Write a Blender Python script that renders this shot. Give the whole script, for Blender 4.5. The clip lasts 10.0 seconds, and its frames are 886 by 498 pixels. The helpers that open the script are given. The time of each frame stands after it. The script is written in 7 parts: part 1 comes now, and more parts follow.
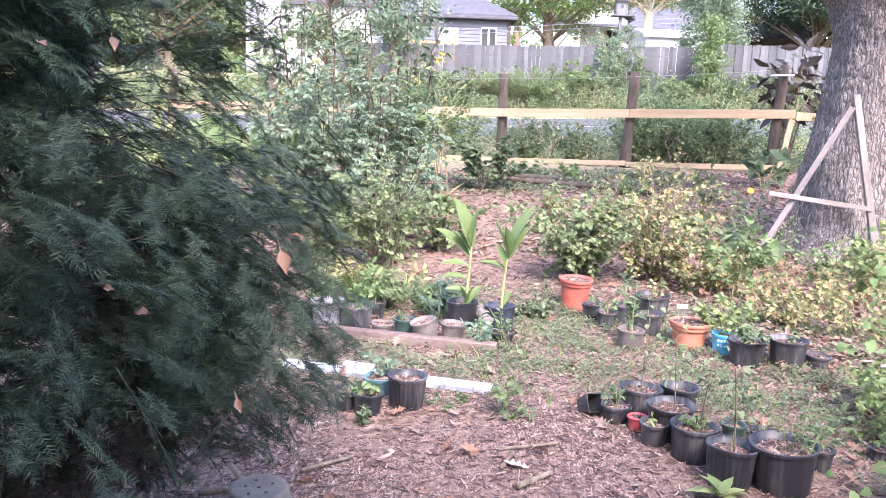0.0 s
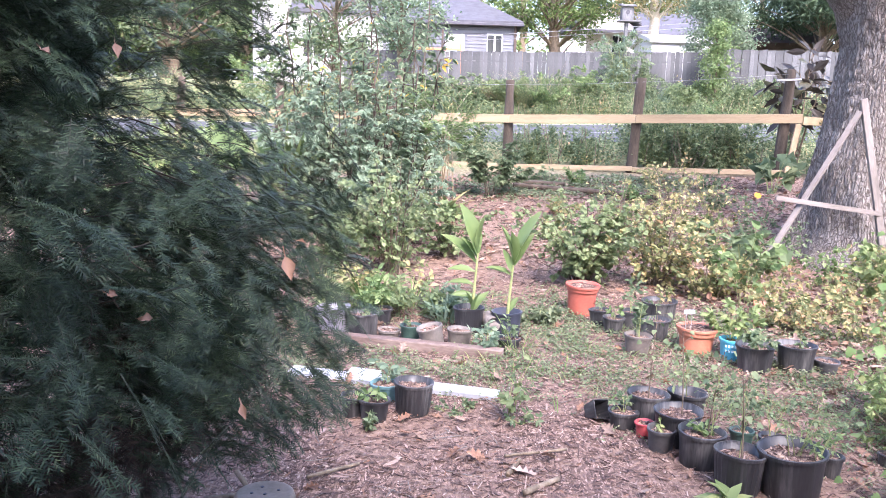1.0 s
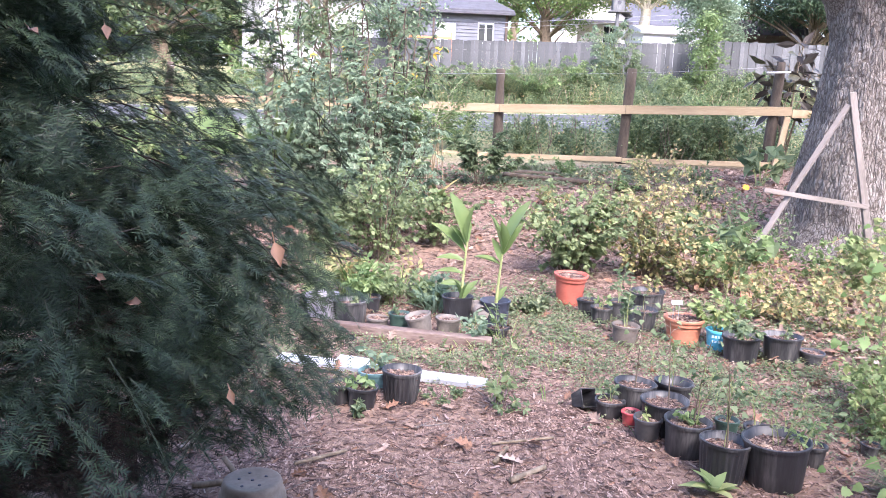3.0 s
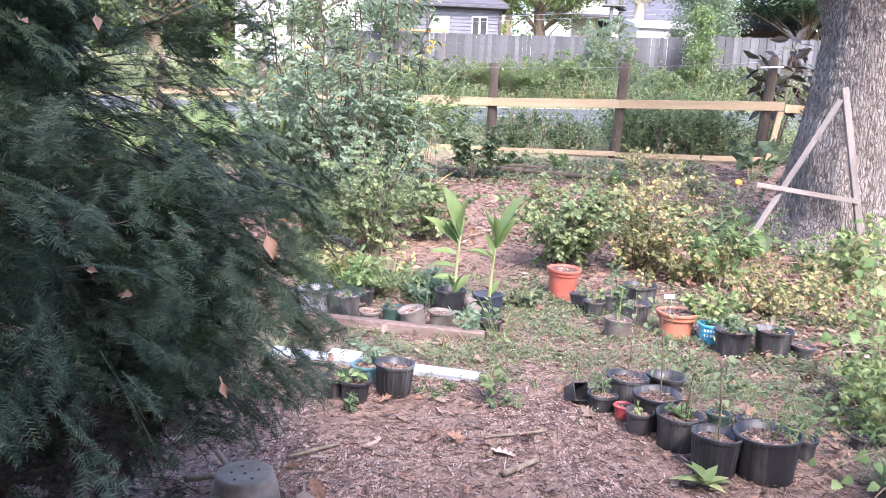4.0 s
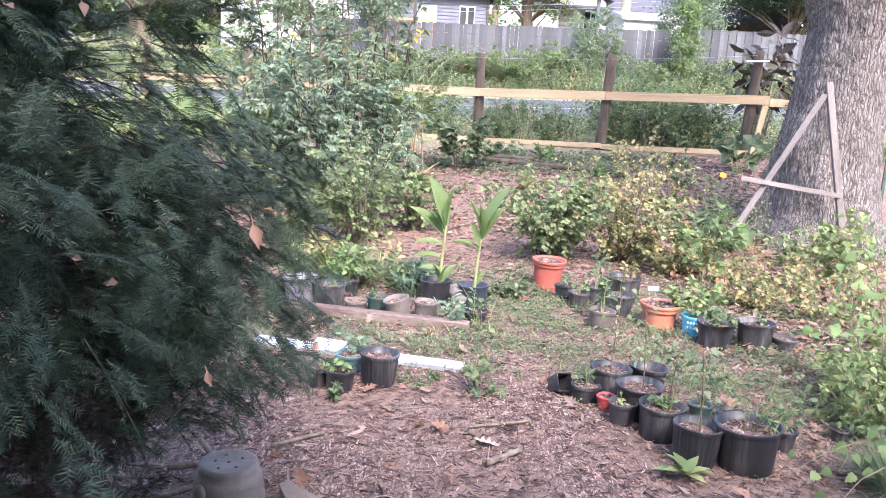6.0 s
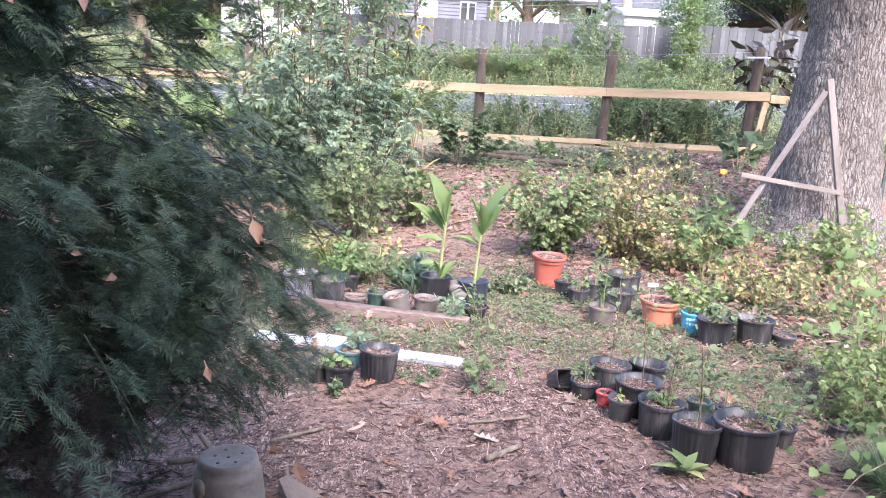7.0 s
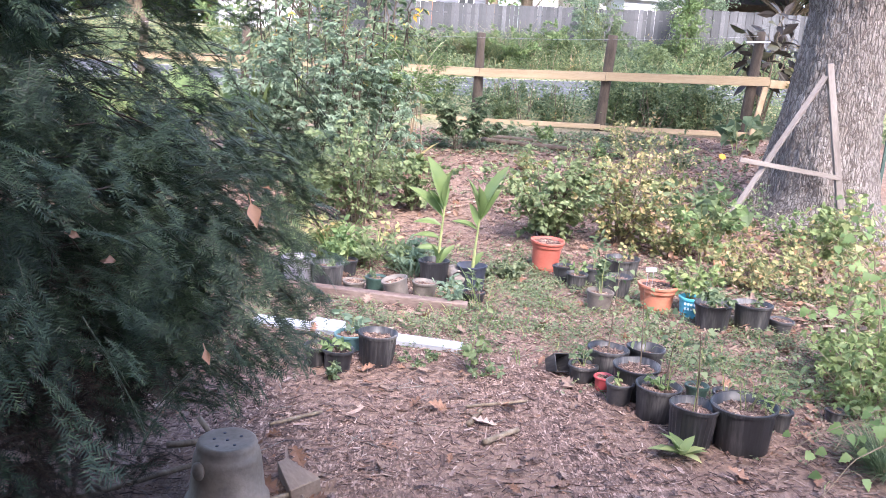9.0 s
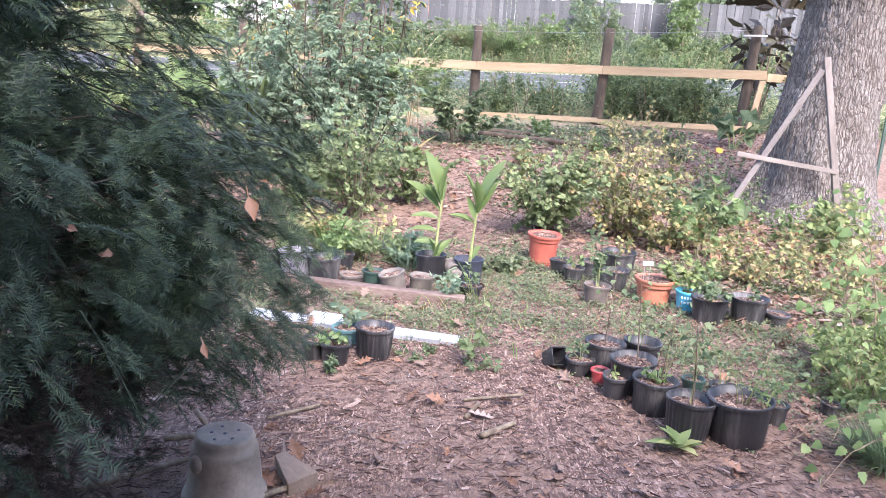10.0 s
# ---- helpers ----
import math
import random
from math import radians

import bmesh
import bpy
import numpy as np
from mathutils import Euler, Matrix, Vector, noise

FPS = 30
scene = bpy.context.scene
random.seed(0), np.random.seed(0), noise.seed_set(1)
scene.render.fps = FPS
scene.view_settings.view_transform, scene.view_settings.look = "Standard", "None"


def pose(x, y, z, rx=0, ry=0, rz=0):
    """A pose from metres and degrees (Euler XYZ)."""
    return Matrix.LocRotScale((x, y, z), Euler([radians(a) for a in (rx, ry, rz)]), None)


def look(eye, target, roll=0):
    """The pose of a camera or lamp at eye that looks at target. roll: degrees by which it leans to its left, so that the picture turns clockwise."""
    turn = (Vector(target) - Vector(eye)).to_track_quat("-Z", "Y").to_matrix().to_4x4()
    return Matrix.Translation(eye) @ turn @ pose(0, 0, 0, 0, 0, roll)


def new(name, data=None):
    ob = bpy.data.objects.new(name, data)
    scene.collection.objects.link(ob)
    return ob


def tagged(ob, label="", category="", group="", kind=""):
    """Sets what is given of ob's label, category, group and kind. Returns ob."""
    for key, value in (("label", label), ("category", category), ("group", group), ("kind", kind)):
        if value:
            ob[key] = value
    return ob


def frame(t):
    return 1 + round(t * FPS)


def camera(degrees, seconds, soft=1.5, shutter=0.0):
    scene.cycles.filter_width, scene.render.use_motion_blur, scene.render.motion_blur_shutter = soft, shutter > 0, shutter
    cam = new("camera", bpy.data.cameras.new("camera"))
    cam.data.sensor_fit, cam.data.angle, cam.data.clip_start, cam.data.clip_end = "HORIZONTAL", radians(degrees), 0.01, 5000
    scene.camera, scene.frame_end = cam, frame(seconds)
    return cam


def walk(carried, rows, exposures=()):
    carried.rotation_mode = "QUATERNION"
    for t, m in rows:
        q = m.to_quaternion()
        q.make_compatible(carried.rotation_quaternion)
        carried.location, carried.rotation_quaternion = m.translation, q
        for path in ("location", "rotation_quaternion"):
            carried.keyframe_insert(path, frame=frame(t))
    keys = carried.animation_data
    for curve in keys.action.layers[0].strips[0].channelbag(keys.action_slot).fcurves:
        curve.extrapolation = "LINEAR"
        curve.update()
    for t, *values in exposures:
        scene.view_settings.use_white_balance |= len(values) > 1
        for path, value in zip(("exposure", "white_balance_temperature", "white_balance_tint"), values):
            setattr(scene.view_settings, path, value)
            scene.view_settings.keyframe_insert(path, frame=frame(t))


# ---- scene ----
cam = camera(58.0, 10.0, soft=0.7)
PATH = [
    (0, (-0.035, 0.094, 1.671), (-0.02, 2.063, 1.321), 2.1),
    (0.5, (-0.031, 0.095, 1.671), (-0.028, 2.066, 1.332), 1.9),
    (1, (-0.029, 0.096, 1.669), (-0.032, 2.068, 1.334), 1.8),
    (1.5, (-0.031, 0.097, 1.669), (-0.023, 2.068, 1.332), 2.1),
    (2, (-0.031, 0.095, 1.669), (-0.013, 2.065, 1.325), 2.3),
    (2.5, (-0.031, 0.094, 1.667), (-0.01, 2.063, 1.314), 2.4),
    (4, (-0.03, 0.095, 1.664), (0.013, 2.059, 1.289), 2.7),
    (4.5, (-0.031, 0.095, 1.664), (0.024, 2.058, 1.281), 2.9),
    (5, (-0.033, 0.093, 1.666), (0.036, 2.054, 1.278), 3.1),
    (5.5, (-0.033, 0.092, 1.666), (0.044, 2.051, 1.273), 3.3),
    (7, (-0.031, 0.091, 1.667), (0.05, 2.048, 1.259), 3.6),
    (7.5, (-0.031, 0.094, 1.665), (0.048, 2.048, 1.249), 3.6),
    (8, (-0.031, 0.091, 1.664), (0.048, 2.043, 1.238), 3.6),
    (8.5, (-0.03, 0.089, 1.663), (0.051, 2.04, 1.229), 3.7),
    (9, (-0.031, 0.091, 1.663), (0.056, 2.04, 1.219), 3.7),
    (9.5, (-0.031, 0.091, 1.664), (0.059, 2.037, 1.211), 3.7),
    (10, (-0.034, 0.092, 1.663), (0.062, 2.036, 1.204), 3.8),
]
walk(cam, [(t, look(eye, target, roll)) for t, eye, target, roll in PATH], [(0, 2.7, 5990, 26), (1.2, 2.6, 5990, 24), (5, 2.52, 6000, 22), (10, 2.46, 6040, 20.5)])

# ---- world, sun, exposure ----
SUN_EL, SUN_AZ = 46.0, 165.0
world = bpy.data.worlds.new("world")
scene.world = world
world.use_nodes = True
_wn = world.node_tree.nodes
_sky = _wn.new("ShaderNodeTexSky")
_sky.sky_type = "NISHITA"
_sky.sun_disc = False
_sky.sun_elevation = radians(SUN_EL)
_sky.sun_rotation = radians(SUN_AZ)
_sky.air_density, _sky.dust_density, _sky.ozone_density = 1.0, 3.0, 1.0
world.node_tree.links.new(_sky.outputs[0], _wn["Background"].inputs[0])
_wn["Background"].inputs[1].default_value = 0.15
_sun = bpy.data.lights.new("sun", "SUN")
_sun.energy, _sun.angle, _sun.color = 1.45, radians(16.0), (1.0, 0.95, 0.87)
sun = new("sun", _sun)
_az = radians(SUN_AZ)
_way = Vector((math.sin(_az) * math.cos(radians(SUN_EL)), math.cos(_az) * math.cos(radians(SUN_EL)), math.sin(radians(SUN_EL))))
sun.matrix_world = look(_way * 60, (0, 0, 0))

# ---- materials ----


def nodes_of(name):
    m = bpy.data.materials.new(name)
    m.use_nodes = True
    nt = m.node_tree
    return m, nt, nt.nodes, nt.links, nt.nodes["Principled BSDF"]


def ramp_node(n, stops):
    r = n.new("ShaderNodeValToRGB")
    e = r.color_ramp.elements
    while len(e) < len(stops):
        e.new(0.5)
    for el, (p, c) in zip(e, stops):
        el.position, el.color = p, (*c, 1)
    return r


def surface(name, stops, scale=8.0, fine=90.0, rough=0.7, bump=0.3, stretch=(1, 1, 1), metal=0.0, detail=6.0, spread=0.15, spec=0.5):
    """Two scales of noise: broad patches through a colour ramp, and fine grain in colour and relief."""
    m, nt, n, l, p = nodes_of(name)
    co = n.new("ShaderNodeTexCoord")
    mp = n.new("ShaderNodeMapping")
    mp.inputs["Scale"].default_value = stretch
    l.new(co.outputs["Object"], mp.inputs[0])
    a, b = n.new("ShaderNodeTexNoise"), n.new("ShaderNodeTexNoise")
    a.inputs["Scale"].default_value, a.inputs["Detail"].default_value = scale, detail
    b.inputs["Scale"].default_value, b.inputs["Detail"].default_value = fine, 4
    l.new(mp.outputs[0], a.inputs[0]), l.new(mp.outputs[0], b.inputs[0])
    mix = n.new("ShaderNodeMath")
    mix.operation = "MULTIPLY_ADD"
    mix.inputs[1].default_value = 0.5
    l.new(b.outputs[0], mix.inputs[0])
    half = n.new("ShaderNodeMath")
    half.operation = "MULTIPLY_ADD"
    half.inputs[1].default_value, half.inputs[2].default_value = 1.1, -0.3
    l.new(a.outputs[0], half.inputs[0]), l.new(half.outputs[0], mix.inputs[2])
    rnd = n.new("ShaderNodeObjectInfo")
    jit = n.new("ShaderNodeMath")
    jit.operation = "MULTIPLY_ADD"
    jit.inputs[1].default_value = spread
    l.new(rnd.outputs["Random"], jit.inputs[0]), l.new(mix.outputs[0], jit.inputs[2])
    r = ramp_node(n, stops)
    l.new(jit.outputs[0], r.inputs[0]), l.new(r.outputs[0], p.inputs["Base Color"])
    p.inputs["Roughness"].default_value, p.inputs["Metallic"].default_value = rough, metal
    p.inputs["Specular IOR Level"].default_value = spec
    if bump:
        bp = n.new("ShaderNodeBump")
        bp.inputs["Strength"].default_value, bp.inputs["Distance"].default_value = bump, 0.01
        l.new(mix.outputs[0], bp.inputs["Height"]), l.new(bp.outputs[0], p.inputs["Normal"])
    return m


def leafy(name, stops, rough=0.65, through_light=0.4):
    """Leaves: each takes its own tone; some light passes through."""
    m, nt, n, l, p = nodes_of(name)
    g = n.new("ShaderNodeNewGeometry")
    co, no = n.new("ShaderNodeTexCoord"), n.new("ShaderNodeTexNoise")
    no.inputs["Scale"].default_value, no.inputs["Detail"].default_value = 3.0, 3
    l.new(co.outputs["Object"], no.inputs[0])
    mx = n.new("ShaderNodeMath")
    mx.operation = "MULTIPLY_ADD"
    mx.inputs[1].default_value = 0.7
    l.new(g.outputs["Random Per Island"], mx.inputs[0])
    lo = n.new("ShaderNodeMath")
    lo.operation = "MULTIPLY_ADD"
    lo.inputs[1].default_value, lo.inputs[2].default_value = 0.8, -0.25
    l.new(no.outputs[0], lo.inputs[0]), l.new(lo.outputs[0], mx.inputs[2])
    r = ramp_node(n, stops)
    l.new(mx.outputs[0], r.inputs[0]), l.new(r.outputs[0], p.inputs["Base Color"])
    p.inputs["Roughness"].default_value = rough
    p.inputs["Specular IOR Level"].default_value = 0.3
    t = n.new("ShaderNodeBsdfTranslucent")
    l.new(r.outputs[0], t.inputs[0])
    ms = n.new("ShaderNodeMixShader")
    ms.inputs[0].default_value = through_light
    l.new(p.outputs[0], ms.inputs[1]), l.new(t.outputs[0], ms.inputs[2])
    l.new(ms.outputs[0], n["Material Output"].inputs[0])
    return m


def bark(name, dark, mid, pale, scale=9.0):
    """Long plates parted by dark furrows that run up the trunk, with broad paler and browner patches."""
    m, nt, n, l, p = nodes_of(name)
    co, mp = n.new("ShaderNodeTexCoord"), n.new("ShaderNodeMapping")
    mp.inputs["Scale"].default_value = (1, 1, 0.13)
    l.new(co.outputs["Object"], mp.inputs[0])
    warp = n.new("ShaderNodeTexNoise")
    warp.inputs["Scale"].default_value, warp.inputs["Detail"].default_value = 14, 5
    l.new(co.outputs["Object"], warp.inputs[0])
    add = n.new("ShaderNodeVectorMath")
    add.operation = "MULTIPLY_ADD"
    add.inputs[1].default_value = (0.045, 0.045, 0.02)
    l.new(warp.outputs[1], add.inputs[0]), l.new(mp.outputs[0], add.inputs[2])

    def furrows(s, wide):
        v = n.new("ShaderNodeTexVoronoi")
        v.feature = "DISTANCE_TO_EDGE"
        v.inputs["Scale"].default_value = s
        l.new(add.outputs[0], v.inputs[0])
        k = n.new("ShaderNodeMapRange")
        k.interpolation_type = "SMOOTHSTEP"
        k.inputs[1].default_value, k.inputs[2].default_value = 0.0, wide
        l.new(v.outputs["Distance"], k.inputs[0])
        return k.outputs[0]

    big, small = furrows(scale, 0.2), furrows(scale * 2.1, 0.3)
    grain, broad = n.new("ShaderNodeTexNoise"), n.new("ShaderNodeTexNoise")
    grain.inputs["Scale"].default_value, grain.inputs["Detail"].default_value = 60, 6
    broad.inputs["Scale"].default_value, broad.inputs["Detail"].default_value = 2.2, 4
    l.new(mp.outputs[0], grain.inputs[0]), l.new(co.outputs["Object"], broad.inputs[0])
    tone = n.new("ShaderNodeMath")
    tone.operation = "MULTIPLY_ADD"
    tone.inputs[1].default_value = 0.5
    l.new(grain.outputs[0], tone.inputs[0]), l.new(broad.outputs[0], tone.inputs[2])
    plate = ramp_node(n, ((0.5, mid), (0.95, pale)))
    l.new(tone.outputs[0], plate.inputs[0])
    half = n.new("ShaderNodeMath")
    half.operation = "MULTIPLY_ADD"
    half.inputs[1].default_value, half.inputs[2].default_value = 0.45, 0.55
    l.new(small, half.inputs[0])
    depth = n.new("ShaderNodeMath")
    depth.operation = "MULTIPLY"
    l.new(big, depth.inputs[0]), l.new(half.outputs[0], depth.inputs[1])
    mx = n.new("ShaderNodeMix")
    mx.data_type = "RGBA"
    mx.inputs[6].default_value = (*dark, 1)
    l.new(depth.outputs[0], mx.inputs[0]), l.new(plate.outputs[0], mx.inputs[7])
    l.new(mx.outputs[2], p.inputs["Base Color"])
    h = n.new("ShaderNodeMath")
    h.operation = "MULTIPLY_ADD"
    h.inputs[1].default_value = 0.3
    l.new(grain.outputs[0], h.inputs[0]), l.new(depth.outputs[0], h.inputs[2])
    p.inputs["Roughness"].default_value = 0.9
    bp = n.new("ShaderNodeBump")
    bp.inputs["Strength"].default_value, bp.inputs["Distance"].default_value = 0.8, 0.025
    l.new(h.outputs[0], bp.inputs["Height"]), l.new(bp.outputs[0], p.inputs["Normal"])
    return m


def ground_material():
    """Wood mulch, with earth showing through and green patches, changing over metres."""
    m, nt, n, l, p = nodes_of("mulch")
    co = n.new("ShaderNodeTexCoord")
    a, b, c = (n.new("ShaderNodeTexNoise") for _ in range(3))
    for t, s, d in ((a, 0.9, 5), (b, 14.0, 8), (c, 70.0, 6)):
        t.inputs["Scale"].default_value, t.inputs["Detail"].default_value = s, d
        l.new(co.outputs["Object"], t.inputs[0])
    seps = []
    for turn in (10, 75, 140):
        v = n.new("ShaderNodeTexVoronoi")
        v.inputs["Scale"].default_value = 120
        mp = n.new("ShaderNodeMapping")
        mp.inputs["Rotation"].default_value = (0, 0, radians(turn))
        mp.inputs["Scale"].default_value = (1, 0.22, 1)
        l.new(co.outputs["Object"], mp.inputs[0]), l.new(mp.outputs[0], v.inputs[0])
        q = n.new("ShaderNodeSeparateColor")
        l.new(v.outputs["Color"], q.inputs[0])
        seps.append(q)
    pick = n.new("ShaderNodeTexNoise")
    pick.inputs["Scale"].default_value, pick.inputs["Detail"].default_value = 26, 2
    l.new(co.outputs["Object"], pick.inputs[0])
    mix_ch = []
    for ch in (0, 1):
        last = seps[0].outputs[ch]
        for k, lim in ((1, 0.46), (2, 0.55)):
            g = n.new("ShaderNodeMath")
            g.operation = "GREATER_THAN"
            g.inputs[1].default_value = lim
            l.new(pick.outputs[0], g.inputs[0])
            mm = n.new("ShaderNodeMix")
            l.new(g.outputs[0], mm.inputs[0]), l.new(last, mm.inputs[2]), l.new(seps[k].outputs[ch], mm.inputs[3])
            last = mm.outputs[0]
        mix_ch.append(last)
    chips = ramp_node(n, ((0.0, (0.06, 0.034, 0.026)), (0.5, (0.17, 0.105, 0.08)), (0.85, (0.3, 0.2, 0.16)), (1.0, (0.46, 0.34, 0.28))))
    l.new(mix_ch[0], chips.inputs[0])
    earth = ramp_node(n, ((0.3, (0.1, 0.062, 0.045)), (0.55, (0.24, 0.155, 0.115)), (0.75, (0.36, 0.25, 0.19))))
    l.new(b.outputs[0], earth.inputs[0])
    k = n.new("ShaderNodeMapRange")
    k.inputs[1].default_value, k.inputs[2].default_value = 0.4, 0.62
    l.new(a.outputs[0], k.inputs[0])
    mx = n.new("ShaderNodeMix")
    mx.data_type = "RGBA"
    l.new(k.outputs[0], mx.inputs[0]), l.new(chips.outputs[0], mx.inputs[6]), l.new(earth.outputs[0], mx.inputs[7])
    # turf takes over beyond the garden
    geo, sx = n.new("ShaderNodeNewGeometry"), n.new("ShaderNodeSeparateXYZ")
    l.new(geo.outputs["Position"], sx.inputs[0])
    far = n.new("ShaderNodeMapRange")
    far.inputs[1].default_value, far.inputs[2].default_value = 14.0, 16.0
    l.new(sx.outputs[1], far.inputs[0])
    turf = ramp_node(n, ((0.3, (0.1, 0.11, 0.045)), (0.5, (0.23, 0.22, 0.1)), (0.7, (0.4, 0.35, 0.19))))
    l.new(b.outputs[0], turf.inputs[0])
    m2 = n.new("ShaderNodeMix")
    m2.data_type = "RGBA"
    l.new(far.outputs[0], m2.inputs[0]), l.new(mx.outputs[2], m2.inputs[6]), l.new(turf.outputs[0], m2.inputs[7])
    l.new(m2.outputs[2], p.inputs["Base Color"])
    p.inputs["Roughness"].default_value = 0.92
    hs = n.new("ShaderNodeMath")
    hs.operation = "ADD"
    l.new(c.outputs[0], hs.inputs[0]), l.new(mix_ch[1], hs.inputs[1])
    bp = n.new("ShaderNodeBump")
    bp.inputs["Strength"].default_value, bp.inputs["Distance"].default_value = 0.9, 0.015
    l.new(hs.outputs[0], bp.inputs["Height"]), l.new(bp.outputs[0], p.inputs["Normal"])
    return m


def island_colour(name, stops, rough=0.85):
    """Loose pieces: each has its own tone."""
    m, nt, n, l, p = nodes_of(name)
    g = n.new("ShaderNodeNewGeometry")
    r = ramp_node(n, stops)
    l.new(g.outputs["Random Per Island"], r.inputs[0])
    co, no = n.new("ShaderNodeTexCoord"), n.new("ShaderNodeTexNoise")
    no.inputs["Scale"].default_value, no.inputs["Detail"].default_value = 120, 4
    l.new(co.outputs["Object"], no.inputs[0])
    mx = n.new("ShaderNodeMix")
    mx.data_type, mx.blend_type = "RGBA", "OVERLAY"
    mx.inputs[0].default_value = 0.35
    l.new(r.outputs[0], mx.inputs[6]), l.new(no.outputs[0], mx.inputs[7])
    l.new(mx.outputs[2], p.inputs["Base Color"])
    p.inputs["Roughness"].default_value = rough
    return m


M_GROUND = ground_material()
M_CHIP = island_colour("wood_chips", ((0.0, (0.055, 0.033, 0.027)), (0.5, (0.145, 0.09, 0.072)), (0.88, (0.235, 0.157, 0.13)), (0.98, (0.34, 0.25, 0.21)), (1.0, (0.44, 0.35, 0.3))))
M_OAKLEAF = island_colour("dry_leaf", ((0.0, (0.15, 0.078, 0.048)), (0.25, (0.24, 0.13, 0.082)), (0.5, (0.17, 0.112, 0.084)), (0.85, (0.25, 0.175, 0.135)), (1.0, (0.38, 0.29, 0.235))), 0.75)
M_CAUGHT = surface("caught_leaf", ((0.1, (0.07, 0.032, 0.02)), (0.5, (0.17, 0.085, 0.05)), (0.85, (0.27, 0.155, 0.1))), 14, 160, 0.7, 0.3, spread=0.6)
M_BARK = bark("oak_bark", (0.085, 0.07, 0.06), (0.16, 0.135, 0.118), (0.31, 0.285, 0.262), 30.0)
M_TWIG = surface("twig_bark", ((0.2, (0.06, 0.045, 0.03)), (0.6, (0.17, 0.13, 0.09)), (0.9, (0.28, 0.23, 0.17))), 20, 120, 0.85, 0.4, (1, 1, 0.4))
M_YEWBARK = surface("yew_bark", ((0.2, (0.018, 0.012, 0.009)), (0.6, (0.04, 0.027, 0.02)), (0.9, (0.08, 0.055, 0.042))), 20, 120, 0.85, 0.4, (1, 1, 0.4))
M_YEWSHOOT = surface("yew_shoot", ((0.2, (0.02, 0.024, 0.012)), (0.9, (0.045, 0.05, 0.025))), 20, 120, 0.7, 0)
M_GREENSTEM = surface("green_stem", ((0.2, (0.12, 0.15, 0.05)), (0.8, (0.3, 0.33, 0.14))), 20, 120, 0.6, 0.1)
M_VINESTEM = surface("vine_stem", ((0.2, (0.13, 0.095, 0.06)), (0.8, (0.28, 0.22, 0.14))), 20, 120, 0.75, 0.1)
M_PALESTEM = surface("pale_stem", ((0.2, (0.3, 0.25, 0.17)), (0.8, (0.55, 0.5, 0.38))), 20, 120, 0.7, 0.1)
M_DRYSTEM = surface("dry_stem", ((0.2, (0.16, 0.11, 0.065)), (0.8, (0.33, 0.25, 0.15))), 20, 120, 0.7, 0.1)
M_OFFCUT = surface("old_offcut", ((0.2, (0.12, 0.088, 0.066)), (0.8, (0.26, 0.2, 0.155))), 9, 90, 0.85, 0.4, (1, 0.3, 1))
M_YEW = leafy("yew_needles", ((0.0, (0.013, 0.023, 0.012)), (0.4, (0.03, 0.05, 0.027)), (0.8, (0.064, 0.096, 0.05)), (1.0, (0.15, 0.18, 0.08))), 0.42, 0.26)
# near-black brown that stands in for the shade inside the yew
M_YEWSHADE = leafy("inner_shade_needles", ((0.0, (0.02, 0.013, 0.009)), (0.6, (0.045, 0.03, 0.021)), (1.0, (0.08, 0.055, 0.036))), 0.7, 0.05)
M_SHRUB = leafy("shrub_leaf", ((0.0, (0.06, 0.095, 0.05)), (0.4, (0.13, 0.18, 0.095)), (0.8, (0.23, 0.29, 0.165)), (1.0, (0.36, 0.38, 0.19))), 0.65, 0.48)
M_BLUEGREEN = leafy("bluish_leaf", ((0.0, (0.13, 0.19, 0.12)), (0.45, (0.205, 0.28, 0.185)), (0.82, (0.29, 0.365, 0.25)), (1.0, (0.39, 0.45, 0.3))), 0.7, 0.5)
M_HANGING = leafy("hanging_leaf", ((0.0, (0.07, 0.11, 0.06)), (0.5, (0.16, 0.22, 0.13)), (0.86, (0.28, 0.33, 0.2)), (0.88, (0.58, 0.36, 0.06)), (1.0, (0.66, 0.42, 0.08))), 0.6, 0.45)
M_MIDGREEN = leafy("green_leaf", ((0.0, (0.085, 0.14, 0.055)), (0.5, (0.19, 0.27, 0.11)), (1.0, (0.34, 0.42, 0.2))), 0.6, 0.48)
M_BUSH = leafy("grey_green_leaf", ((0.0, (0.12, 0.165, 0.08)), (0.5, (0.21, 0.27, 0.13)), (0.9, (0.32, 0.37, 0.19)), (1.0, (0.46, 0.43, 0.19))), 0.6, 0.5)
M_VERGE = leafy("rank_weed_leaf", ((0.0, (0.075, 0.115, 0.055)), (0.5, (0.16, 0.215, 0.11)), (0.9, (0.28, 0.335, 0.18)), (1.0, (0.4, 0.39, 0.2))), 0.6, 0.45)
M_VINE = leafy("vine_leaf", ((0.0, (0.1, 0.165, 0.055)), (0.5, (0.2, 0.3, 0.11)), (0.85, (0.33, 0.42, 0.18)), (0.95, (0.47, 0.45, 0.2)), (1.0, (0.47, 0.29, 0.14))), 0.5, 0.48)
M_LIME = leafy("lime_leaf", ((0.0, (0.12, 0.17, 0.065)), (0.6, (0.25, 0.32, 0.13)), (1.0, (0.44, 0.44, 0.2))), 0.5, 0.4)
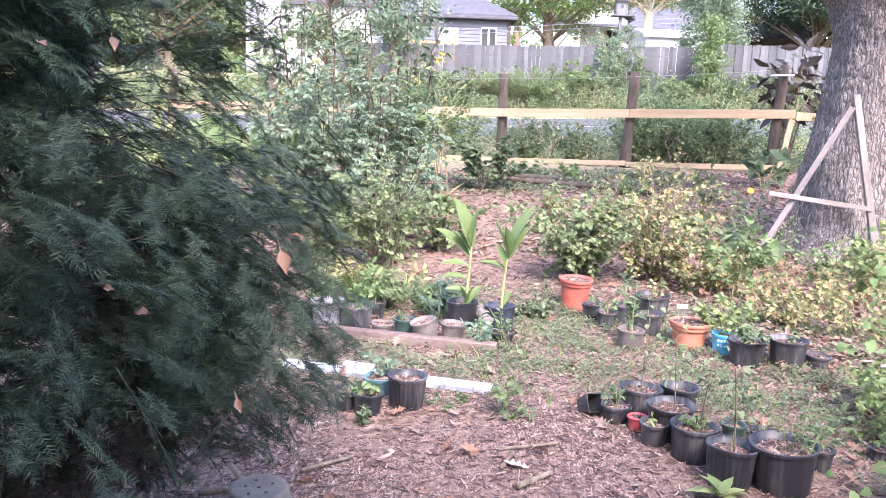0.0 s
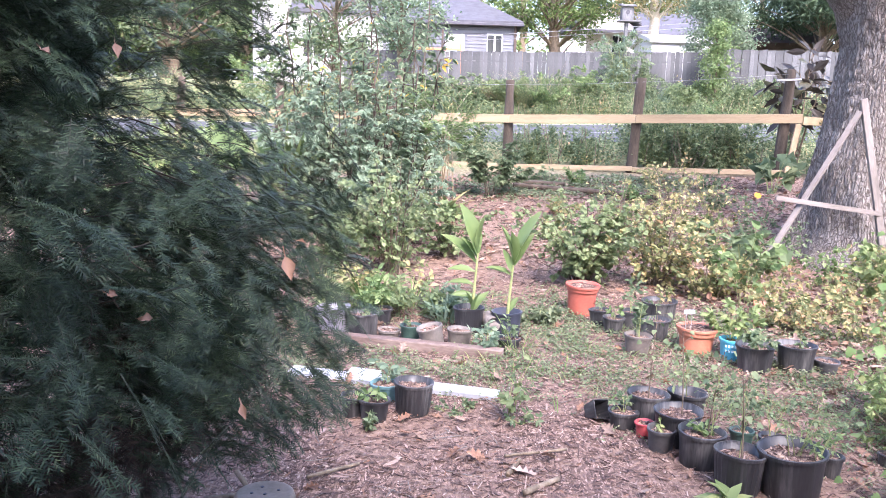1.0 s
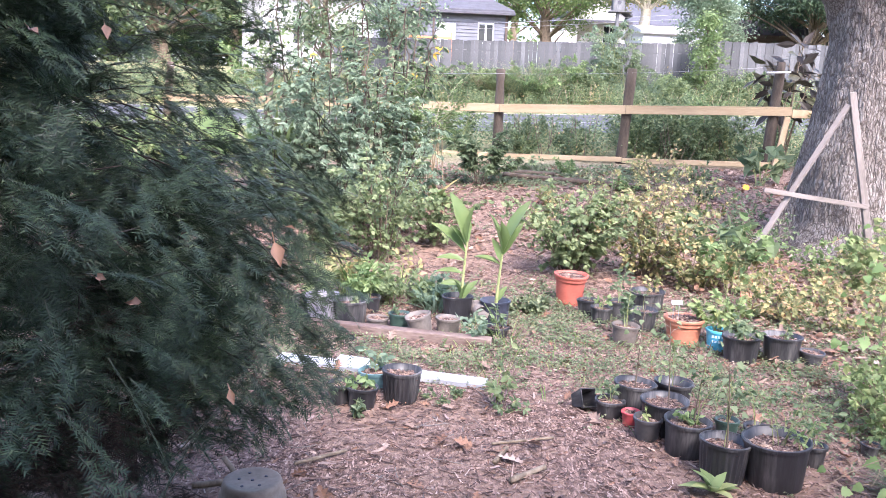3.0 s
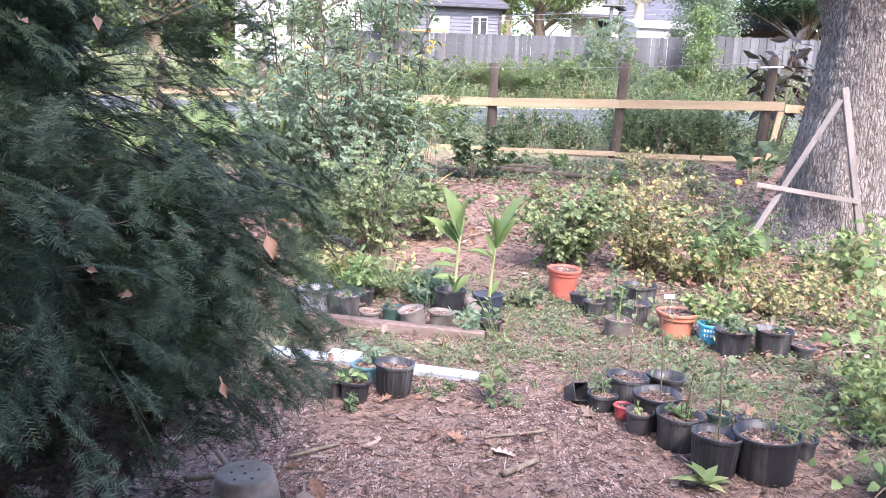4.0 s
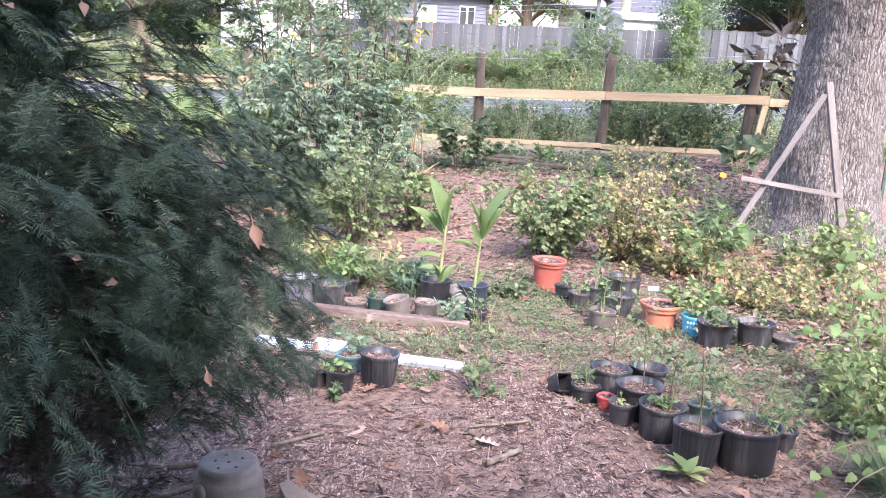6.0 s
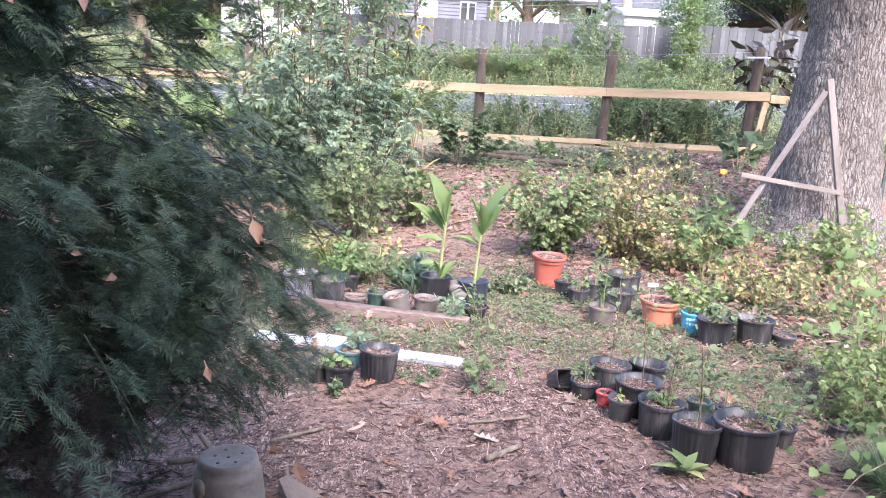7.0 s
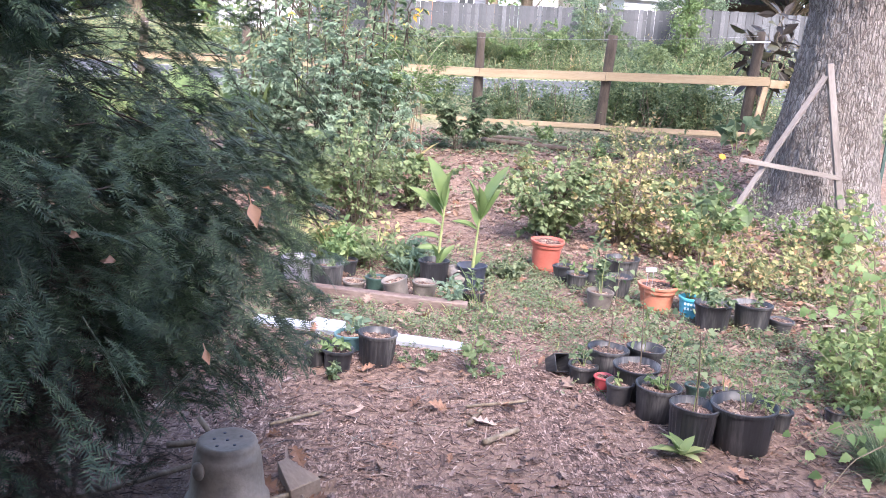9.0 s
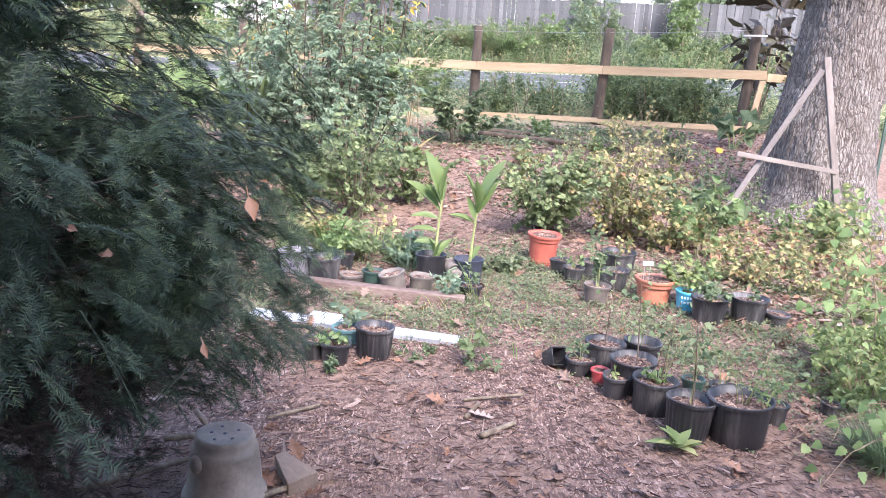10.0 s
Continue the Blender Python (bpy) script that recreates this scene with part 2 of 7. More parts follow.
M_YELLOW = leafy("yellowing_leaf", ((0.0, (0.08, 0.115, 0.045)), (0.35, (0.18, 0.21, 0.09)), (0.55, (0.29, 0.285, 0.13)), (0.75, (0.42, 0.345, 0.16)), (0.87, (0.47, 0.34, 0.2)), (0.94, (0.36, 0.2, 0.11)), (1.0, (0.26, 0.13, 0.075))), 0.6, 0.35)
M_GINGER = leafy("ginger_leaf", ((0.0, (0.08, 0.135, 0.048)), (0.5, (0.14, 0.205, 0.075)), (1.0, (0.27, 0.31, 0.13))), 0.4, 0.35)
M_BRONZE = leafy("bronze_leaf", ((0.0, (0.03, 0.022, 0.022)), (0.5, (0.065, 0.055, 0.045)), (1.0, (0.13, 0.13, 0.06))), 0.4, 0.15)
M_GRASS = leafy("grass", ((0.0, (0.06, 0.12, 0.03)), (0.5, (0.14, 0.22, 0.06)), (1.0, (0.36, 0.38, 0.15))), 0.5, 0.35)
M_CLOVER = leafy("low_weeds", ((0.0, (0.075, 0.1, 0.055)), (0.5, (0.15, 0.185, 0.1)), (0.9, (0.25, 0.285, 0.165)), (1.0, (0.4, 0.36, 0.21))), 0.55, 0.35)
M_STRAW = leafy("straw_plume", ((0.0, (0.35, 0.25, 0.18)), (1.0, (0.6, 0.46, 0.36))), 0.8, 0.3)
M_CONIFER = leafy("conifer", ((0.0, (0.015, 0.035, 0.02)), (0.6, (0.05, 0.085, 0.045)), (1.0, (0.12, 0.17, 0.085))), 0.6, 0.1)
M_FARLEAF = leafy("far_leaf", ((0.0, (0.06, 0.1, 0.035)), (0.5, (0.14, 0.21, 0.07)), (1.0, (0.3, 0.36, 0.14))), 0.55, 0.35)
M_BLACKPOT = surface("black_plastic", ((0.3, (0.012, 0.012, 0.014)), (0.55, (0.024, 0.024, 0.027)), (0.72, (0.06, 0.058, 0.058)), (0.95, (0.15, 0.143, 0.138))), 13, 90, 0.45, 0.08, (1, 1, 0.1), spec=0.5)
M_GREYPOT = surface("grey_plastic", ((0.2, (0.03, 0.03, 0.034)), (0.8, (0.075, 0.072, 0.073))), 9, 60, 0.5, 0.08)
M_SILVERPOT = surface("pale_grey_plastic", ((0.2, (0.1, 0.098, 0.115)), (0.8, (0.19, 0.185, 0.21))), 9, 60, 0.5, 0.08)
M_BEIGEPOT = surface("beige_plastic", ((0.2, (0.095, 0.08, 0.07)), (0.8, (0.175, 0.152, 0.133))), 9, 60, 0.6, 0.12)
M_GREENPOT = surface("dark_green_plastic", ((0.2, (0.015, 0.04, 0.03)), (0.8, (0.05, 0.085, 0.07))), 9, 60, 0.45, 0.08)
M_TEALPOT = surface("teal_plastic", ((0.2, (0.05, 0.12, 0.13)), (0.8, (0.12, 0.22, 0.23))), 9, 60, 0.5, 0.08)
M_REDPOT = surface("red_clay_plastic", ((0.2, (0.3, 0.072, 0.05)), (0.8, (0.42, 0.12, 0.085))), 9, 60, 0.5, 0.08)
M_ORANGEPOT = surface("orange_clay_plastic", ((0.2, (0.38, 0.13, 0.075)), (0.8, (0.48, 0.2, 0.125))), 9, 60, 0.5, 0.08)
M_BRIGHTRED = surface("bright_red_plastic", ((0.2, (0.32, 0.04, 0.05)), (0.8, (0.46, 0.08, 0.08))), 9, 60, 0.45, 0.05)
M_CYANPOT = surface("cyan_plastic", ((0.2, (0.06, 0.36, 0.5)), (0.8, (0.12, 0.46, 0.6))), 9, 60, 0.4, 0.04)
M_NAVYPOT = surface("navy_plastic", ((0.2, (0.018, 0.021, 0.033)), (0.8, (0.042, 0.046, 0.066))), 9, 60, 0.4, 0.06)
M_TAUPEPOT = surface("taupe_plastic", ((0.15, (0.085, 0.066, 0.049)), (0.5, (0.165, 0.132, 0.1)), (0.9, (0.25, 0.203, 0.158))), 9, 60, 0.6, 0.2)
M_WHITE = surface("white_plastic", ((0.2, (0.26, 0.28, 0.31)), (0.8, (0.42, 0.435, 0.465))), 5, 60, 0.4, 0.04)
M_DUSTPOT = surface("dusty_brown_plastic", ((0.2, (0.085, 0.07, 0.062)), (0.8, (0.16, 0.135, 0.12))), 9, 60, 0.6, 0.12)
M_INK = surface("black_ink", ((0.2, (0.02, 0.02, 0.03)), (0.8, (0.06, 0.06, 0.08))), 9, 60, 0.6, 0)
M_PALEINK = surface("pale_ink", ((0.2, (0.5, 0.7, 0.75)), (0.8, (0.6, 0.8, 0.85))), 9, 60, 0.6, 0)
M_TIMBER = surface("old_timber", ((0.15, (0.032, 0.021, 0.018)), (0.5, (0.125, 0.085, 0.071)), (0.85, (0.26, 0.195, 0.168))), 7, 80, 0.85, 0.6, (0.25, 1, 1))
M_LUMBER = surface("new_lumber", ((0.2, (0.22, 0.155, 0.09)), (0.55, (0.3, 0.222, 0.132)), (0.9, (0.39, 0.3, 0.19))), 6, 60, 0.7, 0.2, (0.15, 1, 1))
M_GREYWOOD = surface("weathered_board", ((0.1, (0.022, 0.022, 0.023)), (0.45, (0.052, 0.054, 0.057)), (0.8, (0.098, 0.1, 0.104)), (1.0, (0.17, 0.173, 0.178))), 2.2, 50, 0.88, 0.5, (1, 1, 0.3), spread=0.38)
M_STICK = surface("bleached_stick", ((0.2, (0.085, 0.071, 0.062)), (0.5, (0.145, 0.124, 0.11)), (0.85, (0.225, 0.198, 0.178))), 6, 70, 0.85, 0.4, (1, 1, 0.2))
M_POST = surface("rough_post", ((0.2, (0.026, 0.019, 0.013)), (0.55, (0.068, 0.05, 0.036)), (0.9, (0.13, 0.102, 0.078))), 8, 70, 0.9, 0.8, (1, 1, 0.2))
M_ASPHALT = surface("asphalt", ((0.2, (0.045, 0.045, 0.05)), (0.8, (0.085, 0.085, 0.09))), 2, 120, 0.8, 0.4)
M_LINE = surface("road_paint", ((0.2, (0.3, 0.3, 0.3)), (0.8, (0.42, 0.42, 0.42))), 3, 60, 0.7, 0.1)
M_SIDING = surface("grey_siding", ((0.2, (0.075, 0.082, 0.105)), (0.8, (0.115, 0.124, 0.152))), 2, 40, 0.6, 0.1)
M_WHITEWALL = surface("white_painted_wall", ((0.2, (0.46, 0.46, 0.47)), (0.8, (0.58, 0.58, 0.6))), 1.5, 30, 0.65, 0.2)
M_CREAM = surface("cream_siding", ((0.2, (0.45, 0.43, 0.4)), (0.8, (0.56, 0.54, 0.5))), 1.5, 30, 0.65, 0.15)
M_ROOF = surface("grey_shingle", ((0.2, (0.045, 0.045, 0.056)), (0.8, (0.085, 0.085, 0.1))), 3, 30, 0.85, 0.5)
M_ORANGE = surface("orange_rail_paint", ((0.2, (0.55, 0.17, 0.06)), (0.8, (0.68, 0.26, 0.1))), 4, 30, 0.6, 0.1)
M_DARKWOOD = surface("dark_brown_boards", ((0.2, (0.035, 0.026, 0.022)), (0.8, (0.085, 0.06, 0.05))), 4, 30, 0.8, 0.3)
M_WIRE = surface("steel_wire", ((0.2, (0.35, 0.35, 0.37)), (0.8, (0.5, 0.5, 0.52))), 9, 60, 0.4, 0, metal=0.8)
M_GLASS, _, _, _, _p = nodes_of("window_glass")
_p.inputs["Base Color"].default_value = (0.02, 0.025, 0.03, 1)
_p.inputs["Roughness"].default_value = 0.06
_p.inputs["Specular IOR Level"].default_value = 0.4
M_CLAY = surface("brick_clay", ((0.2, (0.36, 0.13, 0.07)), (0.8, (0.5, 0.22, 0.13))), 12, 90, 0.9, 0.5)

# ---- mesh tools ----


def soup(name, verts, faces, material, smooth=False):
    """A mesh from arrays: verts (n, 3), faces (m, 3 or 4) or a list of such arrays."""
    faces = faces if isinstance(faces, list) else [faces]
    faces = [np.asarray(f, dtype=np.int32) for f in faces if len(f)]
    verts = np.asarray(verts, dtype=np.float32)
    me = bpy.data.meshes.new(name)
    me.vertices.add(len(verts))
    me.vertices.foreach_set("co", verts.ravel())
    loops = np.concatenate([f.ravel() for f in faces])
    sizes = np.concatenate([np.full(len(f), f.shape[1], dtype=np.int32) for f in faces])
    me.loops.add(len(loops))
    me.loops.foreach_set("vertex_index", loops)
    me.polygons.add(len(sizes))
    me.polygons.foreach_set("loop_start", np.concatenate([[0], np.cumsum(sizes)[:-1]]).astype(np.int32))
    me.polygons.foreach_set("use_smooth", np.full(len(sizes), smooth, dtype=bool))
    me.update(calc_edges=True)
    me.validate()
    me.materials.append(material)
    return me


def piece(name, me, parent=None, label="", at=None):
    ob = new(name, me)
    if parent:
        ob.parent = parent
    if at is not None:
        ob.matrix_basis = at
    return tagged(ob, label)


def empty(name, at, label, category, group="", kind=""):
    ob = new(name)
    ob.empty_display_size = 0.1
    ob.matrix_basis = at
    return tagged(ob, label, category, group, kind)


def part(name, bm, material, parent=None, label="", at=None, smooth=False):
    me = bpy.data.meshes.new(name)
    for f in bm.faces:
        f.smooth = smooth
    bm.to_mesh(me)
    bm.free()
    me.materials.append(material)
    return piece(name, me, parent, label, at)


def box_bm(sx, sy, sz, bevel=0.0, at=(0, 0, 0), turn=None, bm=None):
    own = bmesh.new()
    bmesh.ops.create_cube(own, size=1.0)
    bmesh.ops.scale(own, vec=(sx, sy, sz), verts=own.verts)
    if bevel:
        bmesh.ops.bevel(own, geom=list(own.edges), offset=bevel, segments=1, affect="EDGES")
    if turn is not None:
        bmesh.ops.transform(own, matrix=turn, verts=own.verts)
    bmesh.ops.translate(own, vec=at, verts=own.verts)
    if bm is None:
        return own
    me = bpy.data.meshes.new("tmp")
    own.to_mesh(me)
    own.free()
    bm.from_mesh(me)
    bpy.data.meshes.remove(me)
    return bm


def lathe(profile, sides=32, rib=None, wave=0.0):
    """Verts and quads of a turned shape; rib(i) scales the radius round the turn."""
    prof = np.asarray(profile, dtype=float)
    ang = np.arange(sides) * 2 * np.pi / sides
    rr = prof[:, 0][:, None] * np.ones(sides)
    if rib is not None:
        rr = rr + prof[:, 2][:, None] * rib(ang)[None, :]
    v = np.stack([rr * np.cos(ang), rr * np.sin(ang), prof[:, 1][:, None] + wave * np.sin(ang * 2 + 1)[None, :]], -1).reshape(-1, 3)
    n = len(prof)
    i, j = np.meshgrid(np.arange(n - 1), np.arange(sides), indexing="ij")
    a, b = i * sides + j, i * sides + (j + 1) % sides
    return v, np.stack([a, b, b + sides, a + sides], -1).reshape(-1, 4)


def unit(a):
    return a / np.maximum(np.linalg.norm(a, axis=-1, keepdims=True), 1e-9)


class Tubes:
    """Gathers tapered tubes along bent lines into one mesh."""

    def __init__(self, sides=5):
        self.sides, self.v, self.f, self.n = sides, [], [], 0

    def add(self, pts, radii):
        pts, radii = np.asarray(pts, float), np.asarray(radii, float)
        tan = unit(np.gradient(pts, axis=0))
        ref = np.array([0.0, 0.0, 1.0]) if abs(tan[0][2]) < 0.8 else np.array([1.0, 0.0, 0.0])
        s = unit(np.cross(tan, ref))
        u = np.cross(s, tan)
        a = np.arange(self.sides) * 2 * np.pi / self.sides
        ring = pts[:, None] + radii[:, None, None] * (np.cos(a)[None, :, None] * s[:, None] + np.sin(a)[None, :, None] * u[:, None])
        k, n = self.sides, len(pts)
        i, j = np.meshgrid(np.arange(n - 1), np.arange(k), indexing="ij")
        p, q = i * k + j, i * k + (j + 1) % k
        self.v.append(ring.reshape(-1, 3))
        self.f.append(np.stack([p, q, q + k, p + k], -1).reshape(-1, 4) + self.n)
        self.n += n * k
        tip = np.array([[self.n - k + m for m in range(k)]]) if k == 4 else np.zeros((0, 4), int)
        if len(tip):
            self.f.append(tip)

    def mesh(self, name, material):
        return soup(name, np.concatenate(self.v), np.concatenate(self.f), material, True)


def frames(d, n):
    """Unit direction, side and normal for each leaf."""
    d = unit(d)
    s = unit(np.cross(d, n))
    return d, s, np.cross(s, d)


def diamonds(p, d, n, length, width, fold=0.15, curl=0.12):
    """Small folded leaves of two triangles each."""
    d, s, n = frames(d, n)
    length, width = np.broadcast_to(length, len(p))[:, None], np.broadcast_to(width, len(p))[:, None]
    mid = p + d * length * 0.45 - n * curl * length * 0.2
    v = np.stack([p, mid + s * width / 2 + n * fold * width, p + d * length - n * curl * length, mid - s * width / 2 + n * fold * width], 1).reshape(-1, 3)
    k = np.arange(len(p))[:, None] * 4
    return v, np.concatenate([k + [0, 1, 2], k + [0, 2, 3]])


def blades(p, d, n, length, outline, fold=0.15, curl=0.15, wave=0.0, rng=None):
    """Leaves with a drawn outline: stations (along, half width) from stalk to tip, folded on the midrib."""
    d, s, n = frames(d, n)
    o = np.asarray(outline, float)
    m = len(o)
    length = np.broadcast_to(length, len(p))[:, None, None]
    u, w = o[:, 0][None, :, None], o[:, 1][None, :, None]
    mid = p[:, None] + d[:, None] * u * length - n[:, None] * (curl * u * u) * length
    wob = wave * (rng.standard_normal((len(p), m, 1)) if rng is not None else 0.0)
    lift = n[:, None] * (fold * w + wob) * length
    a = mid + s[:, None] * w * length + lift
    b = mid - s[:, None] * w * length + n[:, None] * (fold * w - wob) * length
    v = np.stack([a, mid, b], 2).reshape(-1, 3)
    base = np.arange(len(p))[:, None] * m * 3
    f = []
    for i in range(m - 1):
        r = i * 3
        f += [base + [r, r + 3, r + 4, r + 1], base + [r + 1, r + 4, r + 5, r + 2]]
    return v, np.concatenate(f)


OVAL = ((0, 0.02), (0.28, 0.25), (0.66, 0.23), (1, 0.01))
ROUND = ((0, 0.08), (0.25, 0.44), (0.66, 0.38), (1, 0.03))
BROAD = ((0, 0.015), (0.2, 0.14), (0.5, 0.21), (0.8, 0.11), (1, 0.004))
LANCE = ((0, 0.02), (0.2, 0.075), (0.5, 0.1), (0.8, 0.06), (1, 0.004))
STRAP = ((0, 0.016), (0.35, 0.022), (0.7, 0.017), (1, 0.002))
LOBED = ((-0.1, 0.3), (0.02, 0.5), (0.16, 0.4), (0.3, 0.55), (0.42, 0.33), (0.62, 0.36), (0.74, 0.18), (1, 0.01))
OAK = ((0, 0.015), (0.14, 0.05), (0.24, 0.22), (0.32, 0.09), (0.48, 0.36), (0.57, 0.12), (0.72, 0.3), (0.8, 0.1), (0.92, 0.12), (1, 0.01))
RAGGED = ((0, 0.01), (0.3, 0.02), (0.42, 0.11), (0.58, 0.19), (0.7, 0.15), (0.84, 0.07), (1, 0.008))
SHRED = ((0, 0.05), (0.3, 0.16), (0.55, 0.09), (0.8, 0.15), (1, 0.02))
HEART = ((-0.12, 0.2), (0.0, 0.42), (0.2, 0.46), (0.5, 0.34), (0.8, 0.14), (1, 0.01))

# ---- ground, road ----


def gz(x, y):
    """Height of the ground: level garden, a rise to the rail fence, the road, a bank beyond it."""
    x, y = np.asarray(x, float), np.asarray(y, float)
    u = np.clip((y - 7) / 8, 0, 1)
    z = 0.6 * u * u * (3 - 2 * u)
    z = z + np.interp(y, (15, 19.4, 26.2, 27, 30, 36, 60, 400), (0, 0.38, 0.76, 0.94, 1.53, 2.38, 3.0, 9))
    z = z + 0.028 * np.clip(x - 1, -6, 12) * np.clip((y - 9) / 5, 0, 1)
    near = np.clip((14 - y) / 6, 0, 1)
    return z + near * (0.004 * np.sin(2.1 * x + 1.3 * y) + 0.004 * np.sin(3.7 * y - 1.9 * x + 1) + 0.006 * np.sin(9 * x + 2) * np.sin(8 * y))


def steps(*runs):
    return np.concatenate([np.arange(a, b, s) for a, b, s in runs])


def sheet(name, xs, ys, lift, material):
    gx, gy = np.meshgrid(xs, ys)
    z = gz(gx, gy) + lift
    v = np.stack([gx, gy, z], -1).reshape(-1, 3)
    w = len(xs)
    i, j = np.meshgrid(np.arange(len(ys) - 1), np.arange(w - 1), indexing="ij")
    a = i * w + j
    return soup(name, v, np.stack([a, a + 1, a + 1 + w, a + w], -1).reshape(-1, 4), material, True)


ground = piece("ground", sheet("ground", steps((-420, -20, 20), (-20, -4, 1), (-4, 7, 0.08), (7, 20, 1), (20, 421, 20)),
                               steps((-60, -4, 4), (-4, 2, 0.5), (2, 11, 0.08), (11, 40, 0.5), (40, 70, 3), (70, 421, 25)), 0.0, M_GROUND))
tagged(ground, "brown wood mulch and bare earth with turf beyond", "ground", kind="structure")
road = piece("road", sheet("road", steps((-60, 60.1, 2)), steps((19.6, 26.0, 0.4)), 0.03, M_ASPHALT))
tagged(road, "grey asphalt road beyond the rail fence", "road", kind="structure")
for _y in (22.5, 25.6):
    _ln = piece("road_line", sheet("road_line", steps((-60, 60.1, 2)), np.array([_y, _y + 0.11]), 0.034, M_LINE), road)

# added wall out of view: blocks sun from the yew, white for fill light
wall_south = part("wall_south", box_bm(20, 0.3, 6.1, 0.0), M_WHITEWALL, None, "", pose(-1, -2.2, 2.95))
tagged(wall_south, "unseen white wall added behind the viewpoint to shade the yew and bounce light", "wall", kind="structure")

# ---- plants: builders ----


def curve_pts(a, b, c, n):
    t = np.linspace(0, 1, n)[:, None]
    return (1 - t) ** 2 * a + 2 * t * (1 - t) * b + t * t * c


def shrub(name, label, category, x, y, h, spread, seed, mat, stems=8, twigs=12, per=16, leaf=0.06, shape=None, width=0.45,
          stemmat=None, pinnate=0.0, droop=0.25, low=0.3, twig=0.24, lean=(0, 0), thick=0.008, group="", z=None, flat=0.5, spill=0.35, hand=0):
    """A many-stemmed bush: stems that fan out, twigs on them, leaves in two rows or round each twig."""
    r = np.random.default_rng(seed)
    ob = empty(name, pose(x, y, float(gz(x, y)) - 0.01 if z is None else z), label, category, group)
    tb = Tubes(3)
    P, D, N = [], [], []
    for i in range(stems):
        ang, rad = r.uniform(0, 2 * np.pi), spread * np.sqrt(r.uniform(0.02, 1))
        end = np.array([rad * np.cos(ang) + lean[0] * h, rad * np.sin(ang) + lean[1] * h, h * r.uniform(0.62, 1.0) * (1 - 0.3 * (rad / spread) ** 2)])
        root = np.array([np.cos(ang), np.sin(ang), 0]) * spread * 0.18 * r.uniform(0, 1)
        c = curve_pts(root, end * [0.35, 0.35, 0.62], end, 8) + r.normal(0, 0.012 * h, (8, 3)) * np.linspace(0, 1, 8)[:, None]
        tb.add(c, np.linspace(thick, thick * 0.35, 8))
        for k in range(twigs):
            u = low + (1 - low) * (k + r.uniform(0, 1)) / twigs
            q = u * 7
            j = min(int(q), 6)
            o = c[j] + (c[j + 1] - c[j]) * (q - j)
            out = unit(np.array([o[0] - lean[0] * o[2], o[1] - lean[1] * o[2], 0.0]) + 1e-6)
            dr = unit(out * 0.55 + r.normal(0, 0.6, 3) * [1, 1, 0.5] + [0, 0, 0.3 + 0.35 * u])
            ln = h * twig * r.uniform(0.5, 1.0)
            tp = curve_pts(o, o + dr * ln * 0.55, o + dr * ln - np.array([0, 0, droop * ln]), 5)
            tb.add(tp[[0, 2, 4]], np.linspace(thick * 0.4, thick * 0.15, 3))
            v = np.sort(r.uniform(0.1, 1, per))
            qq = v * 4
            jj = np.minimum(qq.astype(int), 3)
            pp = tp[jj] + (tp[jj + 1] - tp[jj]) * (qq - jj)[:, None]
            dd = unit(tp[jj + 1] - tp[jj])
            up = unit(np.array([0, 0, 1.0]) + r.normal(0, 0.25, 3))
            side = unit(np.cross(dd, up)) * np.where(np.arange(per) % 2, 1, -1)[:, None]
            wild = r.normal(0, 1, (per, 3))
            row = unit(dd * 0.55 + side * 0.85 - np.array([0, 0, 0.25]))
            if hand:
                fan = np.tile(np.linspace(-1.25, 1.25, hand), per // hand + 1)[:per]
                node = np.arange(per) // hand * hand
                pp = pp[node] + r.normal(0, 0.004, (per, 3))
                row = unit(dd[node] * np.cos(fan)[:, None] + unit(np.cross(dd[node], up)) * np.sin(fan)[:, None] - np.array([0, 0, 0.55]))
            D.append(unit(row * (0.35 + pinnate) + wild * (1 - pinnate) * spill + dd * 0.2))
            N.append(unit(up * flat + wild[:, ::-1] * (1 - flat) * (1 - 0.6 * pinnate)))
            P.append(pp)
    P, D, N = np.concatenate(P), np.concatenate(D), np.concatenate(N)
    ln = leaf * r.uniform(0.6, 1.2, len(P))
    if shape is None:
        v, f = diamonds(P, D, N, ln, ln * width)
    else:
        v, f = blades(P, D, N, ln, shape, 0.2, 0.2)
    tagged(piece("stemwork", tb.mesh("stemwork", stemmat or M_TWIG), ob), kind="stuff")
    piece("foliage", soup("foliage", v, f, mat), ob)
    return ob


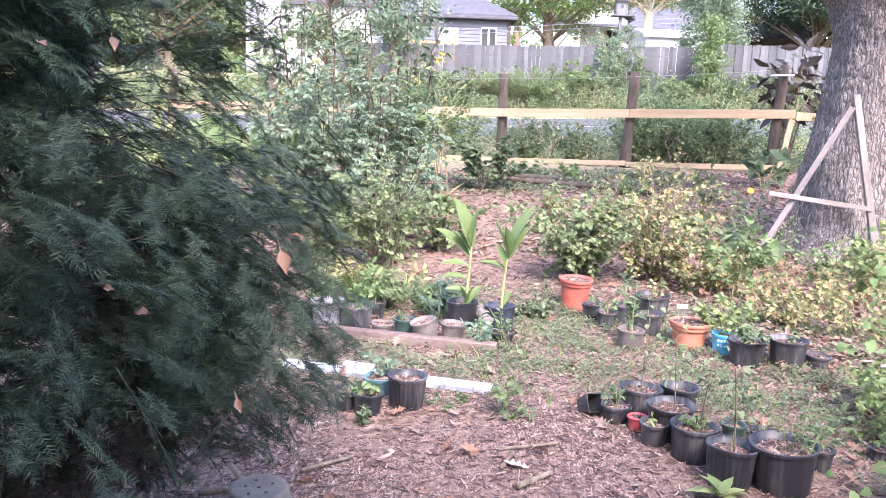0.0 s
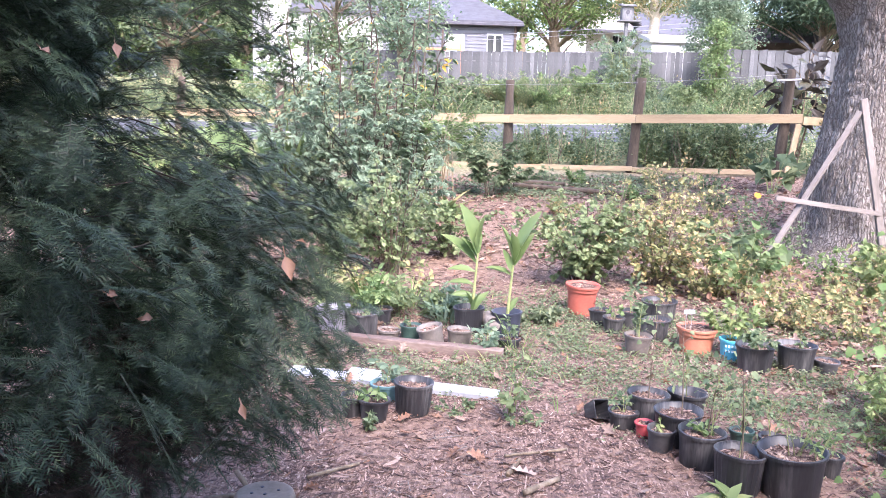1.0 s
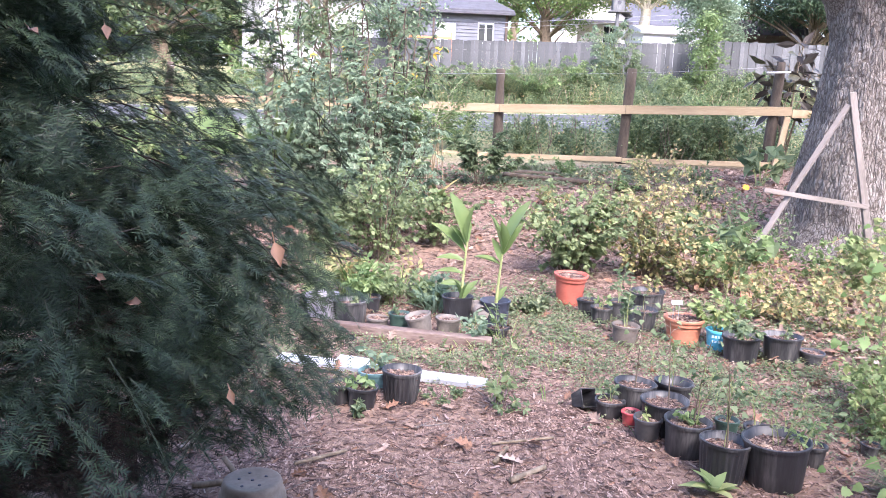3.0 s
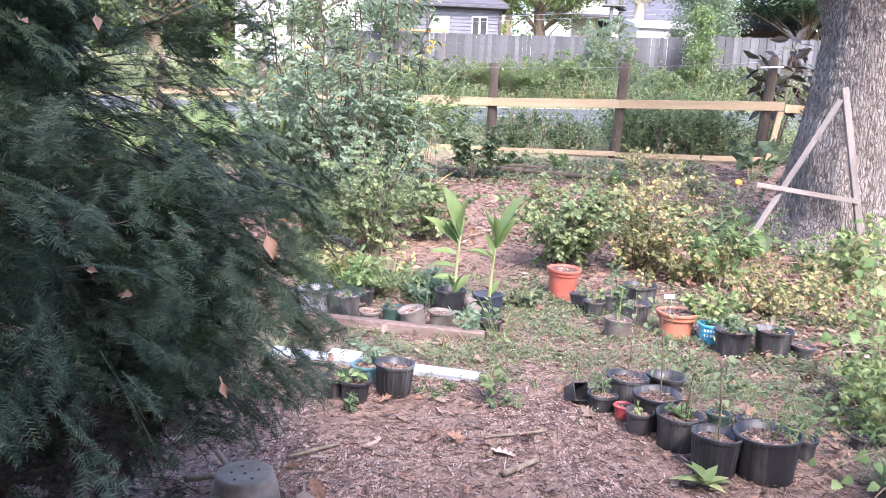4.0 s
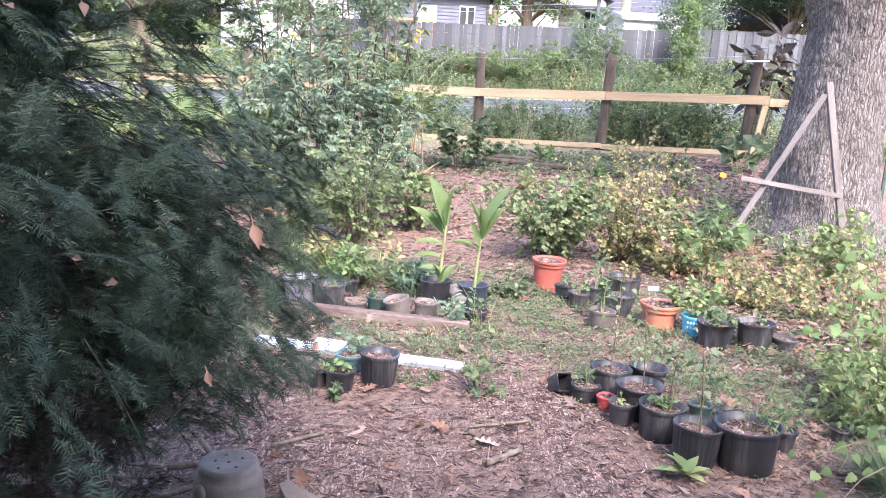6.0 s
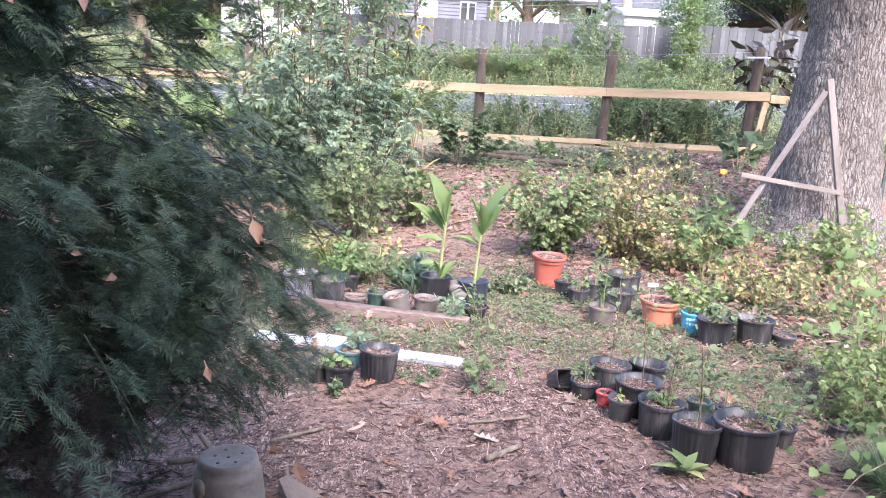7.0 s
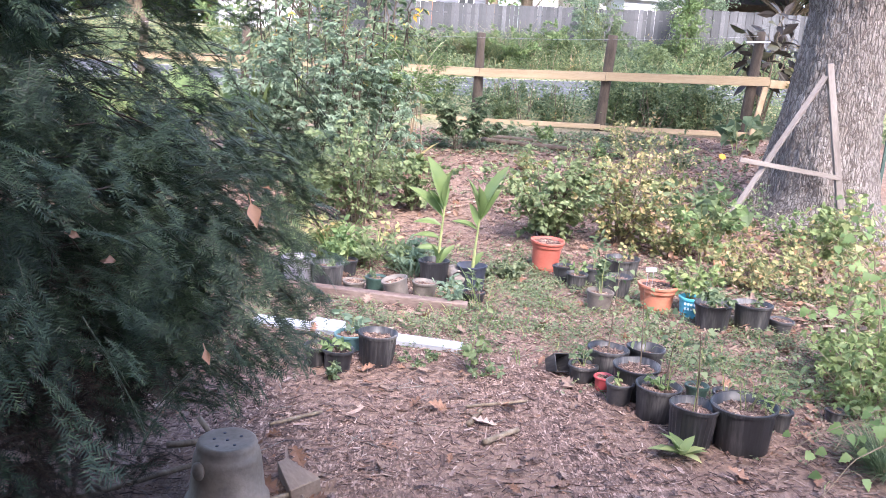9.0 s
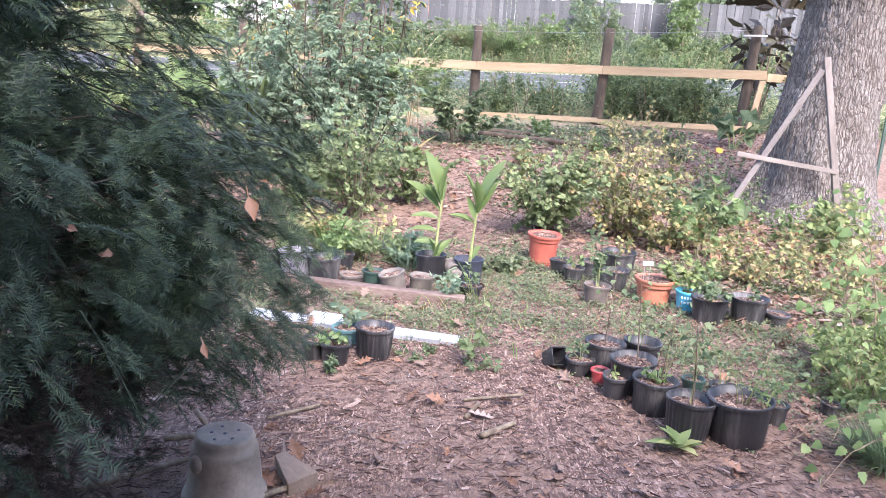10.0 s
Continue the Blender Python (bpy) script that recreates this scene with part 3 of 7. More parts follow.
def tree(name, label, x, y, h, crown_low, crown_r, seed, mat, trunk_r=0.15, clumps=60, per=110, leaf=0.22, clump_r=0.7, barkmat=None, z=None, lean=(0, 0), cone=False, slim=0.5):
    """A trunk with limbs that reach clumps of leaves, gaps between them."""
    r = np.random.default_rng(seed)
    ob = empty(name, pose(x, y, float(gz(x, y)) - 0.05 if z is None else z), label, "tree")
    tb, lb = Tubes(8), Tubes(3)
    n = 9
    zs = np.linspace(0, h * 0.93, n)
    trunk = np.stack([lean[0] * zs + r.normal(0, 0.02 * h, n) * (zs > 0.1) * 0.4, lean[1] * zs, zs], -1)
    tb.add(trunk, trunk_r * (1.25 - 1.15 * np.linspace(0, 1, n)))
    P = []
    for i in range(clumps):
        u = r.uniform(0, 1)
        cz = crown_low + (h - crown_low) * u
        rad = crown_r * ((1 - u) ** 0.9 if cone else np.sqrt(max(0.05, 1 - (2 * u - 0.85) ** 2 / 1.4))) * np.sqrt(r.uniform(0.1, 1))
        a = r.uniform(0, 2 * np.pi)
        c = np.array([rad * np.cos(a) + lean[0] * cz, rad * np.sin(a) + lean[1] * cz, cz])
        s = trunk[min(int(np.clip((cz - rad * 0.5) / h, 0.15, 0.95) * n), n - 1)]
        lb.add(curve_pts(s, (s + c) / 2 + [0, 0, 0.12 * rad], c, 6), np.linspace(trunk_r * 0.28, 0.012, 6))
        P.append(c + r.normal(0, 1, (per, 3)) * clump_r * np.array([0.55, 0.55, 0.34]) * r.uniform(0.6, 1.2))
    P = np.concatenate(P)
    D, N = r.normal(0, 1, P.shape) * [1, 1, 0.5] - [0, 0, 0.35], r.normal(0, 0.5, P.shape) + [0, 0, 1]
    v, f = diamonds(P, D, N, leaf * r.uniform(0.6, 1.2, len(P)), leaf * slim)
    piece("trunk", tb.mesh("trunk", barkmat or M_TWIG), ob)
    tagged(piece("limb_work", lb.mesh("limb_work", barkmat or M_TWIG), ob), kind="stuff")
    piece("crown", soup("crown", v, f, mat), ob)
    return ob


def grass_clump(name, label, category, x, y, n, h, spread, seed, mat, width=1.0, z=None, bend=0.55, kind="", shape=STRAP, group="", curl=0.45):
    """Blades that rise from one spot and bend over."""
    r = np.random.default_rng(seed)
    ob = None
    a = r.uniform(0, 2 * np.pi, n)
    rr = spread * np.sqrt(r.uniform(0, 1, n)) * 0.35
    p = np.stack([rr * np.cos(a), rr * np.sin(a), np.zeros(n)], -1)
    tilt = r.uniform(0.1, bend, n)
    d = np.stack([np.cos(a + r.normal(0, 0.4, n)) * tilt, np.sin(a + r.normal(0, 0.4, n)) * tilt, np.ones(n)], -1)
    nn = np.stack([-np.cos(a), -np.sin(a), tilt], -1)
    v, f = blades(p, d, -nn, h * r.uniform(0.55, 1.1, n), [(u, w * width) for u, w in shape], 0.1, -curl)
    v = v.reshape(n, -1, 3)
    v[..., 2] = np.maximum(v[..., 2], 0.004)
    ob = piece(name, soup(name, v.reshape(-1, 3), f, mat), None, label, pose(x, y, float(gz(x, y)) if z is None else z))
    return tagged(ob, label, category, group, kind)


def scatter(n, x0, x1, y0, y1, seed, keep=None):
    r = np.random.default_rng(seed)
    x, y = r.uniform(x0, x1, n), r.uniform(y0, y1, n)
    if keep is not None:
        k = keep(x, y, r)
        x, y = x[k], y[k]
    return x, y, gz(x, y), r


def patchy(x, y, s, seed):
    """A smooth value between 0 and 1 that changes over about s metres."""
    k = seed * 1.7
    return 0.5 + 0.17 * (np.sin(x / s + k) + np.sin(y / s * 1.3 + 2 * k) + np.sin((x + y) / s * 0.8 + 3 * k))


# ---- the yew, close to the camera ----


def yew():
    r = np.random.default_rng(11)
    cx, cy = -1.72, 2.42
    ob = empty("yew_bush", pose(cx, cy, 0), "dark green yew bush with layered flat needle sprays", "bush")
    tb, tw, sh = Tubes(6), Tubes(4), Tubes(3)
    P, D, N, L = [], [], [], []
    stems = []
    for i in range(9):
        a = i * 0.7 + r.uniform(0, 0.5)
        rad = r.uniform(0.2, 0.75)
        e = np.array([rad * np.cos(a), rad * np.sin(a), r.uniform(1.9, 2.7)])
        c = curve_pts(np.array([0.14 * np.cos(a), 0.14 * np.sin(a), 0.0]), e * [0.35, 0.35, 0.5], e, 12) + r.normal(0, 0.02, (12, 3))
        tb.add(c, np.linspace(0.034, 0.01, 12))
        stems.append(c)

    def reach(z, a):
        """How far the bush reaches at a height and bearing."""
        base = np.interp(z, (0.3, 0.46, 0.54, 0.62, 0.73, 0.85, 1.0, 1.15, 1.43, 1.55, 1.65, 1.8, 2.0, 2.4, 2.8), (0.55, 0.8, 0.93, 1.05, 1.22, 1.34, 1.46, 1.4, 1.38, 1.25, 1.14, 1.17, 1.12, 0.95, 0.5))
        return 1.05 * base * (1 + 0.05 * np.sin(3 * a + 4 * z) + 0.04 * np.sin(7 * a - 5 * z) + 0.03 * np.sin(13 * a + 11 * z))

    def needle_row(line, n, spread):
        """Needles in two ranks along a shoot."""
        seg = len(line) - 1
        total = np.linalg.norm(np.diff(line, axis=0), axis=1).sum()
        k = max(4, int(total / 0.0031))
        v = np.linspace(0.03, 1.0, k)
        q = v * seg
        t = np.minimum(q.astype(int), seg - 1)
        ax = unit(line[t + 1] - line[t])
        sn = unit(np.cross(ax, n)) * np.where(np.arange(k) % 2, 1, -1)[:, None]
        lean = 0.42 + 0.55 * np.maximum(0, v - 0.75) / 0.25
        P.append(line[t] + (line[t + 1] - line[t]) * (q - t)[:, None])
        D.append(unit(ax * lean[:, None] + sn * 0.9 + n * 0.12 + r.normal(0, spread, (k, 3))))
        N.append(unit(n + r.normal(0, 0.22, (k, 3))))
        L.append(r.uniform(0.017, 0.026, k) * (1 - 0.4 * np.maximum(0, v - 0.85) / 0.15) * np.minimum(1, 0.6 + 2 * v))

    def spray(o, d, size):
        """A flat spray: an axis with shoots to both sides, all in one plane that hangs a little."""
        d = unit(d)
        up = unit(np.array([0, 0, 1.0]) + r.normal(0, 0.28, 3))
        side = unit(np.cross(d, up))
        n = np.cross(side, d)
        hang = r.uniform(0.05, 0.4)
        axis = curve_pts(o, o + d * size * 0.55, o + d * size - np.array([0, 0, hang * size]), 5)
        sh.add(axis[[0, 2, 4]], np.array([0.0018, 0.0013, 0.0009]))
        needle_row(axis, n, 0.08)
        k = int(size / 0.026)
        for j in range(k):
            u = 0.1 + 0.82 * (j + r.uniform(0, 0.5)) / k
            q = u * 4
            t = min(int(q), 3)
            b = axis[t] + (axis[t + 1] - axis[t]) * (q - t)
            ax = unit(axis[t + 1] - axis[t])
            sd = unit(ax * 0.75 + side * (0.8 if j % 2 else -0.8) + r.normal(0, 0.1, 3))
            ln = size * r.uniform(0.26, 0.5) * (1.1 - 0.65 * u)
            line = np.stack([b, b + sd * ln * 0.5 - [0, 0, 0.01 * ln], b + sd * ln - [0, 0, ln * r.uniform(0.05, 0.35)]])
            if j < 2:
                sh.add(line[[0, 2]], np.array([0.0011, 0.0007]))
            needle_row(line, n, 0.1)

    made = 0
    while made < 3300:
        z = r.uniform(0.5, 2.3) if made % 3 else r.uniform(1.35, 2.3)
        a = r.uniform(-2.0, 1.1) if r.uniform() < 0.88 else r.uniform(1.1, 4.2)
        deep = r.uniform() ** 1.3
        far = reach(z, a) * (1 - 0.5 * deep)
        e = np.array([far * np.cos(a), far * np.sin(a), z])
        ex, ey = cx + e[0], cy + e[1]
        q = ex / max(ey, 0.4)
        # thin towards the lit upper side, nearly bare low down on the near side
        if z > 1.4 and q > -0.42 and r.uniform() > np.interp(z, (1.4, 1.52, 1.7), (0.7, 0.3, 0.25)):
            continue
        if z < 1.02 + 0.08 * math.sin(5 * a) and -1.9 < a < -0.3 and r.uniform() > (0.2 if q < -0.47 else 0.1):
            continue
        if z < 0.74 and r.uniform() < 0.4:
            continue
        made += 1
        out = np.array([math.cos(a), math.sin(a), 0])
        tan = np.array([-math.sin(a), math.cos(a), 0])
        drop = np.interp(z, (0.5, 1.0, 1.5, 2.0), (-0.7, -0.45, -0.4, -0.3)) + r.normal(0, 0.42)
        if z > 1.2 and q > -0.42:
            drop += 0.3
        d = unit(out * r.uniform(0.4, 1.1) + tan * r.normal(0.05, 0.85) + [0, 0, drop])
        size = r.uniform(0.11, 0.21)
        o = e - d * size
        spray(o, d, size)
        # the twig that carries it
        back = unit(d * 0.6 + out * 0.5 + r.normal(0, 0.25, 3))
        if made % 3 == 0 and deep > 0.35:
            tw.add(curve_pts(o - back * r.uniform(0.08, 0.2), o - back * 0.06 + r.normal(0, 0.015, 3), o, 5), np.linspace(0.0026, 0.0014, 5))
    # sprays held out level on the open side
    for i in range(420):
        z, a = r.uniform(0.7, 1.42), r.uniform(-0.3, 0.95)
        out = np.array([math.cos(a), math.sin(a), 0])
        e = out * reach(z, a) * r.uniform(0.6, np.interp(z, (0.7, 1.0, 1.15, 1.42), (0.95, 1.0, 0.92, 0.88))) + [0, 0, z]
        d = unit(out * 0.9 + np.array([-out[1], out[0], 0]) * r.normal(0, 0.6) + [0, 0, r.normal(-0.15, 0.3)])
        size = r.uniform(0.12, 0.2)
        spray(e - d * size, d, size)
    # the dense body behind the outer sprays
    made = 0
    while made < 1250:
        a, z = r.uniform(-2.2, 0.9), r.uniform(0.85, 2.2)
        far = reach(z, a) * r.uniform(0.35, 0.88)
        o = np.array([far * np.cos(a), far * np.sin(a), z])
        if (cx + o[0]) / max(cy + o[1], 0.4) > np.interp(z, (0.9, 1.25, 1.45), (-0.3, -0.32, -0.44)) or (z < 1.0 and -1.9 < a < -0.3):
            continue
        made += 1
        spray(o, [math.cos(a), math.sin(a), 0] + r.normal(0, 0.7, 3) + [0, 0, -0.4], r.uniform(0.13, 0.23))
    # the far side and the crown
    for i in range(520):
        crown = i % 3 == 0
        a, z = (r.uniform(0, 6.28), r.uniform(2.15, 2.55)) if crown else (r.uniform(1.2, 4.3), r.uniform(0.6, 2.3))
        out = np.array([math.cos(a), math.sin(a), 0])
        o = out * reach(z, a) * (r.uniform(0.0, 0.75) if crown else r.uniform(0.6, 0.95)) + [0, 0, z]
        if (cx + o[0]) / max(cy + o[1], 0.4) < -0.46:
            spray(o, out + r.normal(0, 0.5, 3) + [0, 0, 0.5 if crown else -0.4], r.uniform(0.14, 0.24))
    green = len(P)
    # filler sprays deep inside, in a dark brown that puts the shade in
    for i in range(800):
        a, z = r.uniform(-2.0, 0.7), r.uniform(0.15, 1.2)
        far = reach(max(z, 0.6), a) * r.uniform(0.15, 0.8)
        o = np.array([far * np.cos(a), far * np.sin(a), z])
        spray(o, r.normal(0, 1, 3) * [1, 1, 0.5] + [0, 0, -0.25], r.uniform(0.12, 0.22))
    # branches that leave the stems
    for i in range(34):
        c = stems[r.integers(0, 9)]
        t = r.integers(2, 11)
        a = r.uniform(-2.2, 1.6)
        z = min(c[t][2] + r.uniform(-0.1, 0.3), 1.5)
        e = np.array([math.cos(a), math.sin(a), 0]) * reach(z, a) * r.uniform(0.35, 0.55) + [0, 0, z]
        tw.add(curve_pts(c[t], (c[t] + e) / 2 + r.normal(0, 0.08, 3), e, 10) + r.normal(0, 0.008, (10, 3)), np.linspace(0.009, 0.003, 10))
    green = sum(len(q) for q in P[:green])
    P, D, N, L = (np.concatenate(q) for q in (P, D, N, L))
    d, s, n = frames(D, N)
    w = 0.0019
    L = L[:, None]
    v = np.stack([P - s * w, P + s * w, P + d * L - n * L * 0.1], 1).reshape(-1, 3)
    b = np.arange(len(P))[:, None] * 3
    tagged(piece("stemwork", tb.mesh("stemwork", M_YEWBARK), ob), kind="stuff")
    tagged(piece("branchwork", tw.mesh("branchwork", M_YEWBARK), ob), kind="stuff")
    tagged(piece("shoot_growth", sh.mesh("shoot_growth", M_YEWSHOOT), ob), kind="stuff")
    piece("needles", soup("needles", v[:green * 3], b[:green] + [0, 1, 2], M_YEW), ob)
    piece("shade_needles", soup("shade_needles", v[green * 3:], b[green:] - green * 3 + [0, 1, 2], M_YEWSHADE), ob, "dark brown needles filling the bush, coloured for the shade inside")
    # one dead twig, bleached, on the sunny side
    dead = Tubes(5)
    dead.add(np.array([[0.66, 0.12, 1.36], [0.74, 0.08, 1.335], [0.8, 0.06, 1.33], [0.86, 0.02, 1.27], [0.9, 0.0, 1.2]]), np.array([0.003, 0.004, 0.004, 0.003, 0.002]))
    piece("dead_twig", dead.mesh("dead_twig", M_PALESTEM), ob, "bleached bare twig")
    return ob


yew()

# ---- the oak with its prop ----


def oak():
    r = np.random.default_rng(5)
    x, y = 4.84, 9.45
    ob = empty("oak_tree", pose(x, y, float(gz(x, y)) - 0.08), "massive old oak tree with grey furrowed bark", "tree")
    sides, rows = 220, 190
    zs = np.concatenate([np.linspace(0, 3.4, 132), np.linspace(3.4, 6.2, 19)[1:]])
    rows = len(zs)
    ang = np.arange(sides) * 2 * np.pi / sides
    rad = np.interp(zs, (0, 0.2, 0.42, 0.95, 1.3, 1.9, 2.45, 3.0, 3.5, 4.4, 6.2), (0.98, 0.8, 0.69, 0.59, 0.545, 0.535, 0.545, 0.66, 0.76, 0.62, 0.42))
    A, Z = np.meshgrid(ang, zs)
    fl = np.exp(-Z / 0.45)
    R = rad[:, None] * (1 + 0.16 * fl * np.sin(5 * A + 0.6) + 0.035 * np.sin(3 * A + 0.8 * Z) + 0.02 * np.sin(9 * A + 1.5 * np.sin(Z * 1.3)))

    def lumps(nu, nv):
        """Smooth random values that close round the trunk."""
        g = r.uniform(0, 1, (nv + 2, nu))
        u, w = (A / (2 * np.pi) * nu + 1.2 * np.sin(1.3 * Z)) % nu, Z / 6.2 * nv
        iu, iw = np.floor(u).astype(int) % nu, np.floor(w).astype(int)
        fu, fw = u - np.floor(u), w - iw
        fu, fw = fu * fu * (3 - 2 * fu), fw * fw * (3 - 2 * fw)
        top = g[iw, iu] * (1 - fu) + g[iw, (iu + 1) % nu] * fu
        low = g[iw + 1, iu] * (1 - fu) + g[iw + 1, (iu + 1) % nu] * fu
        return top * (1 - fw) + low * fw

    furrow = np.minimum(np.abs(lumps(64, 46) - 0.5) * 5, 1)
    fine = np.minimum(np.abs(lumps(110, 90) - 0.5) * 5, 1)
    R += 0.02 * (furrow - 0.6) + 0.012 * (fine - 0.6) + 0.03 * (lumps(18, 16) - 0.5)
    swell = np.clip((Z - 2.35) / 1.1, 0, 1)
    R += 0.32 * swell * swell * np.maximum(0, np.cos(A - 3.35)) ** 2
    cx = np.interp(zs, (0, 0.95, 1.3, 1.65, 2.0, 2.45, 3.0, 6.2), (0.0, -0.01, 0.0, 0.05, 0.09, 0.15, 0.18, 0.4))
    v = np.stack([R * np.cos(A) + cx[:, None], R * np.sin(A), Z], -1).reshape(-1, 3)
    i, j = np.meshgrid(np.arange(rows - 1), np.arange(sides), indexing="ij")
    a, b = i * sides + j, i * sides + (j + 1) % sides
    piece("trunk", soup("trunk", v, np.stack([a, b, b + sides, a + sides], -1).reshape(-1, 4), M_BARK, True), ob)
    tb = Tubes(16)
    # the limb that leaves the trunk towards the garden, and the others above
    limbs = [((-0.25, -0.05, 3.05), (-0.95, -0.3, 3.55), (-2.6, -0.6, 5.2), 0.36), ((0.3, -0.2, 4.6), (0.6, -1.2, 6.4), (0.8, -3.0, 8.0), 0.22),
             ((0.35, 0.1, 4.8), (1.6, 0.4, 6.5), (3.6, 1.0, 8.5), 0.24), ((0.2, 0.3, 5.2), (0, 1.4, 7.5), (-0.8, 3.0, 9.0), 0.22), ((0.3, 0, 5.6), (0.3, 0, 8), (0.2, 0.1, 10.5), 0.3)]
    ends = []
    for s, m, e, q in limbs:
        c = curve_pts(np.array(s), np.array(m), np.array(e), 10)
        tb = Tubes(16)
        tb.add(c, np.linspace(q, q * 0.35, 10))
        piece("limb", tb.mesh("limb", M_BARK), ob)
        ends.append(c)
    P = []
    tw = Tubes(5)
    for c in ends:
        for k in range(16):
            o = c[r.integers(5, 10)]
            e = o + unit(r.normal(0, 1, 3) * [1, 1, 0.45] + [0, 0, 0.25]) * r.uniform(0.8, 2.8)
            e[2] = max(e[2], 4.6)
            tw.add(curve_pts(o, (o + e) / 2 + [0, 0, 0.2], e, 6), np.linspace(0.05, 0.01, 6))
            P.append(e + r.normal(0, 1, (75, 3)) * [0.6, 0.6, 0.4])
    P = np.concatenate(P)
    P = P[P[:, 2] > 4.2]
    v, f = diamonds(P, r.normal(0, 1, P.shape), r.normal(0, 0.6, P.shape) + [0, 0, 1], 0.17 * r.uniform(0.6, 1.2, len(P)), 0.09)
    tagged(piece("branchwork", tw.mesh("branchwork", M_TWIG), ob), kind="stuff")
    piece("crown", soup("crown", v, f, M_FARLEAF), ob)


oak()


def board_between(name, p, q, w, t, material, parent, roll=0.0, jag=0.0):
    """A sawn stick from p to q."""
    p, q = Vector(p), Vector(q)
    bm = box_bm(w, t, (q - p).length, min(w, t) * 0.08)
    m = Matrix.Translation((p + q) / 2) @ (q - p).to_track_quat("Z", "Y").to_matrix().to_4x4() @ Matrix.Rotation(radians(roll), 4, "Z")
    return part(name, bm, material, parent, "", m)


_prop = empty("stick_prop", pose(0, 0, 0), "bleached wooden sticks propped as a frame against the oak", "prop")
board_between("stick", (3.29, 8.45, 0.08), (4.27, 8.6, 1.82), 0.055, 0.03, M_STICK, _prop, 30)
board_between("stick", (4.29, 8.6, 1.95), (4.65, 8.56, 0.42), 0.055, 0.07, M_STICK, _prop, 0)
board_between("crossbar", (3.42, 8.45, 0.905), (4.58, 8.54, 0.76), 0.028, 0.05, M_STICK, _prop, 0)

# ---- rail fence ----


def rail_fence():
    ob = empty("rail_fence", pose(0, 0, 0), "rough dark posts with new yellow lumber rails", "fence")
    r = np.random.default_rng(3)
    line = lambda x: 15.86 - 0.336 * (x - 1.2)  # noqa: E731
    posts = [(-6.2, 2.3), (-3.7, 2.25), (-1.25, 2.3), (1.15, 2.34), (3.42, 2.42), (5.84, 2.6)]
    for x, top in posts:
        y = line(x) + 0.06
        z0 = float(gz(x, y)) - 0.2
        prof = [(0.0, z0)] + [(0.1 - 0.016 * k / 7 + r.normal(0, 0.005), z0 + (top - z0) * k / 7) for k in range(8)] + [(0.0, top + 0.012)]
        v, f = lathe([(a, b - z0, 0.008) for a, b in prof], 14, lambda q: np.sin(3 * q + x) + 0.6 * np.sin(7 * q))
        piece("post", soup("post", v, f, M_POST, True), ob, "", pose(x, y, z0, r.normal(0, 1.2), 1.5 + r.normal(0, 1), 0))
    tops = [(-6.2, 1.5), (-3.7, 1.54), (-1.25, 1.57), (1.15, 1.59), (3.42, 1.66), (6.1, 1.75)]
    for (xa, za), (xb, zb) in zip(tops, tops[1:]):
        pa, pb = Vector((xa + 0.004, line(xa) - 0.075, za)), Vector((xb - 0.004, line(xb) - 0.075, zb))
        d = pb - pa
        m = Matrix.Translation((pa + pb) / 2) @ Matrix.Rotation(math.atan2(d.y, d.x), 4, "Z") @ Matrix.Rotation(-math.atan2(d.z, math.hypot(d.x, d.y)), 4, "Y")
        part("rail", box_bm(d.length, 0.04, 0.125, 0.004), M_LUMBER, ob, "", m)
        part("rail", box_bm(d.length, 0.055, 0.03, 0.004), M_LUMBER, ob, "flat top board of new lumber", m @ Matrix.Translation((0, 0.012, 0.0785)))
        if xb > 1:
            lo = Matrix.Translation((0.0, 0.0, -0.9 if xb < 5 else -0.92))
            part("rail", box_bm(d.length, 0.04, 0.09, 0.004), M_LUMBER, ob, "low rail of new lumber near the ground", lo @ m)
    board_between("rail", (6.12, line(6.0) - 0.06, 1.73), (7.9, 14.9, 1.71), 0.04, 0.14, M_LUMBER, ob, 0)
    board_between("brace", (6.03, 14.12, 1.67), (5.9, 14.12, 0.78), 0.04, 0.1, M_LUMBER, ob, 0)
    tb = Tubes(4)
    for z in (2.22,):
        for (xa, ta), (xb, tb2) in zip(posts, posts[1:]):
            a, b = np.array([xa, line(xa), ta - 2.3 + z]), np.array([xb, line(xb), tb2 - 2.3 + z])
            tb.add(curve_pts(a, (a + b) / 2 - [0, 0, 0.03], b, 6), np.full(6, 0.0022))
    piece("wire", tb.mesh("wire", M_WIRE), ob, "thin steel wire")
    for x, y, z in ((5.82, 14.2, 2.42),):
        part("bracket", box_bm(0.4 if z > 2 else 0.22, 0.05, 0.03, 0.004, (0, 0, 0)), M_WIRE, ob, "pale metal arm", pose(x, y, z, 0, -3, -8))


rail_fence()


_post = empty("metal_post", pose(6.50, 11.0, 0.20), "thin dark green steel garden post", "post")
part("upright", box_bm(0.045, 0.012, 1.75, 0.002, (0, 0, 0.88)), M_GREENPOT, _post)
part("flange", box_bm(0.01, 0.04, 1.75, 0.002, (0, 0.026, 0.88)), M_GREENPOT, _post)


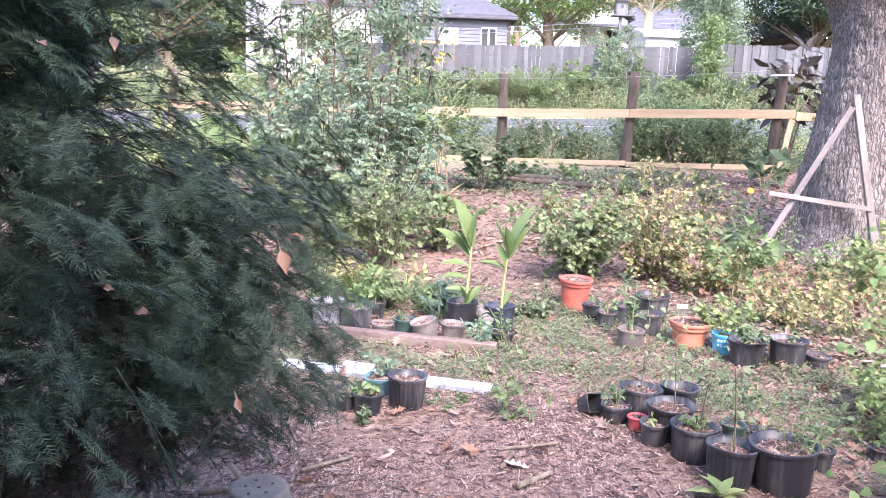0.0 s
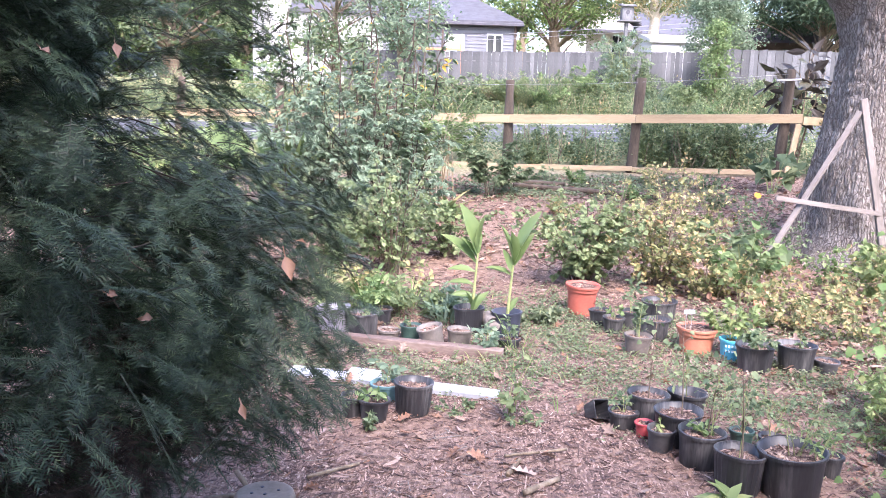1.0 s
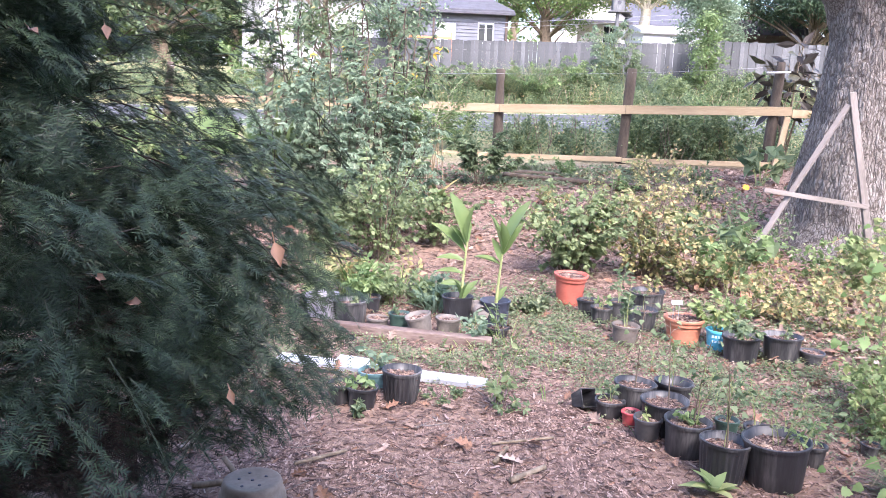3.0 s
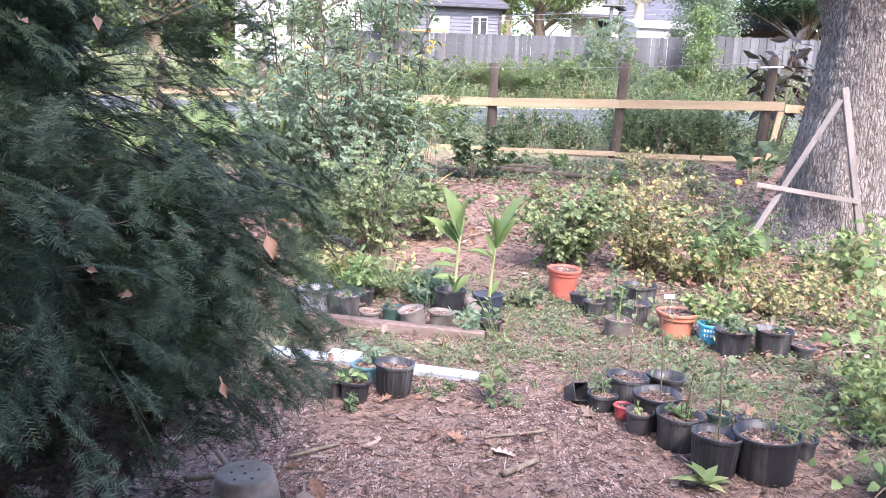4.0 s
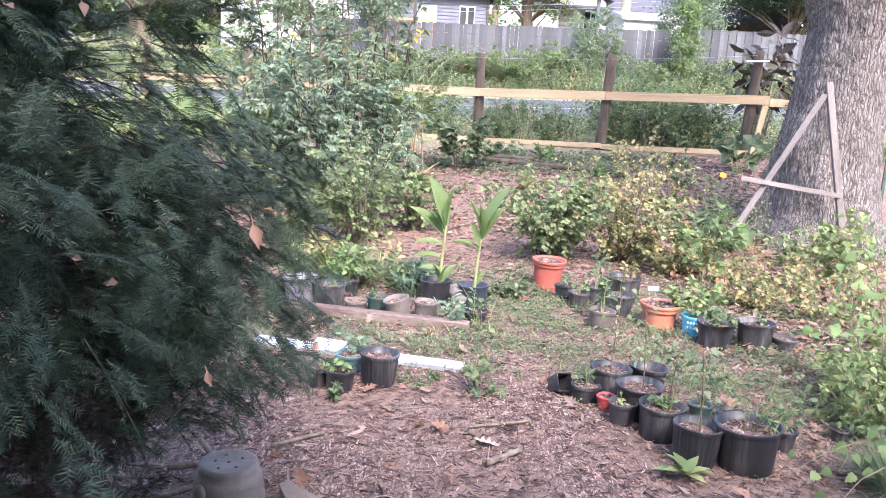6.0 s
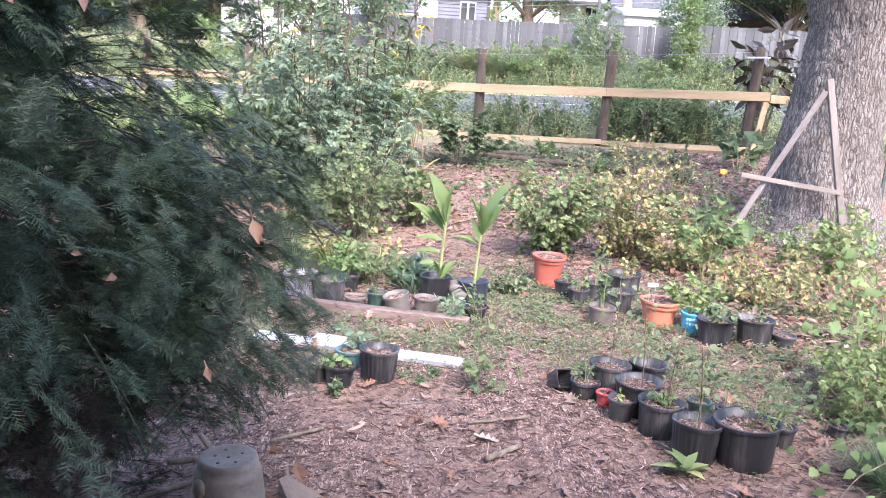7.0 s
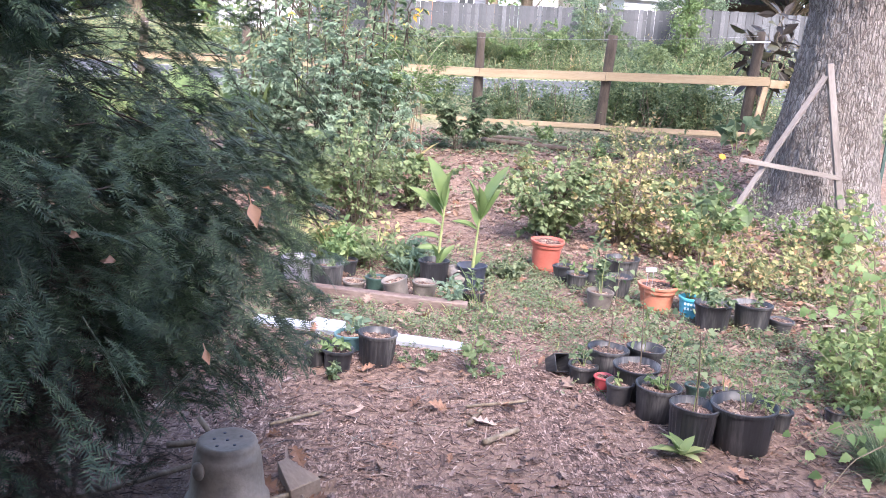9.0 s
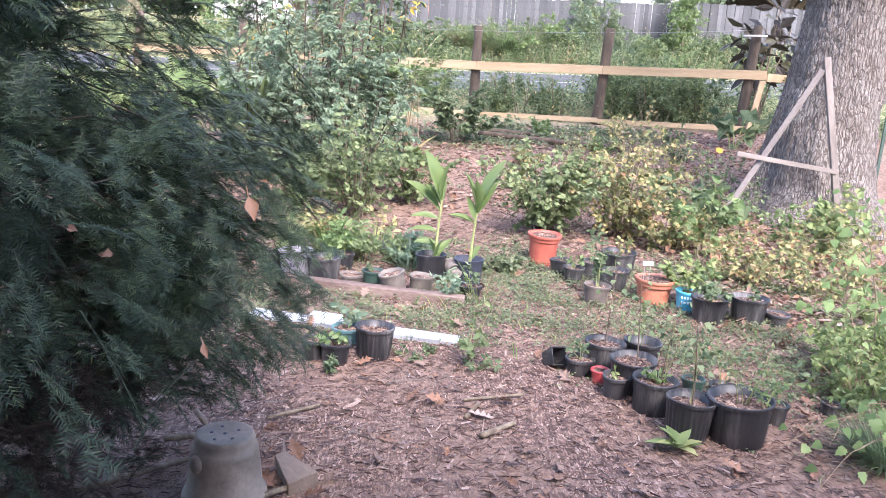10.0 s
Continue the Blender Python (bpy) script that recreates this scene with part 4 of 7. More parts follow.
def rough_log(name, label, p, q, rad, seed, mat=None, category="log", group=""):
    r = np.random.default_rng(seed)
    p, q = np.array(p, float), np.array(q, float)
    n = 14
    c = p + (q - p) * np.linspace(0, 1, n)[:, None] + r.normal(0, rad * 0.06, (n, 3))
    rr = rad * (1 + r.normal(0, 0.035, n)) * np.linspace(1.05, 0.9, n)
    c = np.concatenate([c[:1], c, c[-1:]])
    rr = np.concatenate([[0.004], rr, [0.004]])
    tb = Tubes(10)
    tb.add(c, rr)
    ob = piece(name, tb.mesh(name, mat or M_POST))
    return tagged(ob, label, category, group)


def on(x, y, up=0.0):
    return (x, y, float(gz(x, y)) + up)


rough_log("log", "long weathered brown log lying on mulch", on(1.05, 12.95, 0.06), on(3.2, 12.2, 0.05), 0.042, 1, group="garden edge logs")
rough_log("log", "short weathered brown log lying on mulch", on(0.95, 13.35, 0.06), on(1.9, 13.1, 0.05), 0.042, 2, group="garden edge logs")
rough_log("log", "thin grey log half buried in mulch", on(2.35, 9.6, 0.03), on(3.7, 9.3, 0.03), 0.05, 3, group="garden edge logs")

# ---- garden shrubs ----
AIRY = "leafy shrub with drooping hands of bluish green leaflets"
for _k, (_x, _y, _h, _s, _st, _lo) in enumerate(((-1.95, 10.2, 2.2, 0.55, 11, 0.1), (-1.4, 9.8, 2.35, 0.6, 12, 0.1), (-0.85, 9.9, 2.2, 0.6, 12, 0.1), (-0.45, 10.3, 1.95, 0.5, 10, 0.1), (-1.15, 9.2, 1.5, 0.6, 10, 0.06), (-0.55, 9.4, 1.45, 0.5, 10, 0.06))):
    shrub("tall_shrub", AIRY, "shrub", _x, _y, _h, _s, 21 + _k, M_BLUEGREEN, _st, 14, 24, 0.085, None, 0.4, pinnate=0.55, group="tall shrubs", stemmat=M_POST, thick=0.01, low=_lo, twig=0.2, flat=0.75, droop=0.3, spill=0.35, hand=6)
for _k, (_x, _y, _h, _s) in enumerate(((-1.35, 11.4, 3.7, 0.5), (-0.45, 11.6, 3.7, 0.45), (-1.9, 10.9, 3.6, 0.45), (-0.85, 10.8, 3.3, 0.5))):
    shrub("tall_shrub", "slim sparse shrub with hanging leaves turning yellow", "shrub", _x, _y, _h, _s, 30 + 6 * _k, M_HANGING, 5, 13, 10, 0.12, None, 0.38, low=0.45, group="tall shrubs", thick=0.02, twig=0.12, droop=0.7, hand=5, pinnate=0.3, stemmat=M_POST)
shrub("tall_shrub", "feathery bright green shrub on bare stems", "shrub", -0.2, 10.9, 2.05, 0.5, 29, M_MIDGREEN, 12, 14, 26, 0.075, None, 0.3, pinnate=0.85, low=0.55, group="tall shrubs", thick=0.009, stemmat=M_PALESTEM)
LOW = "low leafy green shrub with small toothed leaves"
for _k, (_x, _y, _h, _s, _st) in enumerate(((-0.55, 8.2, 1.2, 0.7, 15), (-1.3, 7.9, 1.2, 0.6, 13), (0.0, 8.9, 0.8, 0.5, 10))):
    shrub("leafy_shrub", LOW, "shrub", _x, _y, _h, _s, 25 + _k, M_BUSH, _st, 12, 11, 0.05, ROUND, 0.75, group="low shrubs", flat=0.7, low=0.1)
shrub("leafy_shrub", "dark green shrub beside bare mulch", "shrub", 0.65, 12.3, 1.05, 0.6, 27, M_SHRUB, 12, 12, 18, 0.1, None, 0.4, group="low shrubs", flat=0.7, hand=6, pinnate=0.6)
shrub("rounded_bush", "rounded green bush with small lobed leaves", "bush", 1.33, 8.0, 1.0, 0.78, 31, M_BUSH, 25, 13, 11, 0.05, ROUND, 0.85, low=0.12, twig=0.24, droop=0.35, flat=0.72)
shrub("yellowing_bush", "thin bush with yellowing autumn leaves", "bush", 2.1, 7.95, 1.05, 0.66, 32, M_YELLOW, 17, 11, 9, 0.048, ROUND, 0.8, low=0.08, twig=0.24, group="yellowing bushes", flat=0.7)
shrub("yellowing_bush", "thin low bush with yellowing autumn leaves", "bush", 2.45, 7.5, 0.5, 0.6, 33, M_YELLOW, 13, 9, 9, 0.048, ROUND, 0.8, low=0.05, twig=0.3, group="yellowing bushes", flat=0.7)
shrub("yellowing_bush", "sparse tall bush with few yellow leaves", "bush", 2.55, 9.4, 1.25, 0.5, 37, M_YELLOW, 9, 8, 5, 0.055, None, 0.7, low=0.3, twig=0.2, group="yellowing bushes")
shrub("yellowing_bush", "sparse tall bush with few yellow leaves", "bush", 1.9, 9.0, 1.1, 0.4, 38, M_YELLOW, 6, 7, 5, 0.055, None, 0.7, low=0.3, twig=0.2, group="yellowing bushes")
shrub("broadleaf_plant", "low plant with broad green heart leaves", "plant", 2.95, 8.9, 0.5, 0.5, 34, M_VERGE, 6, 3, 2, 0.13, HEART, stemmat=M_GREENSTEM, group="broadleaf plants")
shrub("broadleaf_plant", "upright plant with broad dark green heart leaves", "plant", 2.9, 7.9, 0.8, 0.42, 39, M_VERGE, 7, 4, 3, 0.13, HEART, stemmat=M_GREENSTEM, group="broadleaf plants", low=0.35, flat=0.75)
shrub("trailing_vine", "climbing vine with bright lime green leaves", "vine", 4.15, 7.4, 0.85, 0.32, 49, M_LIME, 9, 8, 6, 0.06, ROUND, stemmat=M_VINESTEM, low=0.1, droop=0.5, group="vine tangle", thick=0.003, twig=0.3)
shrub("broadleaf_plant", "low plant with broad dark green leaves by the rail", "plant", 5.15, 12.8, 0.7, 0.5, 35, M_SHRUB, 10, 3, 2, 0.21, HEART, stemmat=M_GREENSTEM, group="broadleaf plants")
for _k, (_x, _y, _h, _s, _n) in enumerate(((3.2, 9.9, 0.9, 0.45, 8), (3.6, 9.0, 0.6, 0.45, 9), (3.0, 10.8, 1.0, 0.5, 7), (4.0, 10.2, 0.8, 0.45, 7), (2.2, 10.2, 0.7, 0.45, 6))):
    shrub("yellowing_bush", "sparse bush with few yellow and green leaves", "bush", _x, _y, _h, _s, 450 + _k, (M_YELLOW, M_SHRUB)[_k % 2], _n, 8, 7, 0.05, None, 0.7, low=0.15, twig=0.26, group="yellowing bushes", flat=0.7, thick=0.005)
for _k, (_x, _y, _h) in enumerate(((1.4, 13.8, 0.35), (2.2, 13.4, 0.3), (3.3, 13.2, 0.4), (4.2, 12.9, 0.35), (2.9, 12.0, 0.3), (1.6, 11.2, 0.28), (3.9, 11.6, 0.35), (3.3, 10.3, 0.3), (1.3, 9.9, 0.25))):
    shrub("weed", "leafy green weed on the mulch rise", "plant", _x, _y, _h, 0.35, 150 + _k, (M_SHRUB, M_MIDGREEN, M_YELLOW)[_k % 3], 7, 5, 7, 0.07, None, 0.6, stemmat=M_GREENSTEM, low=0.1, thick=0.004, group="weeds", flat=0.7)
for _i, (_x, _y, _h, _s, _m) in enumerate(((3.2, 6.9, 0.4, 0.6, M_YELLOW), (3.75, 7.2, 0.45, 0.65, M_YELLOW), (3.3, 6.2, 0.42, 0.6, M_YELLOW), (3.9, 6.4, 0.4, 0.6, M_YELLOW),
                                         (3.0, 7.6, 0.45, 0.5, M_YELLOW), (4.3, 7.8, 0.5, 0.6, M_YELLOW), (3.35, 5.3, 0.45, 0.5, M_LIME), (3.8, 5.6, 0.6, 0.55, M_MIDGREEN),
                                         (2.85, 4.3, 0.36, 0.4, M_LIME), (3.6, 4.7, 0.55, 0.5, M_MIDGREEN), (2.75, 6.5, 0.35, 0.5, M_YELLOW), (4.6, 8.3, 0.6, 0.5, M_MIDGREEN),
                                         (4.0, 8.2, 0.5, 0.4, M_MIDGREEN), (2.4, 3.95, 0.42, 0.3, M_LIME), (2.55, 4.45, 0.5, 0.3, M_LIME))):
    shrub("trailing_vine", "trailing vine tangle with " + {M_YELLOW: "yellow and green", M_LIME: "bright lime green", M_MIDGREEN: "plain green"}[_m] + " leaves", "vine", _x, _y, _h, _s, 40 + _i, _m,
          12, 7, 6, 0.05 if _m is M_YELLOW else 0.054, None, 0.75, stemmat=M_VINESTEM, low=0.03, droop=0.6, group="vine tangle", thick=0.003, twig=0.45, flat=0.5)
shrub("flowering_plant", "yellow flowered plant with small broad leaves", "plant", 2.72, 7.25, 0.86, 0.28, 58, M_MIDGREEN, 6, 6, 4, 0.065, HEART, stemmat=M_GREENSTEM, thick=0.004)
_fl = blades(np.zeros((7, 3)), np.array([[math.cos(k * 0.9), math.sin(k * 0.9), 0.35] for k in range(7)]), np.tile([0, 0, 1.0], (7, 1)), 0.036, ROUND, 0.2, 0.1)
M_PETAL = leafy("yellow_petal", ((0.0, (0.5, 0.2, 0.02)), (1.0, (0.58, 0.29, 0.04))), 0.6, 0.3)
tagged(piece("yellow_flower", soup("yellow_flower", *_fl, M_PETAL), None, "", pose(2.74, 7.2, 1.03, 50, 0, 0)), "open yellow flower on top of a leafy plant", "flower")


def vine_litter():
    r = np.random.default_rng(230)
    n = 1500
    x, y = r.uniform(2.3, 4.6, n), r.uniform(5.2, 8.6, n)
    d = np.stack([r.normal(0, 1, n), r.normal(0, 1, n), r.normal(0.1, 0.2, n)], -1)
    v, f = blades(np.stack([x, y, gz(x, y) + r.uniform(0.008, 0.05, n)], -1), d, r.normal(0, 0.35, (n, 3)) + [0, 0, 1], r.uniform(0.04, 0.09, n), OVAL, 0.25, -0.1)
    tagged(piece("leaf_litter", soup("leaf_litter", v, f, M_OAKLEAF)), "brown and orange fallen leaves under the vine tangle", "leaves", kind="stuff")


vine_litter()

# ---- pots ----
M_SOIL = surface("potting_mulch", ((0.2, (0.08, 0.05, 0.035)), (0.5, (0.26, 0.17, 0.12)), (0.85, (0.5, 0.37, 0.28))), 40, 160, 0.95, 1.0)


def chip_boxes(p, yaw, tilt, ln, wd, th):
    """Small splinters as thin boxes."""
    k = len(p)
    d = np.stack([np.cos(yaw) * np.cos(tilt), np.sin(yaw) * np.cos(tilt), np.sin(tilt)], -1)
    d, s, n = frames(d, np.tile([0, 0, 1.0], (k, 1)))
    c = [(-1, -1, -1), (1, -0.6, -1), (1, 0.6, -1), (-1, 1, -1), (-1, -1, 1), (1, -0.6, 1), (1, 0.6, 1), (-1, 1, 1)]
    v = np.stack([p + d * (a * ln / 2)[:, None] + s * (b * wd / 2)[:, None] + n * (e * th / 2)[:, None] for a, b, e in c], 1).reshape(-1, 3)
    b = np.arange(k)[:, None] * 8
    f = np.concatenate([b + q for q in ([4, 5, 6, 7], [0, 1, 5, 4], [2, 3, 7, 6])])
    return v, f


def pot(label, x, y, d, h, mat, ribs=False, fill=0.82, tilt=(0, 0), lip="band", category="plant pot", group="nursery pots", seed=0, taper=0.8, soil=True, lift=0.0):
    r = np.random.default_rng(seed + 500)
    ob = empty("plant_pot", pose(x, y, float(gz(x, y)) - 0.006 + lift, tilt[0], tilt[1], r.uniform(0, 360)), label, category, group)
    R, b, t = d / 2, d / 2 * taper, 0.004
    top = 0.87 if lip == "thick" else 0.96
    b = b * top / 0.96
    wall = lambda z: b + (R * top - b) * z / h  # noqa: E731
    zs = np.linspace(0.012, h * 0.93, 6)
    prof = [(0.001, 0.002, 0), (b * 0.93, 0.0, 0), (b, 0.008, 0)] + [(wall(z), z, 0.0035 if 0 < i < 5 else 0.001) for i, z in enumerate(zs)] + [(R * (top + 0.005), h * 0.985, 0)]
    prof += [(R * (top + 0.005) - t, h * 0.985, 0), (wall(h * 0.5) - t, h * 0.5, 0), (b * 0.95, 0.01, 0), (0.001, 0.01, 0)]
    v, f = lathe(prof, 96 if ribs else 40, (lambda a: np.cos(24 * a)) if ribs else (lambda a: 0.25 * np.sin(2 * a + seed)), 0.002)
    piece("body", soup("body", v, f, mat, True), ob)
    deep = {"band": 0.018, "thick": 0.05}[lip] if d > 0.12 else 0.01
    o = 0.006 if lip == "band" else 0.009
    prof = [(R * 0.955, h - deep, 0), (R * 0.955 + o, h - deep, 0), (R * 0.965 + o, h - 0.003, 0), (R * 0.96, h, 0), (R * 0.96 - 0.003, h - 0.001, 0), (R * 0.955 - 0.004, h - deep, 0), (R * 0.955, h - deep, 0)]
    if lip == "thick":
        prof = [(R * 0.86, h - 0.055, 0), (R * 0.9, h - 0.055, 0), (R * 0.915, h - 0.05, 0), (R * 0.93, h - 0.026, 0), (R * 0.985, h - 0.022, 0), (R, h - 0.016, 0), (R, h - 0.004, 0), (R * 0.99, h, 0), (R * 0.9, h - 0.002, 0), (R * 0.87, h - 0.03, 0), (R * 0.86, h - 0.055, 0)]
    v, f = lathe(prof, 40, None, 0.002)
    piece("rim", soup("rim", v, f, mat, False), ob)
    if soil:
        zf = h * fill
        rs = (wall(zf) - t) * 0.985
        rr = np.concatenate([[0], np.linspace(0.25, 1, 5)]) * rs
        aa = np.arange(20) * np.pi / 10
        A, Q = np.meshgrid(aa, rr)
        z = zf + r.normal(0, 0.006, Q.shape) * (Q < rs * 0.99) + 0.008 * (1 - (Q / rs) ** 2)
        z[0] = zf + 0.008
        v = np.stack([Q * np.cos(A), Q * np.sin(A), z], -1).reshape(-1, 3)
        i, j = np.meshgrid(np.arange(5), np.arange(20), indexing="ij")
        p, q = i * 20 + j, i * 20 + (j + 1) % 20
        piece("soil", soup("soil", v, np.stack([p, q, q + 20, p + 20], -1).reshape(-1, 4), M_SOIL), ob)
        n = int(300 * rs * rs / 0.0144) if d > 0.15 else 30
        a, q = r.uniform(0, 2 * np.pi, n), rs * 0.93 * np.sqrt(r.uniform(0, 1, n))
        v, f = chip_boxes(np.stack([q * np.cos(a), q * np.sin(a), zf + r.uniform(0.004, 0.014, n)], -1), r.uniform(0, 6.3, n), r.normal(0, 0.25, n), r.uniform(0.012, 0.04, n), r.uniform(0.003, 0.009, n), np.full(n, 0.003))
        tagged(piece("bark_mulch", soup("bark_mulch", v, f, M_CHIP), ob), kind="stuff")
    return ob


BLACK = "black plastic nursery pot filled with bark mulch"
POTS = (
    ("pale grey plastic bucket with dark handwriting, holding soil", -0.84, 5.95, 0.254, 0.229, M_SILVERPOT, 0),
    (BLACK, -0.62, 5.89, 0.253, 0.202, M_BLACKPOT, 0),
    ("small black plastic nursery pot behind larger pots", -0.51, 6.27, 0.17, 0.136, M_BLACKPOT, 0),
    ("small shallow beige plastic pot behind a timber", -0.42, 5.84, 0.168, 0.092, M_BEIGEPOT, 0),
    ("small dark green plastic pot behind a timber", -0.26, 5.84, 0.159, 0.127, M_GREENPOT, 0),
    ("small dusty beige pot tipped towards the timber", -0.08, 5.68, 0.19, 0.16, M_BEIGEPOT, 0),
    ("small dusty beige plastic pot behind a timber", 0.1, 5.73, 0.186, 0.13, M_BEIGEPOT, 0),
    ("black plastic pot that holds a ginger plant", 0.18, 6.1, 0.245, 0.208, M_BLACKPOT, 0),
    ("dark navy plastic pot that holds a ginger plant", 0.47, 6.05, 0.235, 0.2, M_NAVYPOT, 0),
    ("low black plastic tray pot beside the timber end", 0.46, 5.68, 0.172, 0.086, M_BLACKPOT, 0),
    ("grey plastic pot holding an orange dry leaf", -1.05, 6.07, 0.191, 0.152, M_GREYPOT, 0),
    ("ribbed black plastic nursery pot topped with pale mulch", -0.18, 4.41, 0.226, 0.192, M_BLACKPOT, 1),
    ("squat black plastic pot with leafy seedlings", -0.39, 4.29, 0.173, 0.13, M_BLACKPOT, 0),
    ("narrow black plastic pot beside squat pots", -0.51, 4.34, 0.14, 0.126, M_BLACKPOT, 0),
    ("teal plastic tub behind black pots", -0.35, 4.6, 0.177, 0.106, M_TEALPOT, 0),
    ("large black plastic nursery pot with a leafy sapling", 1.59, 3.53, 0.304, 0.228, M_BLACKPOT, 0),
    ("ribbed black plastic nursery pot filled with dry leaves", 1.345, 3.54, 0.23, 0.205, M_BLACKPOT, 1),
    ("black plastic nursery pot with a low seedling", 1.26, 3.82, 0.23, 0.184, M_BLACKPOT, 0),
    ("small grey plastic pot with a pale seedling", 1.11, 3.97, 0.143, 0.126, M_GREYPOT, 0),
    ("tiny bright red plastic pot among black pots", 1.07, 4.15, 0.105, 0.084, M_BRIGHTRED, 0),
    ("squat black plastic pot with a young weed", 0.98, 4.27, 0.165, 0.099, M_BLACKPOT, 0),
    ("wide black plastic nursery pot with a thin sapling", 1.13, 4.36, 0.236, 0.17, M_BLACKPOT, 0),
    ("wide black plastic pot filled with brown litter", 1.22, 4.07, 0.25, 0.184, M_BLACKPOT, 0),
    ("black plastic nursery pot, mostly empty", 1.37, 4.43, 0.221, 0.166, M_BLACKPOT, 0),
    ("small dark green plastic pot among saplings", 1.54, 4.02, 0.121, 0.109, M_GREENPOT, 0),
    ("small black plastic pot among saplings", 1.67, 3.96, 0.133, 0.106, M_BLACKPOT, 0),
    ("small black plastic pot beside the largest pot", 1.86, 3.74, 0.127, 0.114, M_BLACKPOT, 0),
    ("red clay coloured plastic pot with a thick rim", 1.17, 6.85, 0.3, 0.27, M_REDPOT, 2),
    ("small black plastic pot beside the red pot", 1.33, 6.27, 0.173, 0.129, M_BLACKPOT, 0),
    ("small black plastic pot holding an orange dry leaf", 1.27, 6.49, 0.187, 0.131, M_BLACKPOT, 0),
    (BLACK, 1.61, 6.07, 0.229, 0.165, M_BLACKPOT, 0),
    (BLACK, 1.79, 6.63, 0.297, 0.193, M_BLACKPOT, 0),
    ("grey brown plastic pot with trailing seedlings", 1.38, 5.67, 0.198, 0.148, M_DUSTPOT, 0),
    ("grey plastic pot with a thin seedling", 1.5, 6.42, 0.196, 0.147, M_GREYPOT, 0),
    ("orange clay coloured plastic pot with a plant tag", 1.84, 5.78, 0.302, 0.2, M_ORANGEPOT, 2),
    ("bright cyan plastic pot with pale lettering", 2.05, 5.64, 0.172, 0.155, M_CYANPOT, 0),
    (BLACK, 2.13, 5.4, 0.26, 0.192, M_BLACKPOT, 0),
    (BLACK, 2.41, 5.4, 0.266, 0.192, M_BLACKPOT, 0),
    ("dark grey plastic tray pot beside nursery pots", 2.6, 5.36, 0.17, 0.1, M_GREYPOT, 0),
    ("tiny black plastic pot under vine leaves", 2.22, 3.88, 0.089, 0.071, M_BLACKPOT, 0),
)
_made = []
for _i, (_l, _x, _y, _d, _h, _m, _k) in enumerate(POTS):
    _made.append(pot(_l, _x, _y, _d, _h, _m, _k == 1, 0.6 if _m in (M_SILVERPOT, M_NAVYPOT) or "empty" in _l else (0.9 if _k == 2 else 0.76), (14, -6) if "tipped" in _l else (random.uniform(-2.5, 2.5), random.uniform(-2.5, 2.5)),
                     "thick" if _k == 2 else "band", seed=_i))


def bars_on(parent, x, y, r0, z0, rows, mat, base):
    """Plain bars in place of writing, bent round a pot wall that faces the camera."""
    for row, (z, spans) in enumerate(rows):
        for a0, a1 in spans:
            aa = np.linspace(radians(a0), radians(a1), 4)
            face = math.atan2(-y, -x)
            v = []
            for q in (r0, r0 + 0.0015):
                for hz in (z, z + base):
                    v += [((q + 0.02 * hz) * np.cos(face + a), (q + 0.02 * hz) * np.sin(face + a), hz) for a in aa]
            f = [[8 + k, 9 + k, 13 + k, 12 + k] for k in range(3)]
            f += [[0, 1, 2, 3][k:k + 2] + [9 + k, 8 + k] for k in range(3)] + [[4 + k, 12 + k, 13 + k, 5 + k] for k in range(3)]
            ob = piece("lettering", soup("lettering", np.array(v), np.array(f), mat), parent)
            ob.matrix_basis = parent.matrix_basis.inverted() @ pose(x, y, z0)


bars_on(_made[0], -0.84, 5.95, 0.1185, 0.0, ((0.11, ((-22, -16), (-12, -4), (0, 9))), (0.125, ((-24, -14), (-8, -2), (4, 10)))), M_INK, 0.012)
bars_on(_made[35], 2.05, 5.64, 0.0805, 0.0, ((0.095, ((-30, -20), (-15, -5), (0, 10), (15, 25))), (0.06, ((-28, -20), (-14, -4), (2, 12), (17, 24)))), M_PALEINK, 0.018)

# a plant tag on wire legs in the orange pot
_tag = empty("plant_tag", pose(1.75, 5.7, 0.17, 0, 0, 12), "white plant tag on two wire legs", "plant tag")
part("plate", box_bm(0.085, 0.003, 0.032, 0.001, (0, 0, 0.145), Matrix.Rotation(radians(-20), 4, "X")), M_WHITE, _tag)
for _x in (-0.022, 0.022):
    part("leg", box_bm(0.003, 0.003, 0.14, 0, (_x, 0.003, 0.07)), M_WIRE, _tag)

# square black pot lying on its side
_sq = empty("square_pot", pose(0.85, 4.36, 0.058, 62, 8, 28), "square black plastic pot lying on its side", "plant pot")
_bm = bmesh.new()
for _a, _z in ((0.036, 0.0), (0.05, 0.1), (0.053, 0.101), (0.053, 0.112), (0.048, 0.112), (0.046, 0.1), (0.034, 0.006)):
    for _sx, _sy in ((-1, -1), (1, -1), (1, 1), (-1, 1)):
        _bm.verts.new((_a * _sx, _a * _sy, _z - 0.06))
_bm.verts.ensure_lookup_table()
for _k in range(6):
    for _j in range(4):
        _bm.faces.new([_bm.verts[_k * 4 + _j], _bm.verts[_k * 4 + (_j + 1) % 4], _bm.verts[_k * 4 + 4 + (_j + 1) % 4], _bm.verts[_k * 4 + 4 + _j]])
_bm.faces.new([_bm.verts[j] for j in (3, 2, 1, 0)])
_bm.faces.new([_bm.verts[24 + j] for j in range(4)])
part("body", _bm, M_BLACKPOT, _sq)


